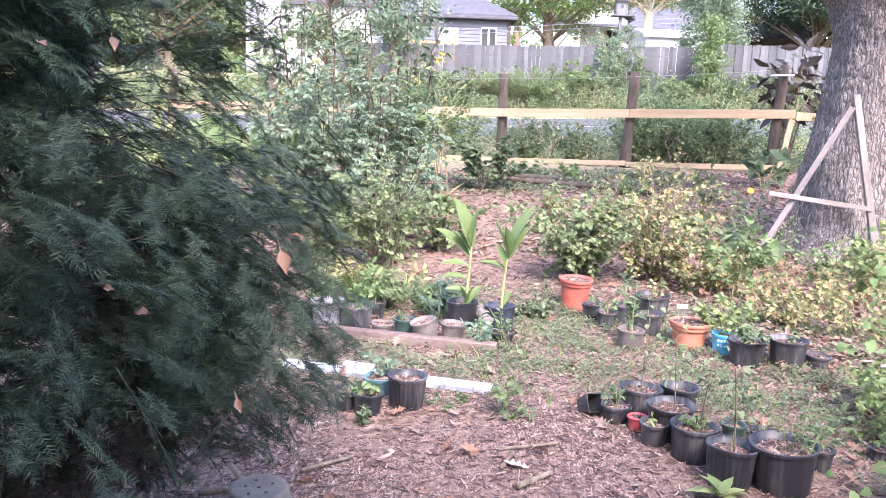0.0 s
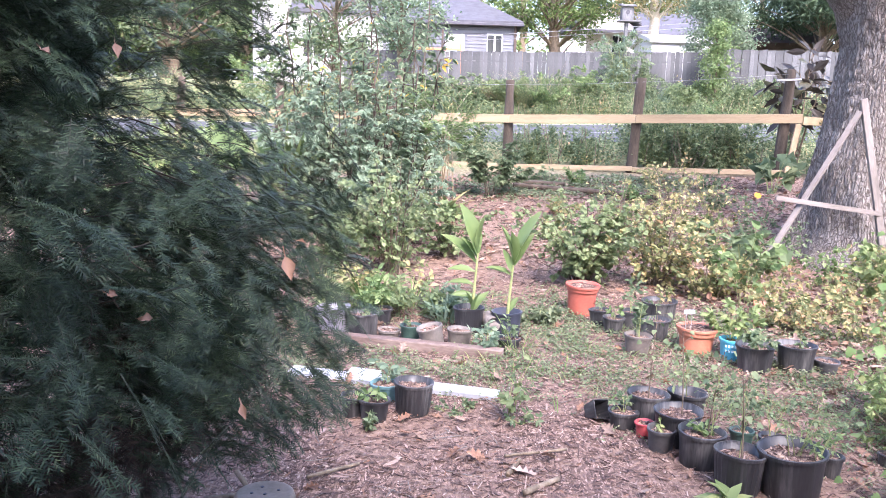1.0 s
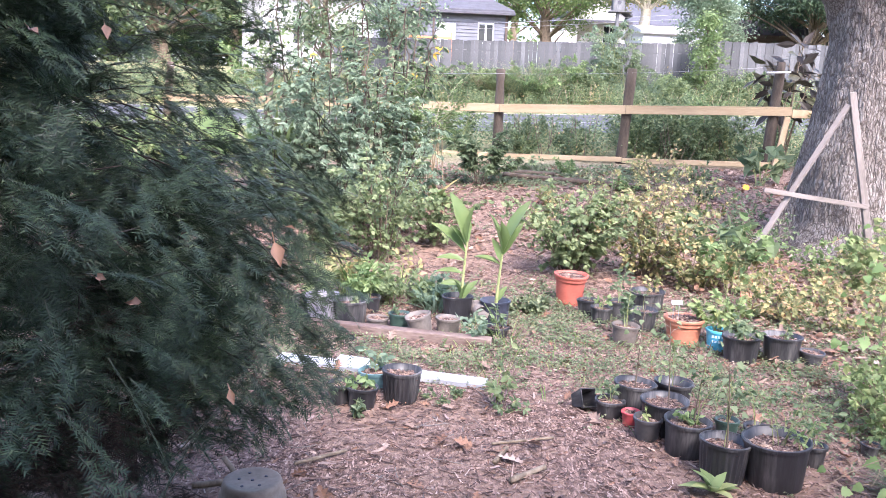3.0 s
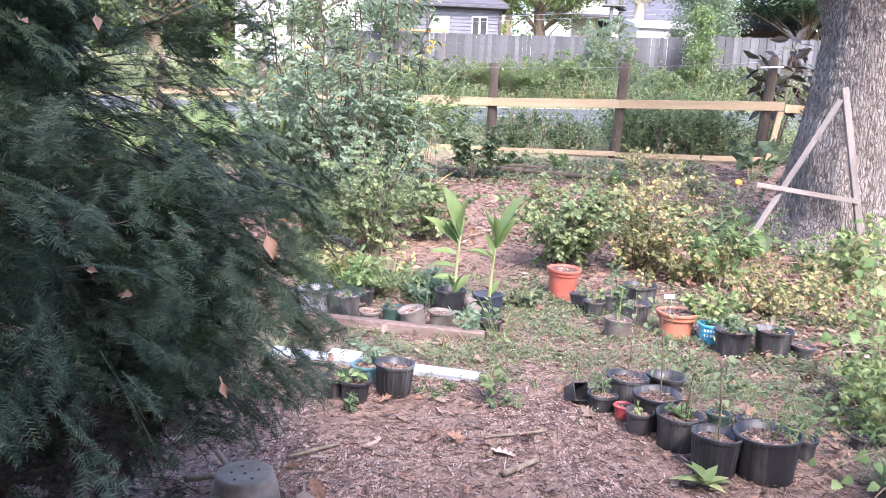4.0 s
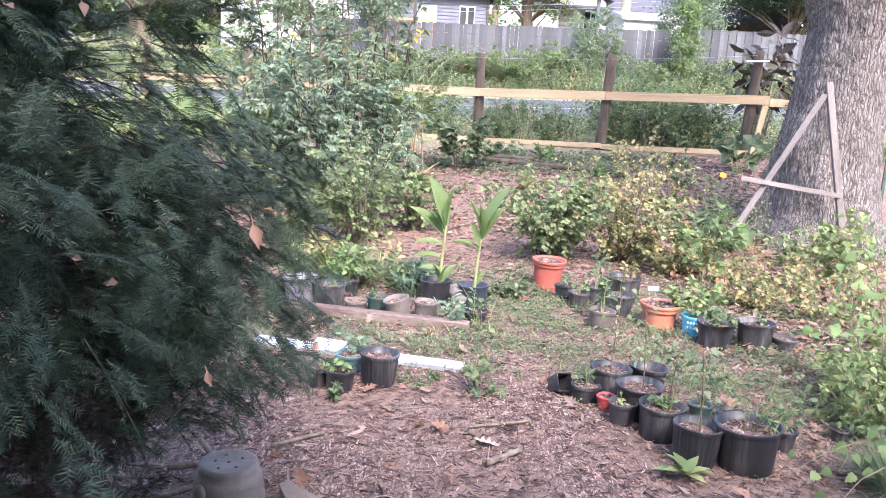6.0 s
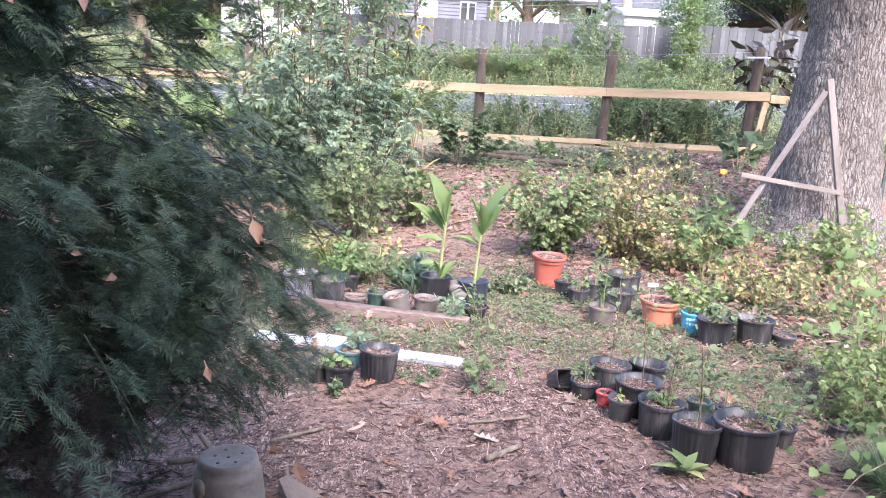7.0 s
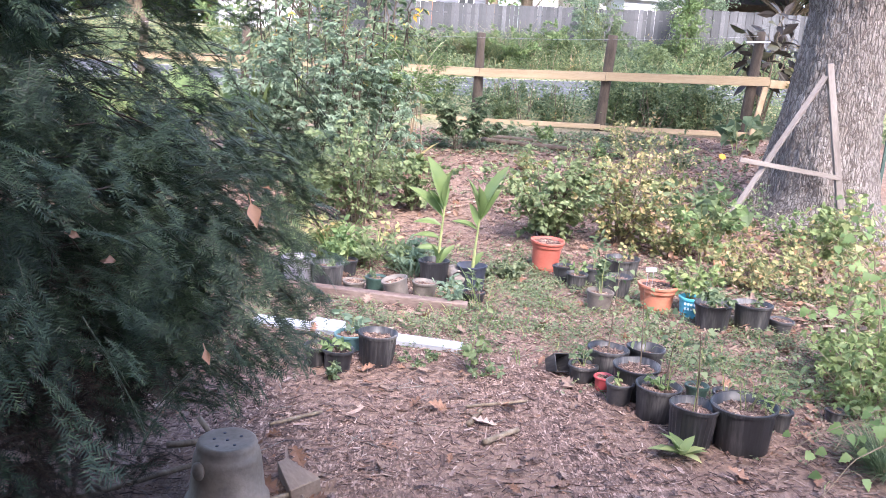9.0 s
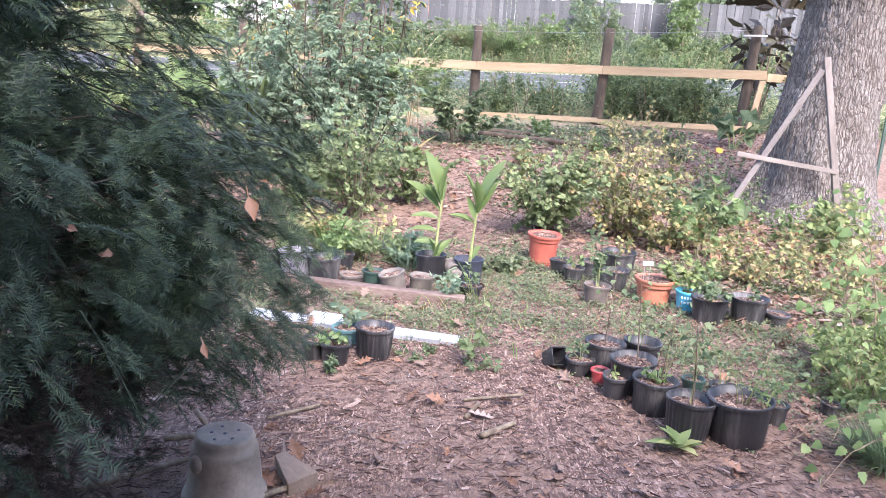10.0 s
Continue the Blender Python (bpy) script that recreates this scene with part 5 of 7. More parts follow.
# ---- potted plants ----
def seedling(label, x, y, z, h, spread, seed, mat, stems=2, twigs=5, per=6, leaf=0.04, shape=OVAL, pinnate=0.2, low=0.3, thick=0.003, twig=0.3, stemmat=None, name="seedling", group="seedlings"):
    return shrub(name, label, "plant", x, y, h, spread, seed, mat, stems, twigs, per, leaf, shape, 0.5, stemmat or M_GREENSTEM, pinnate, 0.25, low, twig, (0, 0), thick, group, z)


SAPLING = "thin sapling with small green leaves in a pot"
for _k, (_x, _y, _z, _h, _s, _m, _st, _tw, _pe, _lf) in enumerate((
        (1.6, 3.54, 0.16, 0.36, 0.14, M_BUSH, 5, 6, 6, 0.022), (1.68, 3.5, 0.16, 0.2, 0.1, M_MIDGREEN, 3, 4, 5, 0.026), (1.345, 3.54, 0.15, 0.46, 0.05, M_SHRUB, 1, 7, 4, 0.028),
        (1.28, 3.82, 0.14, 0.08, 0.08, M_MIDGREEN, 5, 3, 4, 0.038), (1.31, 3.85, 0.14, 0.52, 0.14, M_SHRUB, 2, 7, 4, 0.028), (1.11, 3.97, 0.1, 0.08, 0.04, M_LIME, 2, 2, 3, 0.04),
        (0.98, 4.27, 0.08, 0.12, 0.08, M_SHRUB, 3, 3, 4, 0.04), 
        (1.37, 4.43, 0.1, 0.46, 0.08, M_BUSH, 1, 8, 5, 0.045), (1.54, 4.02, 0.09, 0.36, 0.1, M_SHRUB, 3, 6, 5, 0.03), (1.67, 3.96, 0.09, 0.38, 0.12, M_SHRUB, 3, 7, 6, 0.03),
        (1.86, 3.74, 0.09, 0.28, 0.1, M_SHRUB, 3, 6, 6, 0.035), (1.38, 5.67, 0.11, 0.32, 0.13, M_SHRUB, 3, 6, 5, 0.05), (1.5, 6.42, 0.11, 0.38, 0.06, M_SHRUB, 2, 6, 5, 0.045),
        (1.33, 6.27, 0.1, 0.14, 0.07, M_MIDGREEN, 3, 3, 4, 0.045), (1.61, 6.07, 0.13, 0.22, 0.04, M_SHRUB, 1, 4, 3, 0.035), (1.79, 6.63, 0.15, 0.22, 0.1, M_YELLOW, 3, 4, 4, 0.045),
        (2.1, 5.29, 0.15, 0.18, 0.12, M_SHRUB, 5, 5, 6, 0.045), (2.39, 5.34, 0.15, 0.14, 0.05, M_SHRUB, 3, 4, 4, 0.035), (2.05, 5.66, 0.12, 0.32, 0.16, M_LIME, 7, 6, 6, 0.06),
        (2.22, 3.88, 0.06, 0.1, 0.04, M_MIDGREEN, 2, 3, 4, 0.03), (-0.62, 5.89, 0.15, 0.08, 0.08, M_SHRUB, 4, 3, 3, 0.035), (-0.84, 5.95, 0.14, 0.08, 0.08, M_SHRUB, 3, 3, 3, 0.03),
        (-0.51, 6.27, 0.11, 0.28, 0.1, M_MIDGREEN, 3, 4, 4, 0.065), (-0.26, 5.84, 0.1, 0.08, 0.05, M_SHRUB, 3, 3, 4, 0.03), (0.46, 5.68, 0.06, 0.2, 0.08, M_SHRUB, 3, 4, 4, 0.045),
        (-0.39, 4.29, 0.1, 0.1, 0.07, M_MIDGREEN, 3, 3, 3, 0.06), (-0.35, 4.6, 0.08, 0.2, 0.07, M_BLUEGREEN, 3, 4, 3, 0.055), (1.27, 6.49, 0.1, 0.1, 0.05, M_SHRUB, 2, 3, 3, 0.04))):
    seedling(SAPLING if _h > 0.3 else "low leafy seedling growing in a pot", _x, _y, _z, _h, _s, 100 + _k, _m, _st, _tw, _pe, _lf)


def sapling(x, y, z, h, lean, seed):
    """One thin brown stem with lobed leaves on short stalks."""
    r = np.random.default_rng(seed)
    ob = empty("sapling", pose(x, y, z), "thin young sapling with lobed green leaves, in a pot", "plant", "saplings")
    c = curve_pts(np.zeros(3), np.array([lean * 0.2, 0.0, h * 0.5]), np.array([lean, 0.01, h]), 9)
    tb = Tubes(5)
    tb.add(c, np.linspace(0.0045, 0.002, 9))
    P, D, N = [], [], []
    for k, u in enumerate(np.linspace(3.2, 7.95, 11)):
        o = c[int(u)] + (c[int(u) + 1] - c[int(u)]) * (u - int(u))
        a = k * 2.4 + r.uniform(-0.4, 0.4)
        pd = unit(np.array([math.cos(a), math.sin(a), 0.35]))
        e = o + pd * r.uniform(0.03, 0.085)
        tb.add(np.array([o, (o + e) / 2 + [0, 0, 0.006], e]), np.full(3, 0.0011))
        P.append(e), D.append(unit(pd * [1, 1, 0] - [0, 0, r.uniform(0.2, 0.8)])), N.append(unit(np.array([0, -0.35, 0.8]) + r.normal(0, 0.3, 3)))
    v, f = blades(np.array(P), np.array(D), np.array(N), r.uniform(0.022, 0.04, len(P)), LOBED, 0.15, 0.25, 0.015, r)
    piece("stem", tb.mesh("stem", M_TWIG), ob)
    piece("foliage", soup("foliage", v, f, M_VERGE, True), ob)


for _k, (_x, _y, _z, _h, _l) in enumerate(((1.13, 4.34, 0.12, 0.5, 0.02), (1.24, 4.07, 0.12, 0.48, -0.03), (1.36, 3.54, 0.14, 0.42, -0.03), (1.3, 3.84, 0.13, 0.44, 0.05))):
    sapling(_x, _y, _z, _h, _l, 360 + _k)
# loose plants between the pots
seedling("broad leaved weed beside the timber end", 0.3, 5.56, None, 0.24, 0.16, 140, M_BLUEGREEN, 7, 5, 4, 0.055, OVAL, name="weed", group="weeds")
seedling("leggy young weed growing from mulch", 0.36, 4.36, None, 0.4, 0.08, 141, M_BUSH, 3, 4, 4, 0.065, OVAL, low=0.2, name="weed", group="weeds")
seedling("low weed growing from mulch", 0.42, 4.27, None, 0.1, 0.13, 142, M_SHRUB, 5, 3, 4, 0.035, name="weed", group="weeds")
seedling("leafy weed with yellow leaves", -0.95, 6.9, None, 0.42, 0.2, 143, M_YELLOW, 6, 4, 3, 0.065, OVAL, name="weed", group="weeds")
seedling("leafy weed with yellow leaves", -0.25, 7.2, None, 0.45, 0.12, 144, M_YELLOW, 4, 4, 3, 0.065, OVAL, name="weed", group="weeds")
seedling("leafy green weed with toothed leaves", -0.45, 6.6, None, 0.4, 0.2, 145, M_MIDGREEN, 5, 4, 4, 0.075, OVAL, name="weed", group="weeds")
seedling("leafy bluish weed behind small pots", 0.0, 6.45, None, 0.25, 0.2, 146, M_BLUEGREEN, 8, 6, 7, 0.06, OVAL, name="weed", group="weeds")
seedling("low weed before the white board", 0.02, 4.45, None, 0.06, 0.14, 147, M_SHRUB, 8, 4, 6, 0.024, OVAL, name="weed", group="weeds")
seedling("low weed before the white board", 0.17, 4.5, None, 0.06, 0.1, 148, M_SHRUB, 6, 4, 6, 0.024, OVAL, name="weed", group="weeds")
seedling("thin weed before black pots", -0.42, 4.13, None, 0.13, 0.07, 149, M_SHRUB, 5, 4, 6, 0.03, OVAL, name="weed", group="weeds")
for _k, (_x, _y, _h, _s, _m, _l) in enumerate(((-0.78, 6.75, 0.5, 0.22, M_YELLOW, "leafy weed with yellow leaves"), (-0.38, 6.5, 0.36, 0.2, M_BUSH, "soft green weed behind the row of pots"), (-0.12, 6.55, 0.3, 0.2, M_BUSH, "soft green weed behind the row of pots"),
                                                 (0.05, 6.6, 0.26, 0.22, M_BLUEGREEN, "leafy bluish weed behind small pots"), (-0.95, 6.4, 0.4, 0.2, M_BUSH, "soft green weed behind the row of pots"), (0.75, 6.4, 0.16, 0.2, M_CLOVER, "low weed by the navy pot"), (-0.6, 6.45, 0.34, 0.16, M_MIDGREEN, "leafy green weed between pots"))):
    seedling(_l, _x, _y, None, _h, _s, 350 + _k, _m, 8, 6, 6, 0.06, OVAL, name="weed", group="weeds")
grass_clump("strap_leaf_plant", "clump of green strap leaves behind pots", "plant", -0.65, 6.6, 80, 0.48, 0.25, 160, M_GRASS, 0.5, bend=0.9, group="strap leaf clumps")
grass_clump("strap_leaf_plant", "clump of green strap leaves behind pots", "plant", -0.3, 6.8, 50, 0.36, 0.2, 161, M_GRASS, 0.45, bend=0.9, group="strap leaf clumps")
grass_clump("strap_leaf_plant", "clump of bluish strap leaves behind pots", "plant", 0.02, 6.35, 50, 0.28, 0.3, 162, M_BLUEGREEN, 1.6, bend=1.2, group="strap leaf clumps")
grass_clump("grass_tuft", "dense tuft of dark arching grass", "grass", 2.2, 3.32, 620, 0.24, 0.3, 163, M_VERGE, 0.5, bend=1.3)
grass_clump("tall_grass", "few tall thin stalks growing from mulch", "grass", 0.38, 4.42, 12, 0.6, 0.2, 165, M_GRASS, 0.16, bend=0.3)
grass_clump("tall_grass", "thin tall grass beside the timber end", "grass", 0.52, 5.5, 26, 0.3, 0.25, 164, M_GRASS, 0.32, bend=0.9)


def rosette(name, label, x, y, n, ln, seed, mat, shape=OVAL):
    r = np.random.default_rng(seed)
    a = np.arange(n) * 2.4 + r.uniform(0, 0.5, n)
    el = np.linspace(0.45, 1.25, n)
    d = np.stack([np.cos(a) * np.cos(el), np.sin(a) * np.cos(el), np.sin(el)], -1)
    nn = np.stack([-np.cos(a) * np.sin(el), -np.sin(a) * np.sin(el), np.cos(el)], -1)
    v, f = blades(np.tile([0, 0, 0.02], (n, 1)) + d * 0.01, d, nn, ln * r.uniform(0.75, 1.1, n), shape, 0.25, 0.55)
    v[:, 2] = np.maximum(v[:, 2], 0.006)
    ob = piece(name, soup(name, v, f, mat, True), None, label, pose(x, y, float(gz(x, y))))
    return tagged(ob, label, "plant")


rosette("rosette_plant", "small bright rosette plant before ribbed pot", 1.25, 3.36, 10, 0.12, 170, M_LIME)
rosette("rosette_plant", "yellow and green rosette plant on mulch", 0.0, 11.0, 22, 0.4, 171, M_YELLOW, LANCE)
rosette("rosette_plant", "broad green rosette plant on mulch", 0.03, 10.75, 14, 0.3, 172, M_MIDGREEN)


def ginger(label, x, y, h, leaves, seed):
    r = np.random.default_rng(seed)
    ob = empty("ginger_plant", pose(x, y, 0.13), label, "plant", "ginger plants")
    tb = Tubes(8)
    stem = curve_pts(np.array([0, 0, 0.0]), np.array([0.01, 0, h * 0.5]), np.array([0.03, 0.01, h]), 9)
    tb.add(stem, np.linspace(0.014, 0.007, 9))
    piece("stem", tb.mesh("stem", M_GREENSTEM), ob)
    shape = ((0, 0.012), (0.1, 0.06), (0.3, 0.145), (0.55, 0.165), (0.8, 0.115), (0.95, 0.04), (1, 0.004))
    for u, az, el, ln in leaves:
        az, el = radians(az), radians(el)
        d = np.array([[math.cos(az) * math.cos(el), math.sin(az) * math.cos(el), math.sin(el)]])
        nn = np.array([[-math.cos(az) * math.sin(el), -math.sin(az) * math.sin(el), math.cos(el)]]) + r.normal(0, 0.25, (1, 3)) + [0, -0.55, 0]
        q = u * 8
        j = min(int(q), 7)
        p = stem[j] + (stem[j + 1] - stem[j]) * (q - j)
        v, f = blades(p[None], d, nn, ln, shape, r.uniform(0.45, 0.85), 0.12, 0.006, r)
        piece("leaf", soup("leaf", v, f, M_GINGER, True), ob)
    return ob


ginger("tall ginger plant with folded broad leaves, in a pot", 0.2, 6.08, 0.5,
       ((0.95, 180, 74, 0.42), (1.0, 330, 87, 0.3), (0.82, 178, 44, 0.36), (0.9, 200, 58, 0.22), (0.7, 182, 10, 0.22), (0.5, 176, 8, 0.21), (0.34, 184, 4, 0.17), (0.05, 300, 72, 0.2), (0.05, 20, 56, 0.22), (0.08, 215, 75, 0.18)), 181)
ginger("tall ginger plant with upright broad leaves, in a pot", 0.47, 6.05, 0.42,
       ((1.0, 182, 77, 0.32), (0.97, 250, 86, 0.28), (1.0, 358, 71, 0.46), (0.95, 15, 62, 0.3), (0.84, 170, 70, 0.2), (0.8, 180, 22, 0.21), (0.1, 10, 62, 0.15)), 182)

# ---- timber, white board, tub and debris on the ground ----
_beam = part("timber_beam", box_bm(1.36, 0.08, 0.075, 0.006), M_TIMBER, None, "", pose(-0.26, 5.575, 0.04, 2, 0, -13.5))
for _v in _beam.data.vertices:
    _v.co.y += 0.006 * math.sin(9 * _v.co.x)
tagged(_beam, "weathered reddish brown timber edging the potted plants", "timber")
_wb = part("white_board", box_bm(1.35, 0.1, 0.035, 0.004), M_WHITE, None, "", pose(-0.33, 4.82, 0.02, 6, 0, -15))
tagged(_wb, "long white plastic board lying on the ground", "board")
_wb2 = part("white_board", box_bm(0.2, 0.07, 0.03, 0.004), M_WHITE, None, "", pose(-0.5, 4.9, 0.052, 3, 1, -14))
tagged(_wb2, "short white plastic panel propped on the long board", "board")
rough_log("hollow_log", "short brown cut log between pots", on(0.31, 6.2, 0.09), on(0.37, 5.98, 0.1), 0.06, 8, M_STICK)
rough_log("grey_stone_log", "pale weathered wood chunk behind pots", on(-0.2, 6.95, 0.06), on(0.0, 6.7, 0.05), 0.055, 9, M_STICK)
for _k, (_p, _q, _r) in enumerate((((0.36, 3.42, 0.016), (0.53, 3.56, 0.022), 0.014), ((0.3, 3.6, 0.016), (0.37, 3.76, 0.02), 0.012), ((-1.0, 3.22, 0.04), (-0.7, 3.3, 0.05), 0.014), ((-0.86, 3.2, 0.18), (-0.68, 3.05, 0.03), 0.011),
                                   ((-0.62, 3.5, 0.02), (-0.4, 3.66, 0.02), 0.009), ((-0.6, 2.75, 0.03), (-0.35, 2.95, 0.03), 0.012), ((0.3, 3.8, 0.02), (0.62, 3.9, 0.02), 0.008), ((-1.2, 2.8, 0.03), (-0.8, 3.1, 0.04), 0.012))):
    rough_log("fallen_stick", "dark bare branch lying under the yew" if _k in (2, 3, 7) else "bare grey fallen stick on mulch", _p, _q, _r, 60 + _k, M_TWIG, "stick", "fallen sticks")

# the upturned tub close by, and the wood block next to it
_tub = empty("upturned_tub", pose(-0.66, 2.84, 0.004, 0, 0, 20), "upturned taupe plastic planter with drainage holes", "planter")
_prof = [(0.001, 0.262, 0), (0.085, 0.264, 0), (0.097, 0.268, 0), (0.106, 0.264, 0), (0.111, 0.25, 0), (0.113, 0.225, 0), (0.119, 0.222, 0), (0.124, 0.2, 0), (0.142, 0.04, 0), (0.156, 0.035, 0), (0.158, 0.0, 0), (0.15, 0.0, 0), (0.136, 0.04, 0), (0.105, 0.235, 0), (0.001, 0.25, 0)]
_v, _f = lathe(_prof, 48)
piece("body", soup("body", _v, _f, M_TAUPEPOT, True), _tub)
for _a, _r in ((0.3, 0.055), (1.6, 0.06), (2.7, 0.05), (3.9, 0.058), (5.1, 0.052), (0.0, 0.0)):
    _bm = bmesh.new()
    bmesh.ops.create_cone(_bm, cap_ends=True, segments=10, radius1=0.006, radius2=0.006, depth=0.004)
    part("drain_hole", _bm, M_INK, _tub, "", pose(_r * math.cos(_a), _r * math.sin(_a), 0.264))
_bm = bmesh.new()
bmesh.ops.create_uvsphere(_bm, u_segments=14, v_segments=8, radius=0.032)
bmesh.ops.scale(_bm, vec=(0.6, 1, 1.1), verts=_bm.verts)
part("knob", _bm, M_TAUPEPOT, _tub, "", pose(-0.11, -0.064, 0.185, 0, 0, -150), True)
_blk = part("wood_block", box_bm(0.13, 0.2, 0.085, 0.004), M_OFFCUT, None, "", pose(-0.43, 2.98, 0.035, 4, -8, 35))
for _v in _blk.data.vertices:
    if _v.co.y > 0.05:
        _v.co.x *= 0.35
tagged(_blk, "wedge shaped offcut of weathered timber on mulch", "wood block")
for _x, _y, _rz in ((3.1, 7.9, 20), (2.85, 7.2, 70)):
    _bm = box_bm(0.2, 0.1, 0.06, 0.006)
    tagged(part("brick", _bm, M_CLAY, None, "", pose(_x, _y, float(gz(_x, _y)) + 0.025, 3, 2, _rz)), "single orange clay brick on mulch", "brick", "loose bricks")


# ---- the vine close to the camera ----
def near_vine():
    r = np.random.default_rng(77)
    ob = empty("grape_vine", pose(2.28, 3.32, 0), "arching wild vine with broad lobed green leaves", "vine")
    tb = Tubes(5)
    P, D, N = [], [], []
    runs = [
            ((0.2, 0.0, 0), (0.1, 0.0, 0.6), (-0.62, -0.1, 0.12)), ((0.3, 0.2, 0), (0.2, 0.2, 0.9), (-0.2, 0.3, 0.6)), ((0.3, 0.1, 0), (0.2, 0, 0.8), (-0.15, -0.1, 0.42)), ((0.4, 0.3, 0), (0.3, 0.6, 0.9), (0.0, 0.9, 0.55)),
            ((0.5, 0.0, 0), (0.5, 0, 1.0), (0.15, 0.1, 0.75)), ((0.1, -0.1, 0), (-0.2, -0.1, 0.4), (-0.55, -0.3, 0.05)), ((0.4, 0.8, 0), (0.5, 1.2, 0.9), (0.25, 1.6, 0.7)), ((0.5, 1.0, 0), (0.6, 1.3, 1.1), (0.5, 1.8, 1.0)),
            ((0.3, 0.5, 0), (0.3, 0.7, 0.7), (0.1, 0.4, 0.55)), ((0.3, 0.9, 0), (0.2, 0.9, 0.7), (-0.2, 0.85, 0.5)), ((0.4, 1.0, 0), (0.4, 1.1, 1.0), (0.15, 1.1, 0.9)), ((0.3, 1.2, 0), (0.4, 1.3, 0.9), (0.1, 1.2, 0.6)),
            ((0.0, 0.1, 0), (-0.15, 0.15, 0.4), (-0.4, -0.05, 0.12)), ((0.2, -0.1, 0), (0.1, -0.1, 0.7), (-0.2, -0.15, 0.55))]
    for a, b, c in runs:
        q = curve_pts(np.array(a), np.array(b), np.array(c), 14) + r.normal(0, 0.008, (14, 3))
        tb.add(q, np.linspace(0.005, 0.0016, 14))
        for u in np.linspace(3, 12.9, 12):
            j = int(u)
            o = q[j] + (q[j + 1] - q[j]) * (u - j)
            pd = unit(r.normal(0, 1, 3) * [1, 1, 0.4] + [0, -0.4, 0.3])
            e = o + pd * r.uniform(0.04, 0.11)
            tb.add(curve_pts(o, (o + e) / 2 + [0, 0, 0.015], e, 4), np.full(4, 0.0012))
            P.append(e)
            D.append(unit(pd * [1, 1, 0] + r.normal(0, 0.3, 3) - [0, 0, 0.55]))
            N.append(unit(np.array([-0.2, -0.45, 0.8]) + r.normal(0, 0.4, 3)))
    P, D, N = np.array(P), np.array(D), np.array(N)
    v, f = blades(P, D, N, r.uniform(0.028, 0.066, len(P)), LOBED, 0.12, 0.3, 0.018, r)
    tagged(piece("stemwork", tb.mesh("stemwork", M_VINESTEM), ob), kind="stuff")
    piece("foliage", soup("foliage", v, f, M_VINE, True), ob)


near_vine()

# ---- loose cover of the ground ----


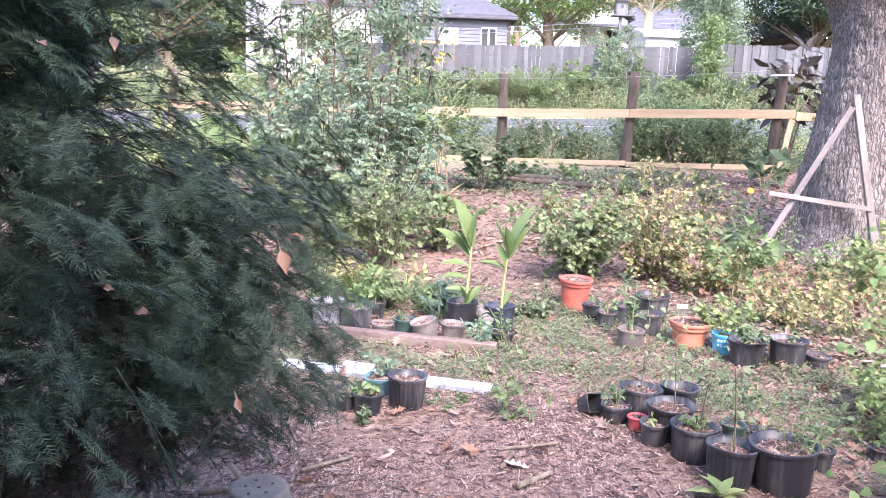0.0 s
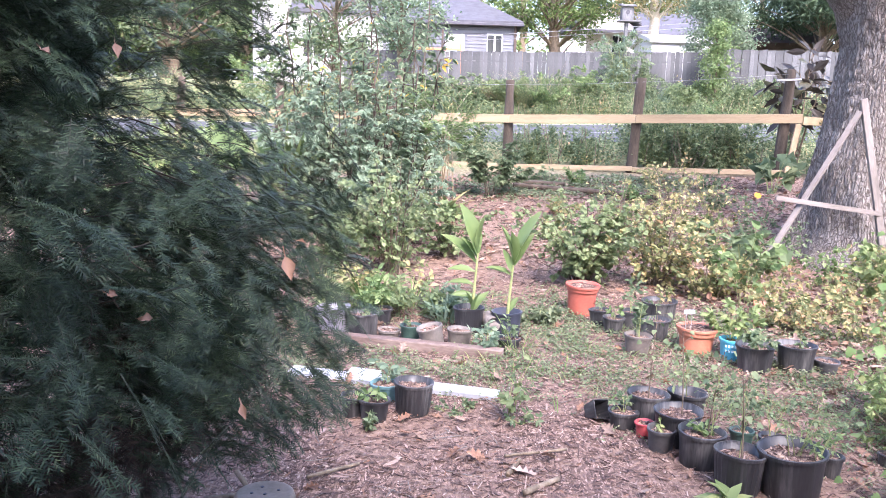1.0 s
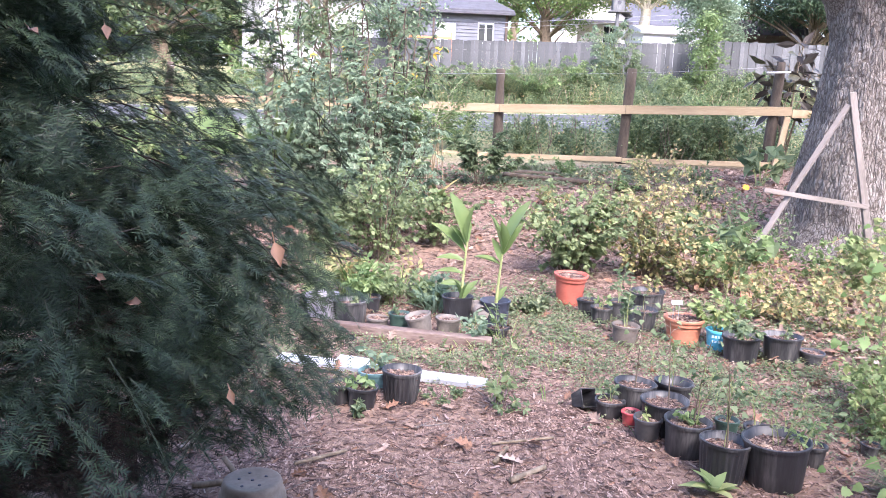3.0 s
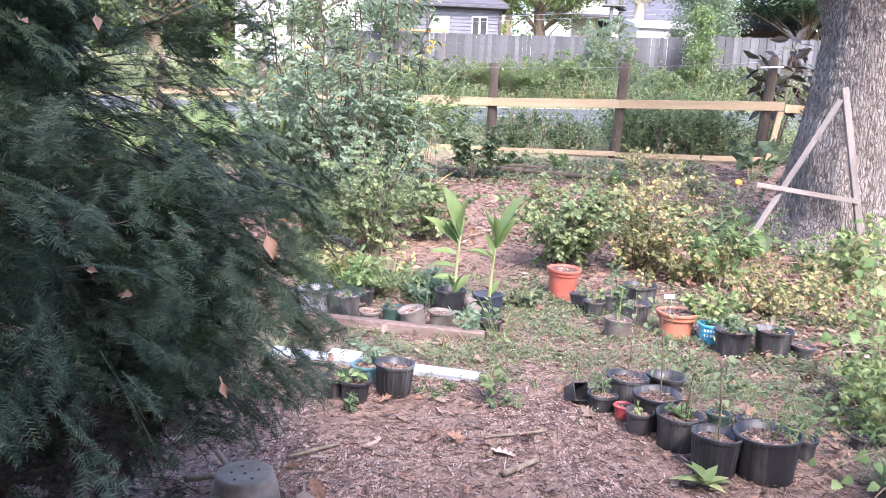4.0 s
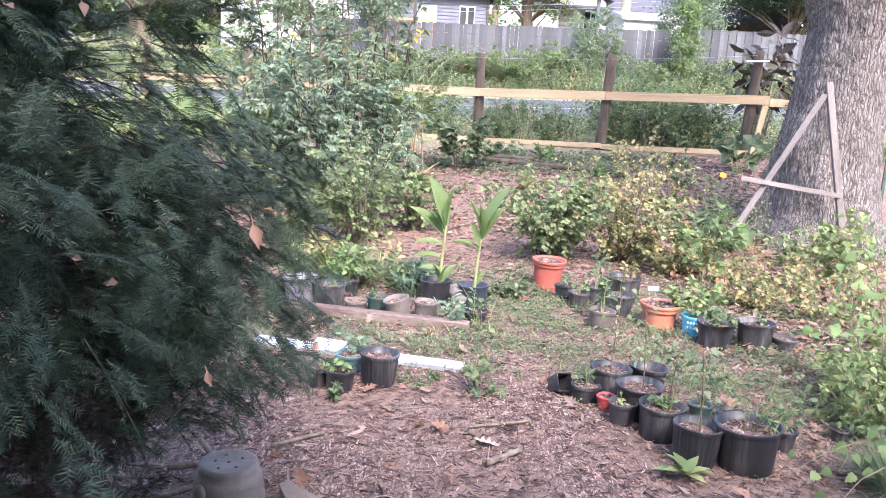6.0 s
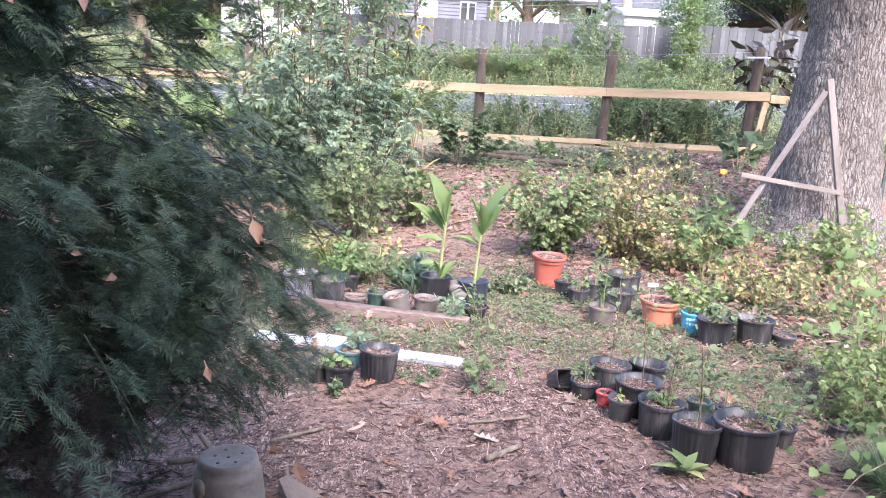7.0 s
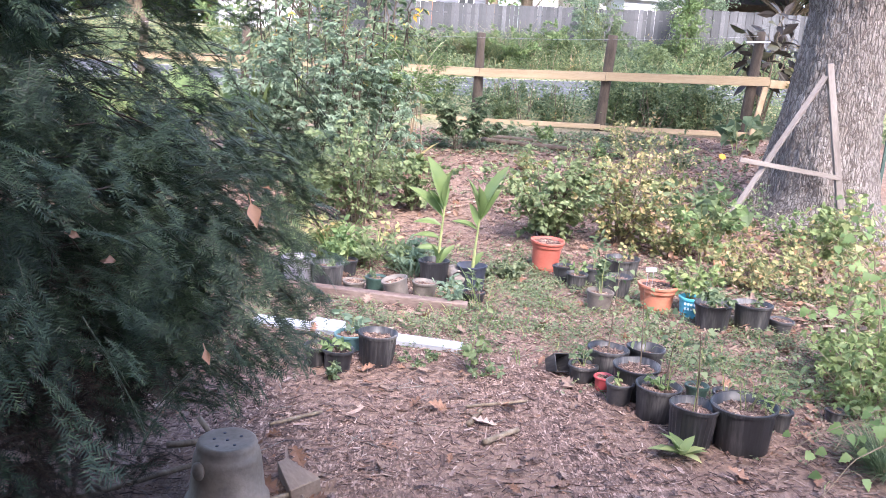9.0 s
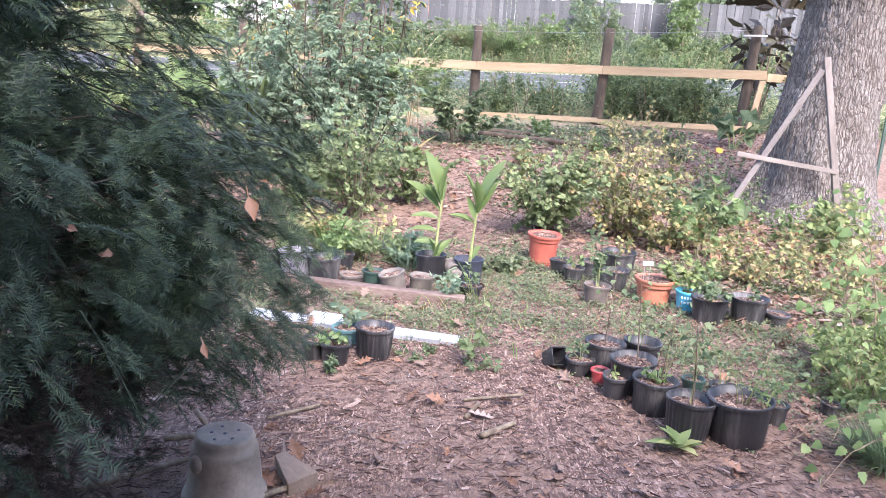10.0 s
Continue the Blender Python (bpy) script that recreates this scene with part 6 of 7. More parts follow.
def litter():
    keep = lambda x, y, r: r.uniform(0, 1, len(x)) < np.clip(1.6 - y / 9, 0.3, 1)  # noqa: E731
    x, y, z, r = scatter(34000, -1.6, 3.2, 2.4, 8.0, 201, keep)
    n = len(x)
    v, f = chip_boxes(np.stack([x, y, z + r.uniform(0.001, 0.014, n)], -1), r.normal(0.5, 1.2, n), r.normal(0, 0.2, n), r.gamma(3, 0.009, n) + 0.008, r.uniform(0.002, 0.008, n), r.uniform(0.0015, 0.004, n))
    tagged(piece("wood_chips", soup("wood_chips", v, f, M_CHIP)), "loose brown and pale wood chip mulch", "mulch", kind="stuff")
    # larger shards of bark, curled at the edges
    x, y, z, r = scatter(2200, -2.0, 3.2, 2.2, 7.4, 205)
    n = len(x)
    a = r.uniform(0, 6.3, n)
    d = np.stack([np.cos(a), np.sin(a), r.normal(0.05, 0.14, n)], -1)
    v, f = blades(np.stack([x, y, z + r.uniform(0.006, 0.018, n)], -1), d, r.normal(0, 0.3, (n, 3)) + [0, 0, 1], r.gamma(4, 0.008, n) + 0.015, ((0, 0.07), (0.12, 0.12), (0.5, 0.1), (0.86, 0.12), (1, 0.03)), 0.35, -0.08, 0.02, r)
    tagged(piece("bark_shards", soup("bark_shards", v, f, M_CHIP)), "shredded bark shards in brown and tan", "mulch", kind="stuff")
    x, y, z, r = scatter(9500, -2.0, 6.0, 7.0, 14.3, 202)
    n = len(x)
    v, f = chip_boxes(np.stack([x, y, z + 0.006], -1), r.uniform(0, 6.3, n), r.normal(0, 0.2, n), r.gamma(3, 0.02, n) + 0.01, r.uniform(0.006, 0.018, n), r.uniform(0.003, 0.009, n))
    tagged(piece("wood_chips", soup("wood_chips", v, f, M_CHIP)), "loose brown wood chip mulch on the rise", "mulch", kind="stuff")
    for name, label, num, box, seed, lo, hi, shape in (("fallen_leaves", "dry lobed oak leaves in orange, tan and grey", 620, (-1.6, 4.2, 2.4, 9.5), 203, 0.05, 0.12, OAK),
                                                       ("leaf_fragments", "crumpled pieces of dry tan leaves", 4200, (-1.8, 4.8, 2.4, 9.5), 206, 0.015, 0.045, SHRED),
                                                       ("leaf_fragments", "crumpled tan leaves under the near vine", 1700, (1.7, 3.8, 3.3, 6.2), 208, 0.025, 0.065, SHRED),
                                                       ("leaf_fragments", "crumpled dry leaves strewn over the mulch rise", 2600, (-1.5, 6.5, 8.5, 14.2), 207, 0.05, 0.11, OVAL)):
        x, y, z, r = scatter(num, *box, seed)
        n = len(x)
        a = r.uniform(0, 6.3, n)
        d = np.stack([np.cos(a), np.sin(a), r.normal(0.08, 0.2, n)], -1)
        v, f = blades(np.stack([x, y, z + r.uniform(0.01, 0.02, n)], -1), d, r.normal(0, 0.4, (n, 3)) + [0, 0, 1], r.uniform(lo, hi, n), shape, 0.4, -0.18, 0.04, r)
        tagged(piece(name, soup(name, v, f, M_OAKLEAF)), label, "leaves", kind="stuff")
    tw = Tubes(4)
    x, y, z, r = scatter(260, -1.6, 3.2, 2.4, 8.5, 204)
    for a, b, c in zip(x, y, z):
        t, ln = r.uniform(0, 6.3), r.uniform(0.06, 0.3)
        p = np.array([a, b, c + 0.008])
        e = p + [math.cos(t) * ln, math.sin(t) * ln, r.uniform(-0.003, 0.02)]
        tw.add(curve_pts(p, (p + e) / 2 + r.normal(0, 0.02, 3) * [1, 1, 0.2], e, 5), np.linspace(0.003, 0.0013, 5))
    tagged(piece("twig_litter", tw.mesh("twig_litter", M_STICK)), "thin grey twigs strewn over the mulch", "twigs", kind="stuff")


def weeds_at(x, y):
    """How thickly low weeds grow at a place."""
    spots = ((0.05, 5.15, 0.75, 0.38, 1.25), (0.75, 5.5, 0.5, 0.6, 0.9), (1.1, 6.1, 0.55, 0.5, 0.8), (2.0, 4.55, 0.65, 0.55, 1.1), (2.6, 4.6, 0.6, 0.7, 1.0), (1.7, 5.2, 0.5, 0.4, 0.8), (0.9, 6.9, 0.4, 0.6, 0.5),
             (-1.2, 5.2, 0.6, 0.5, 0.7), (-0.3, 6.9, 0.9, 0.5, 0.5), (1.0, 4.9, 0.5, 0.3, 0.5), (2.9, 6.2, 0.8, 0.8, 0.8), (1.9, 6.3, 0.5, 0.5, 0.6), (2.6, 9.8, 1.2, 1.0, 0.35), (3.0, 13.4, 2.4, 0.9, 0.5), (1.0, 12.6, 1.0, 0.5, 0.5))
    w = sum(k * np.exp(-(((x - a) / c) ** 2) - ((y - b) / d) ** 2) for a, b, c, d, k in spots)
    return w * (0.25 + 1.2 * np.clip(patchy(x, y, 0.11, 3) * 1.6 - 0.4, 0, 1))


def low_weeds():
    keep = lambda x, y, r: r.uniform(0, 1, len(x)) < weeds_at(x, y) * 0.75  # noqa: E731
    x, y, z, r = scatter(80000, -1.8, 4.2, 3.3, 14.5, 211, keep)
    n = len(x)
    per = 5
    far = np.repeat(np.clip(y / 6, 0.8, 2.2), per)
    P = np.repeat(np.stack([x, y, z], -1), per, 0) + r.normal(0, 0.014, (n * per, 3)) * [1, 1, 0] * far[:, None] + np.stack([np.zeros(n * per)] * 2 + [r.uniform(0.004, 0.05, n * per)], -1)
    D = r.normal(0, 1, P.shape) * [1, 1, 0.35]
    v, f = diamonds(P, D, r.normal(0, 0.35, P.shape) + [0, -0.15, 1], r.uniform(0.014, 0.032, len(P)) * far, r.uniform(0.01, 0.02, len(P)) * far)
    tagged(piece("low_weeds", soup("low_weeds", v, f, M_CLOVER)), "low creeping weeds and clover over the mulch", "weeds", kind="stuff")
    keep = lambda x, y, r: r.uniform(0, 1, len(x)) < weeds_at(x, y) * 0.5  # noqa: E731
    x, y, z, r = scatter(16000, -1.8, 4.2, 4.0, 9.5, 212, keep)
    n = len(x)
    a = r.uniform(0, 6.3, n)
    d = np.stack([np.cos(a) * 0.7, np.sin(a) * 0.7, np.ones(n)], -1)
    v, f = blades(np.stack([x, y, z], -1), d, np.stack([np.cos(a), np.sin(a), -0.7 * np.ones(n)], -1), r.uniform(0.04, 0.13, n), [(u, w * 1.1) for u, w in STRAP], 0.1, -0.5)
    tagged(piece("thin_grass", soup("thin_grass", v, f, M_GRASS)), "thin grass blades among the weeds", "grass", kind="stuff")


litter()
low_weeds()


# dry oak leaves caught in the yew
_r = np.random.default_rng(91)
for _x, _y, _z, _ln, _el in ((-0.444, 2.12, 1.32, 0.095, -72), (-0.431, 2.2, 1.326, 0.04, -20), (-0.49, 1.22, 1.758, 0.035, -75), (-0.537, 1.1, 1.738, 0.03, -40), (-0.555, 1.3, 1.381, 0.035, -15), (-0.525, 1.35, 1.326, 0.04, -5), (-0.464, 1.75, 1.047, 0.05, -60), (-0.561, 1.75, 1.364, 0.03, 60)):
    _d = np.array([[math.cos(radians(_el)) * 0.8, -0.25, math.sin(radians(_el))]])
    _v, _f = blades(np.zeros((1, 3)), _d, np.array([[_r.normal(0.2, 0.5), -1.0, _r.normal(0.4, 0.4)]]), _ln, RAGGED, _r.uniform(0.6, 1.4), -0.35, 0.07, _r)
    tagged(piece("dry_leaf", soup("dry_leaf", _v, _f, M_CAUGHT, True), None, "", pose(_x, _y, _z)), "curled dry brown leaf caught in the yew", "leaf", "caught leaves")

# ---- beyond the rail fence ----


def verge():
    """Rank weeds along both sides of the road."""
    for name, label, y0, y1, h, n, seed, lf in (("roadside_weeds", "rank green weeds between rail fence and road", 14.9, 19.0, 0.5, 3000, 221, 0.09),
                                                ("bank_weeds", "rank green weeds on the bank below the board fence", 26.3, 30.2, 0.7, 4600, 222, 0.11)):
        keep = (lambda x, y, r: y > 15.86 - 0.336 * (x - 1.2) + 0.15) if y0 < 20 else None
        x, y, z, r = scatter(n, -9 if y0 < 20 else -14, 9.5 if y0 < 20 else 16, y0 - (1.6 if y0 < 20 else 0), y1, seed, keep)
        n = len(x)
        per = 16
        hh = np.repeat(h * r.uniform(0.5, 1.3, n) * (0.5 + patchy(x, y, 0.8, 5)), per)
        u = np.tile(np.linspace(0.15, 1, per), n)
        P = np.repeat(np.stack([x, y, z], -1), per, 0)
        P = P + np.stack([np.zeros(n * per), np.zeros(n * per), u * hh], -1) + r.normal(0, 0.09, P.shape) * [1, 1, 0.3]
        D = r.normal(0, 1, P.shape) * [1, 1, 0.5]
        up, ln = r.normal(0, 0.4, P.shape) + [0, -0.3, 1], lf * r.uniform(0.5, 1.2, len(P))
        plant = np.repeat(r.integers(0, 10, n), per)
        for mat, lo, hi in ((M_VERGE, 0, 4), (M_BUSH, 4, 6), (M_SHRUB, 6, 9), (M_YELLOW, 9, 10)):
            k = (plant >= lo) & (plant < hi)
            kv, kf = diamonds(P[k], D[k], up[k], ln[k], lf * 0.4)
            tagged(piece(name, soup(name, kv, kf, mat)), label, "weeds", kind="stuff")
    x, y, z, r = scatter(2600, -5, 14, 26.4, 30.0, 224)
    n = len(x)
    a = r.uniform(0, 6.3, n)
    d = np.stack([np.cos(a) * 0.2, np.sin(a) * 0.2, np.ones(n)], -1)
    tilt, tall = np.stack([np.cos(a), np.sin(a), -0.3 * np.ones(n)], -1), r.uniform(0.3, 0.9, n) * (0.5 + patchy(x, y, 0.9, 2))
    for mat, lo, hi in ((M_SHRUB, 0, 0.4), (M_BUSH, 0.4, 0.75), (M_STRAW, 0.75, 1.0)):
        i, j = int(n * lo), int(n * hi)
        v, f = blades(np.stack([x, y, z], -1)[i:j], d[i:j], tilt[i:j], tall[i:j], [(u, w * 0.4) for u, w in STRAP], 0.1, -0.25)
        tagged(piece("bank_grass", soup("bank_grass", v, f, mat)), "rank grass in green and straw on the bank", "grass", kind="stuff")
    # tall dry stalks behind the low rail
    tb = Tubes(4)
    r = np.random.default_rng(223)
    for i in range(50):
        x = r.uniform(1.3, 5.8)
        y = 15.86 - 0.336 * (x - 1.2) + r.uniform(0.2, 1.2)
        b = np.array([x, y, float(gz(x, y))])
        e = b + [r.normal(0, 0.15), r.normal(0, 0.1), r.uniform(0.5, 0.95)]
        tb.add(curve_pts(b, (b + e) / 2, e, 4), np.array([0.009, 0.008, 0.006, 0.004]))
    tagged(piece("dry_stalks", tb.mesh("dry_stalks", M_TWIG)), "bare greenish stalks standing behind the low rail", "stalks", kind="stuff")


verge()
for _i, (_x, _y, _h, _s, _m, _lf) in enumerate(((5.75, 28.4, 3.3, 0.75, M_BLUEGREEN, 0.2), (6.2, 28.7, 3.0, 0.6, M_SHRUB, 0.2), (4.6, 28.2, 1.6, 1.0, M_MIDGREEN, 0.2), (-1.0, 28.2, 1.5, 1.0, M_SHRUB, 0.2), (1.3, 28.2, 1.5, 0.9, M_SHRUB, 0.2), (3.3, 27.8, 1.3, 1.2, M_MIDGREEN, 0.2),
                                              (9.0, 28.3, 2.4, 0.5, M_MIDGREEN, 0.2), (7.4, 28.2, 1.2, 1.0, M_SHRUB, 0.2), (-3.5, 28.5, 2.4, 1.6, M_SHRUB, 0.22), (-6.5, 28.5, 2.8, 1.8, M_MIDGREEN, 0.24), (11, 28, 1.3, 1.3, M_SHRUB, 0.22), (6.5, 28.4, 1.9, 1.0, M_SHRUB, 0.2), (4.0, 29.2, 1.3, 0.8, M_SHRUB, 0.18), (2.2, 29.0, 1.1, 0.8, M_SHRUB, 0.2), (8.4, 28.8, 1.0, 0.9, M_MIDGREEN, 0.2), (10.2, 28.6, 0.8, 0.8, M_SHRUB, 0.18), (0.4, 27.6, 0.9, 1.0, M_SHRUB, 0.2), (4.4, 16.6, 1.0, 0.7, M_SHRUB, 0.1), (5.4, 16.3, 1.1, 0.7, M_SHRUB, 0.1), (6.6, 16.0, 1.1, 0.8, M_SHRUB, 0.1), (2.6, 17.2, 0.7, 0.6, M_SHRUB, 0.09), (3.9, 15.9, 0.75, 0.5, M_MIDGREEN, 0.09), (3.9, 17.3, 1.1, 0.7, M_SHRUB, 0.1), (4.8, 17.7, 1.15, 0.8, M_SHRUB, 0.1), (5.7, 17.3, 1.2, 0.7, M_MIDGREEN, 0.1), (1.9, 17.0, 0.85, 0.5, M_SHRUB, 0.1), (3.9, 15.5, 1.1, 0.5, M_VERGE, 0.12), (4.5, 15.4, 1.2, 0.5, M_VERGE, 0.13), (5.0, 15.1, 1.1, 0.5, M_VERGE, 0.13), (5.5, 15.3, 1.25, 0.5, M_VERGE, 0.13), (4.2, 16.2, 1.35, 0.6, M_VERGE, 0.13), (5.0, 16.4, 1.35, 0.6, M_MIDGREEN, 0.13), (2.6, 15.9, 0.6, 0.4, M_VERGE, 0.1), (1.7, 16.0, 0.6, 0.4, M_VERGE, 0.1), (0.4, 16.4, 1.1, 0.6, M_VERGE, 0.12), (-0.2, 28.0, 1.6, 0.9, M_VERGE, 0.22), (2.0, 27.9, 1.5, 0.9, M_BUSH, 0.22), (5.2, 28.0, 1.5, 0.9, M_VERGE, 0.2), (7.6, 27.6, 1.0, 0.8, M_BUSH, 0.2), (9.6, 27.6, 1.1, 0.9, M_VERGE, 0.2))):
    shrub("wild_shrub", "wild green shrub growing on the bank", "shrub", _x, _y, _h, _s, 300 + _i, _m, 10, 11, 19, _lf * 0.64, None, 0.42, flat=0.65, low=0.08, thick=0.01, group="bank shrubs", stemmat=M_GREENSTEM)
for _k, (_x, _y, _n, _h, _s, _m, _w, _b, _l) in enumerate(((3.0, 28.3, 1500, 1.5, 1.8, M_SHRUB, 0.14, 1.0, "tall grass clump with fine arching blades"), (0.2, 29.0, 900, 1.15, 1.5, M_STRAW, 0.14, 0.9, "dry pinkish grass clump by the fence"), (3.4, 28.6, 260, 1.6, 1.5, M_STRAW, 0.14, 0.7, "dry pinkish grass plumes by the fence"),
                                                            (7.2, 28.3, 1400, 1.1, 2.2, M_BLUEGREEN, 0.18, 1.1, "grey green grass clump by the fence"), (2.2, 28.4, 700, 1.3, 1.4, M_YELLOW, 0.16, 0.8, "yellowing grass clump by the fence"), (1.1, 29.0, 260, 1.0, 1.2, M_STRAW, 0.14, 0.9, "dry pinkish grass clump by the fence"))):
    grass_clump("plume_grass", _l, "grass", _x, _y, _n, _h, _s, 320 + _k, _m, _w, bend=_b, group="plume grasses", curl=0.8)
shrub("bronze_plant", "tall plant with large dark bronze leaves", "plant", 6.35, 14.9, 2.75, 0.45, 330, M_BRONZE, 7, 8, 2, 0.36, BROAD, low=0.45, twig=0.12, thick=0.02, stemmat=M_TWIG, droop=0.4)
shrub("tall_shrub", "green shrub beside the fence corner", "shrub", 7.0, 14.2, 1.6, 0.7, 331, M_YELLOW, 8, 9, 12, 0.12, None, 0.5, group="tall shrubs")
# plants seen behind the yew
for _k, (_x, _y, _h, _s, _m) in enumerate(((-2.7, 9.4, 0.8, 0.6, M_BUSH), (-3.3, 11.2, 1.2, 0.7, M_LIME), (-2.3, 11.9, 1.3, 0.6, M_BUSH), (-4.6, 11.4, 1.3, 0.8, M_BUSH), (-5.6, 10.6, 1.4, 0.9, M_SHRUB), (-3.4, 8.6, 0.8, 0.6, M_BUSH), (-4.4, 9.2, 1.0, 0.7, M_SHRUB))):
    shrub("tall_shrub", "leafy green shrub in the garden beyond the yew", "shrub", _x, _y, _h, _s, 340 + _k, _m, 11, 11, 16, 0.09, None, 0.5, group="tall shrubs", low=0.1)
shrub("elephant_ear", "elephant ear plant with huge pale green leaves", "plant", -2.5, 10.4, 1.35, 0.5, 332, M_MIDGREEN, 5, 1, 1, 0.5, HEART, stemmat=M_GREENSTEM, low=0.85, twig=0.1)
grass_clump("corn_like_plant", "tall plant with hanging strap leaves", "plant", -2.15, 10.6, 45, 1.5, 0.4, 333, M_LIME, 1.5, bend=0.5, group="strap leaf clumps")
shrub("tall_shrub", "leafy green shrub beyond the yew", "shrub", -3.6, 10.2, 1.1, 0.9, 334, M_MIDGREEN, 9, 11, 16, 0.1, None, 0.5, group="tall shrubs")
shrub("tall_shrub", "leafy yellow green shrub beyond the yew", "shrub", -4.2, 13.0, 1.2, 1.0, 335, M_LIME, 9, 10, 14, 0.11, None, 0.5, group="tall shrubs")
_r = np.random.default_rng(336)
_st = empty("bare_stem_cluster", pose(-0.08, 10.9, float(gz(-0.08, 10.9))), "bunch of bare pale stems under a shrub", "stems")
for _k in range(11):
    _b = np.array([_r.normal(0, 0.09), _r.normal(0, 0.09), 0.0])
    _e = _b + [_r.normal(0, 0.07), _r.normal(0, 0.05), _r.uniform(0.7, 1.25)]
    _tb = Tubes(5)
    _tb.add(curve_pts(_b, (_b + _e) / 2 + _r.normal(0, 0.02, 3), _e, 5), np.linspace(0.011, 0.006, 5))
    piece("stem", _tb.mesh("stem", M_DRYSTEM), _st)

# ---- board fence ----


def board_fence():
    ob = empty("board_fence", pose(0, 0, 0), "weathered grey board privacy fence", "fence")
    me = []
    r = np.random.default_rng(7)
    for k in range(5):
        bm = box_bm(0.1455, 0.02, 1.85, 0.0, (0, 0, 0.925))
        for v in bm.verts:
            if v.co.z > 1:
                v.co.x *= 0.985
                v.co.z += r.normal(0, 0.012)
        m = bpy.data.meshes.new("board")
        bm.to_mesh(m)
        bm.free()
        m.materials.append(M_GREYWOOD)
        me.append(m)
    a, b = np.array([-4.0, 31.29]), np.array([17.0, 28.55])
    n = 147
    th = math.degrees(math.atan2(b[1] - a[1], b[0] - a[0]))
    for i in range(n):
        p = a + (b - a) * i / n
        top = np.interp(p[0], (-11, 0, 3, 8, 9.4, 9.5, 17), (3.9, 3.98, 4.0, 4.1, 4.12, 4.24, 4.2))
        piece("board", me[i % 5], ob, "", pose(p[0], p[1] - 0.024 * (i % 2), top - 1.86 + r.normal(0, 0.012), r.normal(0, 0.3), r.normal(0, 0.25), th + r.normal(0, 1)))
    for z in (0.35, 1.5):
        for i in range(14):
            p, q = a + (b - a) * i / 14, a + (b - a) * (i + 1) / 14
            zz = [np.interp(u[0], (-11, 0, 3, 8, 17), (3.9, 3.98, 4.0, 4.1, 4.2)) - 1.86 + z for u in (p, q)]
            board_between("back_rail", (p[0], p[1] + 0.035, zz[0]), (q[0], q[1] + 0.035, zz[1]), 0.09, 0.04, M_GREYWOOD, ob)


board_fence()

# ---- houses ----


def wall_box(name, parent, x0, x1, y0, y1, z0, z1, mat, lap=0.0):
    """A wall block; lap > 0 clads its front and sides with boards of that height."""
    part(name, box_bm(x1 - x0, y1 - y0, z1 - z0, 0, ((x0 + x1) / 2, (y0 + y1) / 2, (z0 + z1) / 2)), mat, parent)
    if lap:
        bm = box_bm(x1 - x0 + 0.05, 0.03, lap * 0.86, 0)
        for v in bm.verts:
            if v.co.z > 0:
                v.co.y += 0.024
        me = bpy.data.meshes.new("siding_board")
        bm.to_mesh(me)
        bm.free()
        me.materials.append(mat)
        for k in range(int((z1 - z0) / lap)):
            piece("siding_board", me, parent, "", pose((x0 + x1) / 2, y0 - 0.02, z0 + lap * (k + 0.5)))


def house_window(parent, x, y, z, w, h, panes=2):
    fr = part("window", box_bm(w, 0.06, h, 0, (0, 0, 0)), M_WHITEWALL, parent, "white framed window", pose(x, y - 0.05, z))
    for k in range(panes):
        part("pane", box_bm(w / panes - 0.09, 0.02, h - 0.14, 0), M_GLASS, fr, "", pose(-w / 2 + w / panes * (k + 0.5), -0.03, 0))


def gable_roof(parent, x0, x1, y0, y1, z, rise, mat, over=0.4, along="x", hip=0.0, wallmat=None):
    """Two slopes with thickness; hipped ends, or plain gables with a wall under them."""
    turn = along == "y"
    a0, a1, b0, b1 = (y0, y1, x0, x1) if turn else (x0, x1, y0, y1)
    mid = (b0 + b1) / 2
    put = (lambda a, b, c: (b, a, c)) if turn else (lambda a, b, c: (a, b, c))
    bm = bmesh.new()
    for dz in (0, 0.16):
        for a, b, c in ((a0 - over, b0 - over, 0), (a1 + over, b0 - over, 0), (a1 + over, b1 + over, 0), (a0 - over, b1 + over, 0), (a0 - over + hip, mid, rise), (a1 + over - hip, mid, rise)):
            bm.verts.new(put(a, b, z + c + dz))
    bm.verts.ensure_lookup_table()
    fs = [(0, 1, 5, 4), (2, 3, 4, 5), (6, 7, 11, 10), (8, 9, 10, 11), (0, 1, 7, 6), (2, 3, 9, 8)]
    fs += [(1, 2, 5), (3, 0, 4), (7, 8, 11), (9, 6, 10), (1, 2, 8, 7), (3, 0, 6, 9)] if hip else [(0, 4, 10, 6), (4, 3, 9, 10), (1, 5, 11, 7), (5, 2, 8, 11)]
    for f in fs:
        bm.faces.new([bm.verts[k] for k in f])
    bmesh.ops.recalc_face_normals(bm, faces=bm.faces)
    part("roof", bm, mat, parent)
    if not hip:
        bm = bmesh.new()
        for a in (a0, a1):
            for b, c in ((b0, 0.0), (b1, 0.0), (mid, rise - 0.03)):
                bm.verts.new(put(a, b, z + c))
        bm.verts.ensure_lookup_table()
        for f in ((0, 1, 2), (3, 4, 5), (0, 1, 4, 3), (1, 2, 5, 4), (2, 0, 3, 5)):
            bm.faces.new([bm.verts[k] for k in f])
        bmesh.ops.recalc_face_normals(bm, faces=bm.faces)
        part("gable", bm, wallmat or mat, parent)


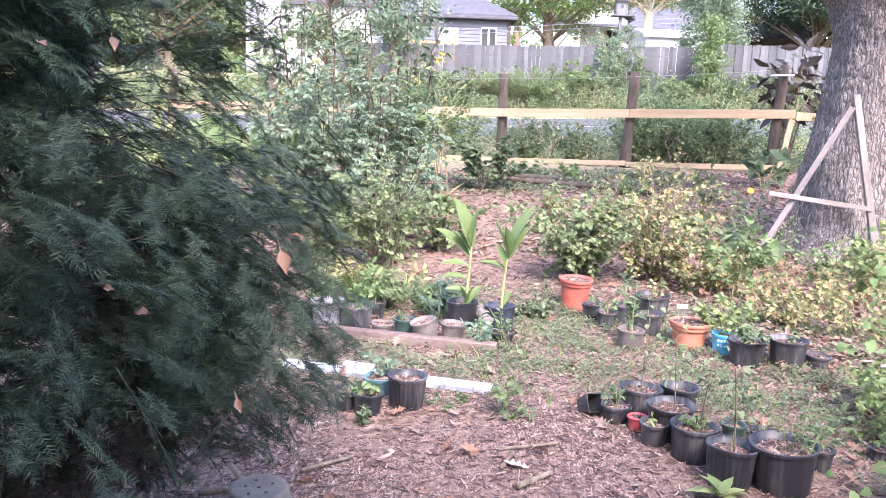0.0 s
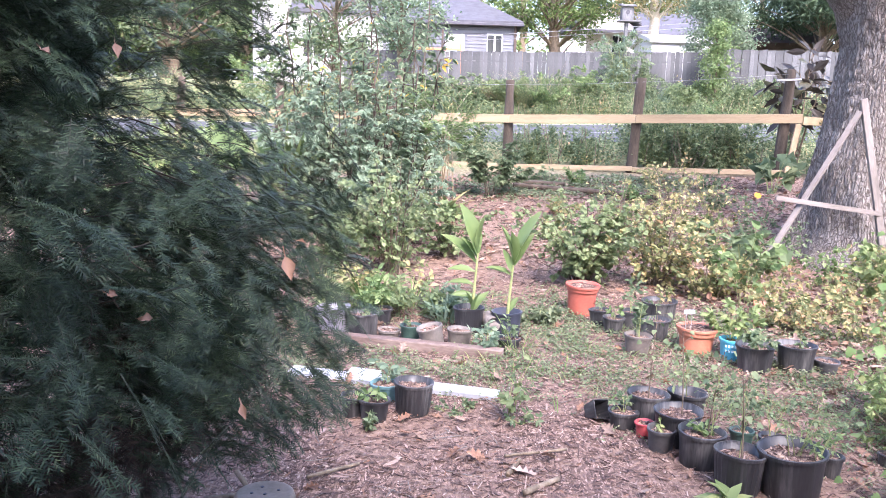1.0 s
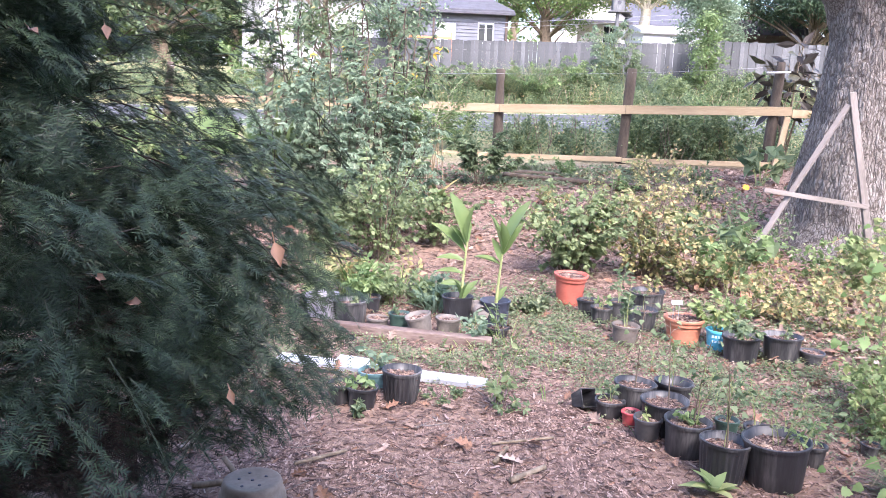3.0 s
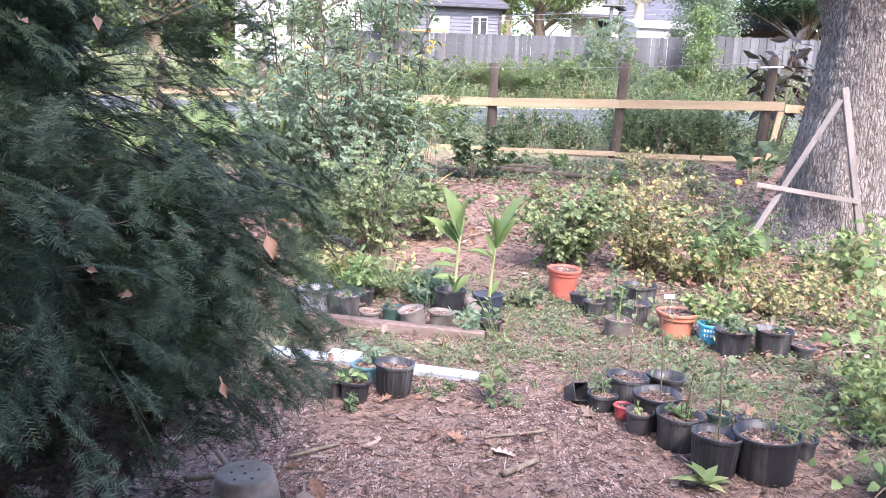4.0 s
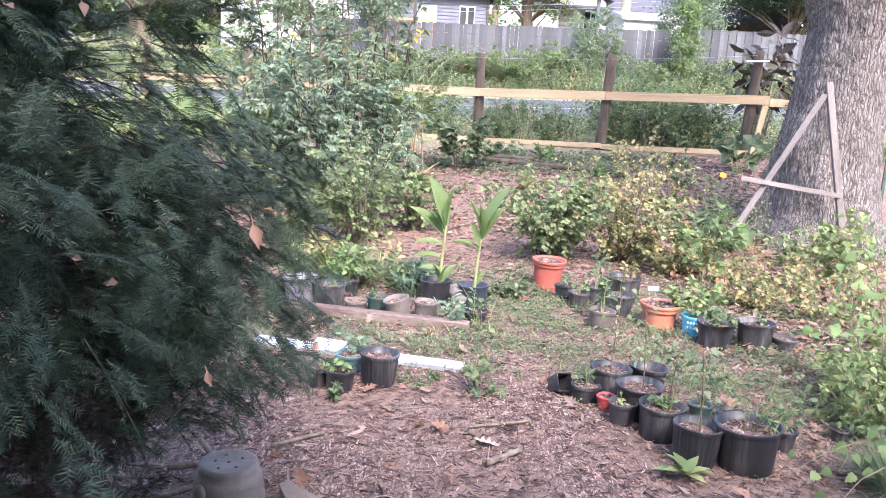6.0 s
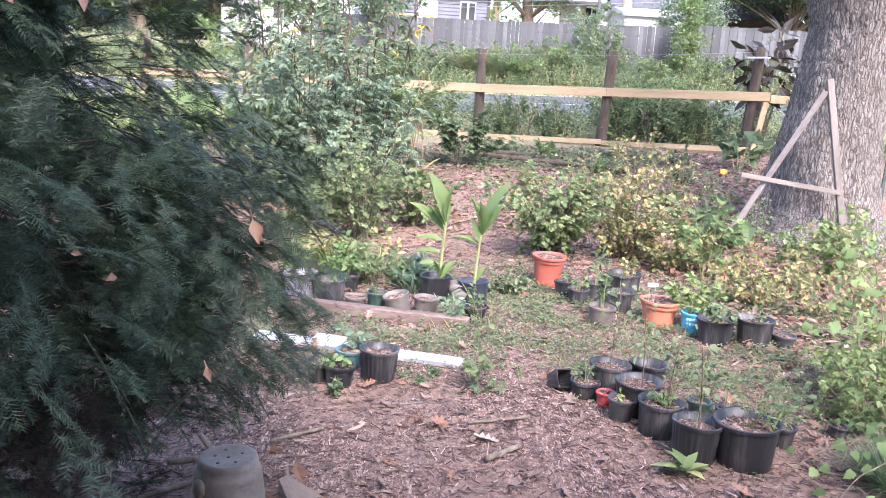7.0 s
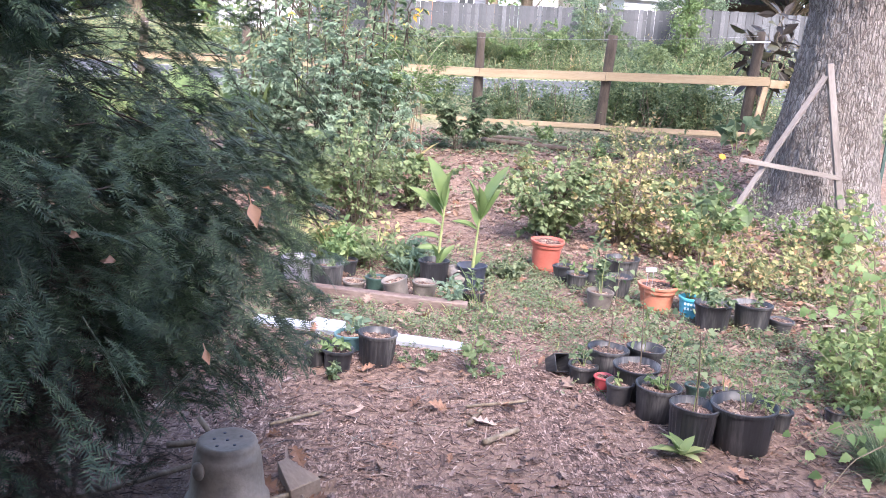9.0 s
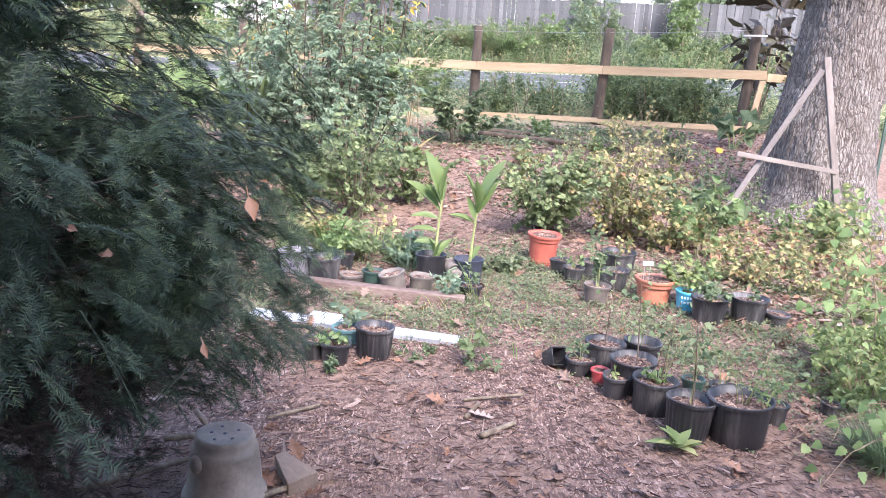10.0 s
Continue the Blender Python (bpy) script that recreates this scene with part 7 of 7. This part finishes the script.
_h = empty("grey_house", pose(0, 0, 0), "grey lap sided house with dark shingle roof and orange porch rail", "house")
wall_box("wall", _h, -2.6, 2.96, 38, 45, 2.6, 5.72, M_SIDING, 0.16)
gable_roof(_h, -2.6, 2.96, 38, 45, 5.72, 1.5, M_ROOF, 0.3, "x", 2.2)
house_window(_h, 1.99, 38, 4.85, 0.72, 0.95)
part("gutter", box_bm(6.2, 0.12, 0.13, 0.02), M_ROOF, _h, "dark metal gutter", pose(0.18, 37.64, 5.72))
part("door", box_bm(0.9, 0.08, 1.9, 0.01), M_WHITEWALL, _h, "white panel door", pose(0.15, 37.93, 4.3))
part("corner_trim", box_bm(0.12, 0.1, 3.1, 0), M_DARKWOOD, _h, "", pose(2.93, 37.94, 4.17))
part("porch_rail", box_bm(2.6, 0.08, 0.1, 0.01), M_ORANGE, _h, "orange painted porch rail", pose(-0.85, 36.9, 4.5))
for _x in (-2.1, -1.25, -0.4, 0.42):
    part("porch_post", box_bm(0.09, 0.09, 2.3 if _x == 0.42 else 1.9, 0.01), M_ORANGE if _x == 0.42 else M_DARKWOOD, _h, "", pose(_x, 36.9, 3.6 if _x == 0.42 else 4.4))
part("porch_floor", box_bm(3.4, 1.2, 0.2, 0.01), M_TIMBER, _h, "", pose(-0.9, 37.35, 3.3))
_h = empty("white_house", pose(0, 0, 0), "white painted house with pale brick end wall", "house")
wall_box("wall", _h, -10.1, -8.4, 42, 47, 2.6, 9.0, M_WHITEWALL, 0.22)
wall_box("wall", _h, -8.4, -3.6, 43, 48, 2.6, 6.6, M_WHITEWALL, 0.2)
gable_roof(_h, -8.4, -3.6, 43, 48, 6.6, 1.6, M_ROOF, 0.3)
gable_roof(_h, -10.1, -8.4, 42, 47, 9.0, 0.8, M_ROOF, 0.2, "y")
house_window(_h, -7.2, 43, 4.9, 1.1, 1.2)
house_window(_h, -4.9, 43, 4.9, 1.1, 1.2)
_h = empty("cream_house", pose(0, 0, 0), "cream gabled house with grey roof and white porch", "house")
wall_box("wall", _h, 7.9, 11.2, 51, 58, 3.0, 7.3, M_CREAM, 0.2)
gable_roof(_h, 7.9, 11.2, 51, 58, 7.3, 1.2, M_ROOF, 0.4, "y", 0.0, M_CREAM)
wall_box("wall", _h, 11.2, 17.0, 52, 58, 3.0, 6.8, M_CREAM, 0.2)
gable_roof(_h, 11.2, 17.0, 52, 58, 6.8, 1.7, M_ROOF, 0.5)
house_window(_h, 10.3, 51, 6.2, 0.8, 1.1)
for _x in (8.0, 6.4, 10.9):
    part("porch_post", box_bm(0.14, 0.14, 2.6, 0.01), M_WHITEWALL, _h, "", pose(_x, 49.6, 5.5))
part("porch_rail", box_bm(2.0, 0.06, 0.85, 0.01), M_WHITEWALL, _h, "white panelled porch rail", pose(7.05, 49.6, 5.9))
part("porch_floor", box_bm(5.2, 1.8, 0.3, 0.01), M_TIMBER, _h, "", pose(8.6, 50.1, 3.9))
part("porch_roof", box_bm(5.4, 2.0, 0.15, 0.01), M_ROOF, _h, "", pose(8.6, 50.1, 6.9, 6, 0, 0))
_s = empty("white_outbuilding", pose(0, 0, 0), "low white outbuilding behind the board fence", "outbuilding")
wall_box("wall", _s, 8.4, 13.0, 34.5, 38, 2.6, 4.85, M_WHITEWALL, 0.18)
gable_roof(_s, 8.4, 13.0, 34.5, 38, 4.85, 0.35, M_WHITEWALL, 0.15)
_s = empty("brown_shed", pose(0, 0, 0), "dark brown shed under a conifer", "shed")
wall_box("wall", _s, 12.0, 15.2, 33.6, 36.5, 2.6, 4.75, M_DARKWOOD, 0.2)
gable_roof(_s, 12.0, 15.2, 33.6, 36.5, 4.72, 0.75, M_DARKWOOD, 0.3, "x", 0.6)
_b = empty("birdhouse", pose(6.15, 29.3, 0.2), "weathered grey birdhouse on a tall post", "birdhouse")
part("post", box_bm(0.12, 0.12, 3.4, 0.02, (0, 0, 3.2)), M_GREYWOOD, _b)
part("box", box_bm(0.42, 0.34, 0.5, 0.03, (0, 0, 5.12)), M_GREYWOOD, _b)
part("roof", box_bm(0.56, 0.5, 0.06, 0.01), M_GREYWOOD, _b, "sloping grey roof board", pose(0, -0.03, 5.41, 10, 0, 0))
_bm = bmesh.new()
bmesh.ops.create_cone(_bm, cap_ends=True, segments=14, radius1=0.07, radius2=0.07, depth=0.02, matrix=Matrix.Rotation(radians(90), 4, "X"))
part("hole", _bm, M_INK, _b, "", pose(0, -0.175, 5.16))
part("floor", box_bm(0.8, 0.44, 0.05, 0.01, (0.08, 0, 4.86)), M_GREYWOOD, _b)
for _za, _zb in ((5.2, 5.95), (4.98, 5.78)):
    _tb = Tubes(4)
    _tb.add(curve_pts(np.array([0.7, 37.9, _za]), np.array([7.0, 35.0, (_za + _zb) / 2 - 0.16]), np.array([14, 33.2, _zb]), 14), np.full(14, 0.009))
    tagged(piece("overhead_cable", _tb.mesh("overhead_cable", M_WIRE)), "pale overhead cable running from the grey house", "cable", "overhead cables")

# ---- distant trees ----
tree("yard_tree", "leafy tree with spreading low limbs by houses", 5.1, 41, 7.5, 2.5, 3.2, 401, M_FARLEAF, 0.3, 80, 190, 0.2, 0.9)
tree("conifer", "feathery green conifer over the brown shed", 14.2, 31.6, 6.5, 2.75, 3.0, 402, M_CONIFER, 0.2, 170, 190, 0.3, 0.75, cone=True, slim=0.16)
tree("conifer", "feathery green conifer beyond the shed", 16.5, 35, 10, 2.0, 3.6, 403, M_CONIFER, 0.25, 90, 150, 0.34, 0.9, cone=True, slim=0.2)
tree("yard_tree", "small leafy tree behind the board fence", 9.9, 30.8, 4.6, 1.2, 1.25, 404, M_BLUEGREEN, 0.07, 85, 200, 0.13, 0.5)
tree("yard_tree", "slim leafy sapling before the board fence", 9.1, 28.2, 3.0, 1.0, 0.4, 411, M_MIDGREEN, 0.04, 22, 90, 0.13, 0.35)
tree("yard_tree", "pale trunked tree with yellowing leaves", 9.0, 36.8, 8, 3.4, 2.2, 405, M_YELLOW, 0.27, 55, 150, 0.18, 0.8, M_PALESTEM)
tree("yard_tree", "leafy tree before the white house", -4.6, 33, 6.5, 1.4, 2.2, 406, M_SHRUB, 0.16, 60, 150, 0.18, 0.7)
tree("yard_tree", "leafy tree with yellow sprays before houses", -1.9, 30.9, 5, 1.9, 1.5, 407, M_BLUEGREEN, 0.13, 40, 130, 0.16, 0.6)
tree("yard_tree", "dark leafy tree beyond the lawn", -13.5, 40, 11, 1.6, 4.5, 408, M_SHRUB, 0.35, 90, 110, 0.34, 1.0)
tree("yard_tree", "dark leafy tree beyond the lawn", -19, 36, 11, 1.2, 4.5, 409, M_SHRUB, 0.35, 70, 90, 0.4, 1.0)
for _k, (_x, _y, _h) in enumerate(((-12.5, 50, 7), (-16, 52, 8), (-20, 50, 8), (-24.5, 52, 9), (-29, 49, 8), (-34, 51, 9), (-9.5, 54, 7))):
    tree("background_tree", "dense leafy tree closing the far lawn", _x, _y, _h, 0.3, 3.2, 470 + _k, M_SHRUB if _k % 2 else M_FARLEAF, 0.25, 60, 80, 0.5, 1.1)
_r = np.random.default_rng(410)
for _k in range(24):
    tree("background_tree", "tall leafy tree behind the houses", -46 + _k * 4.0, 66 + _r.uniform(-4, 6), _r.uniform(11, 17), 2.5, 4.2, 420 + _k, M_FARLEAF if _k % 3 else M_SHRUB, 0.35, 36, 50, 0.66, 1.4)
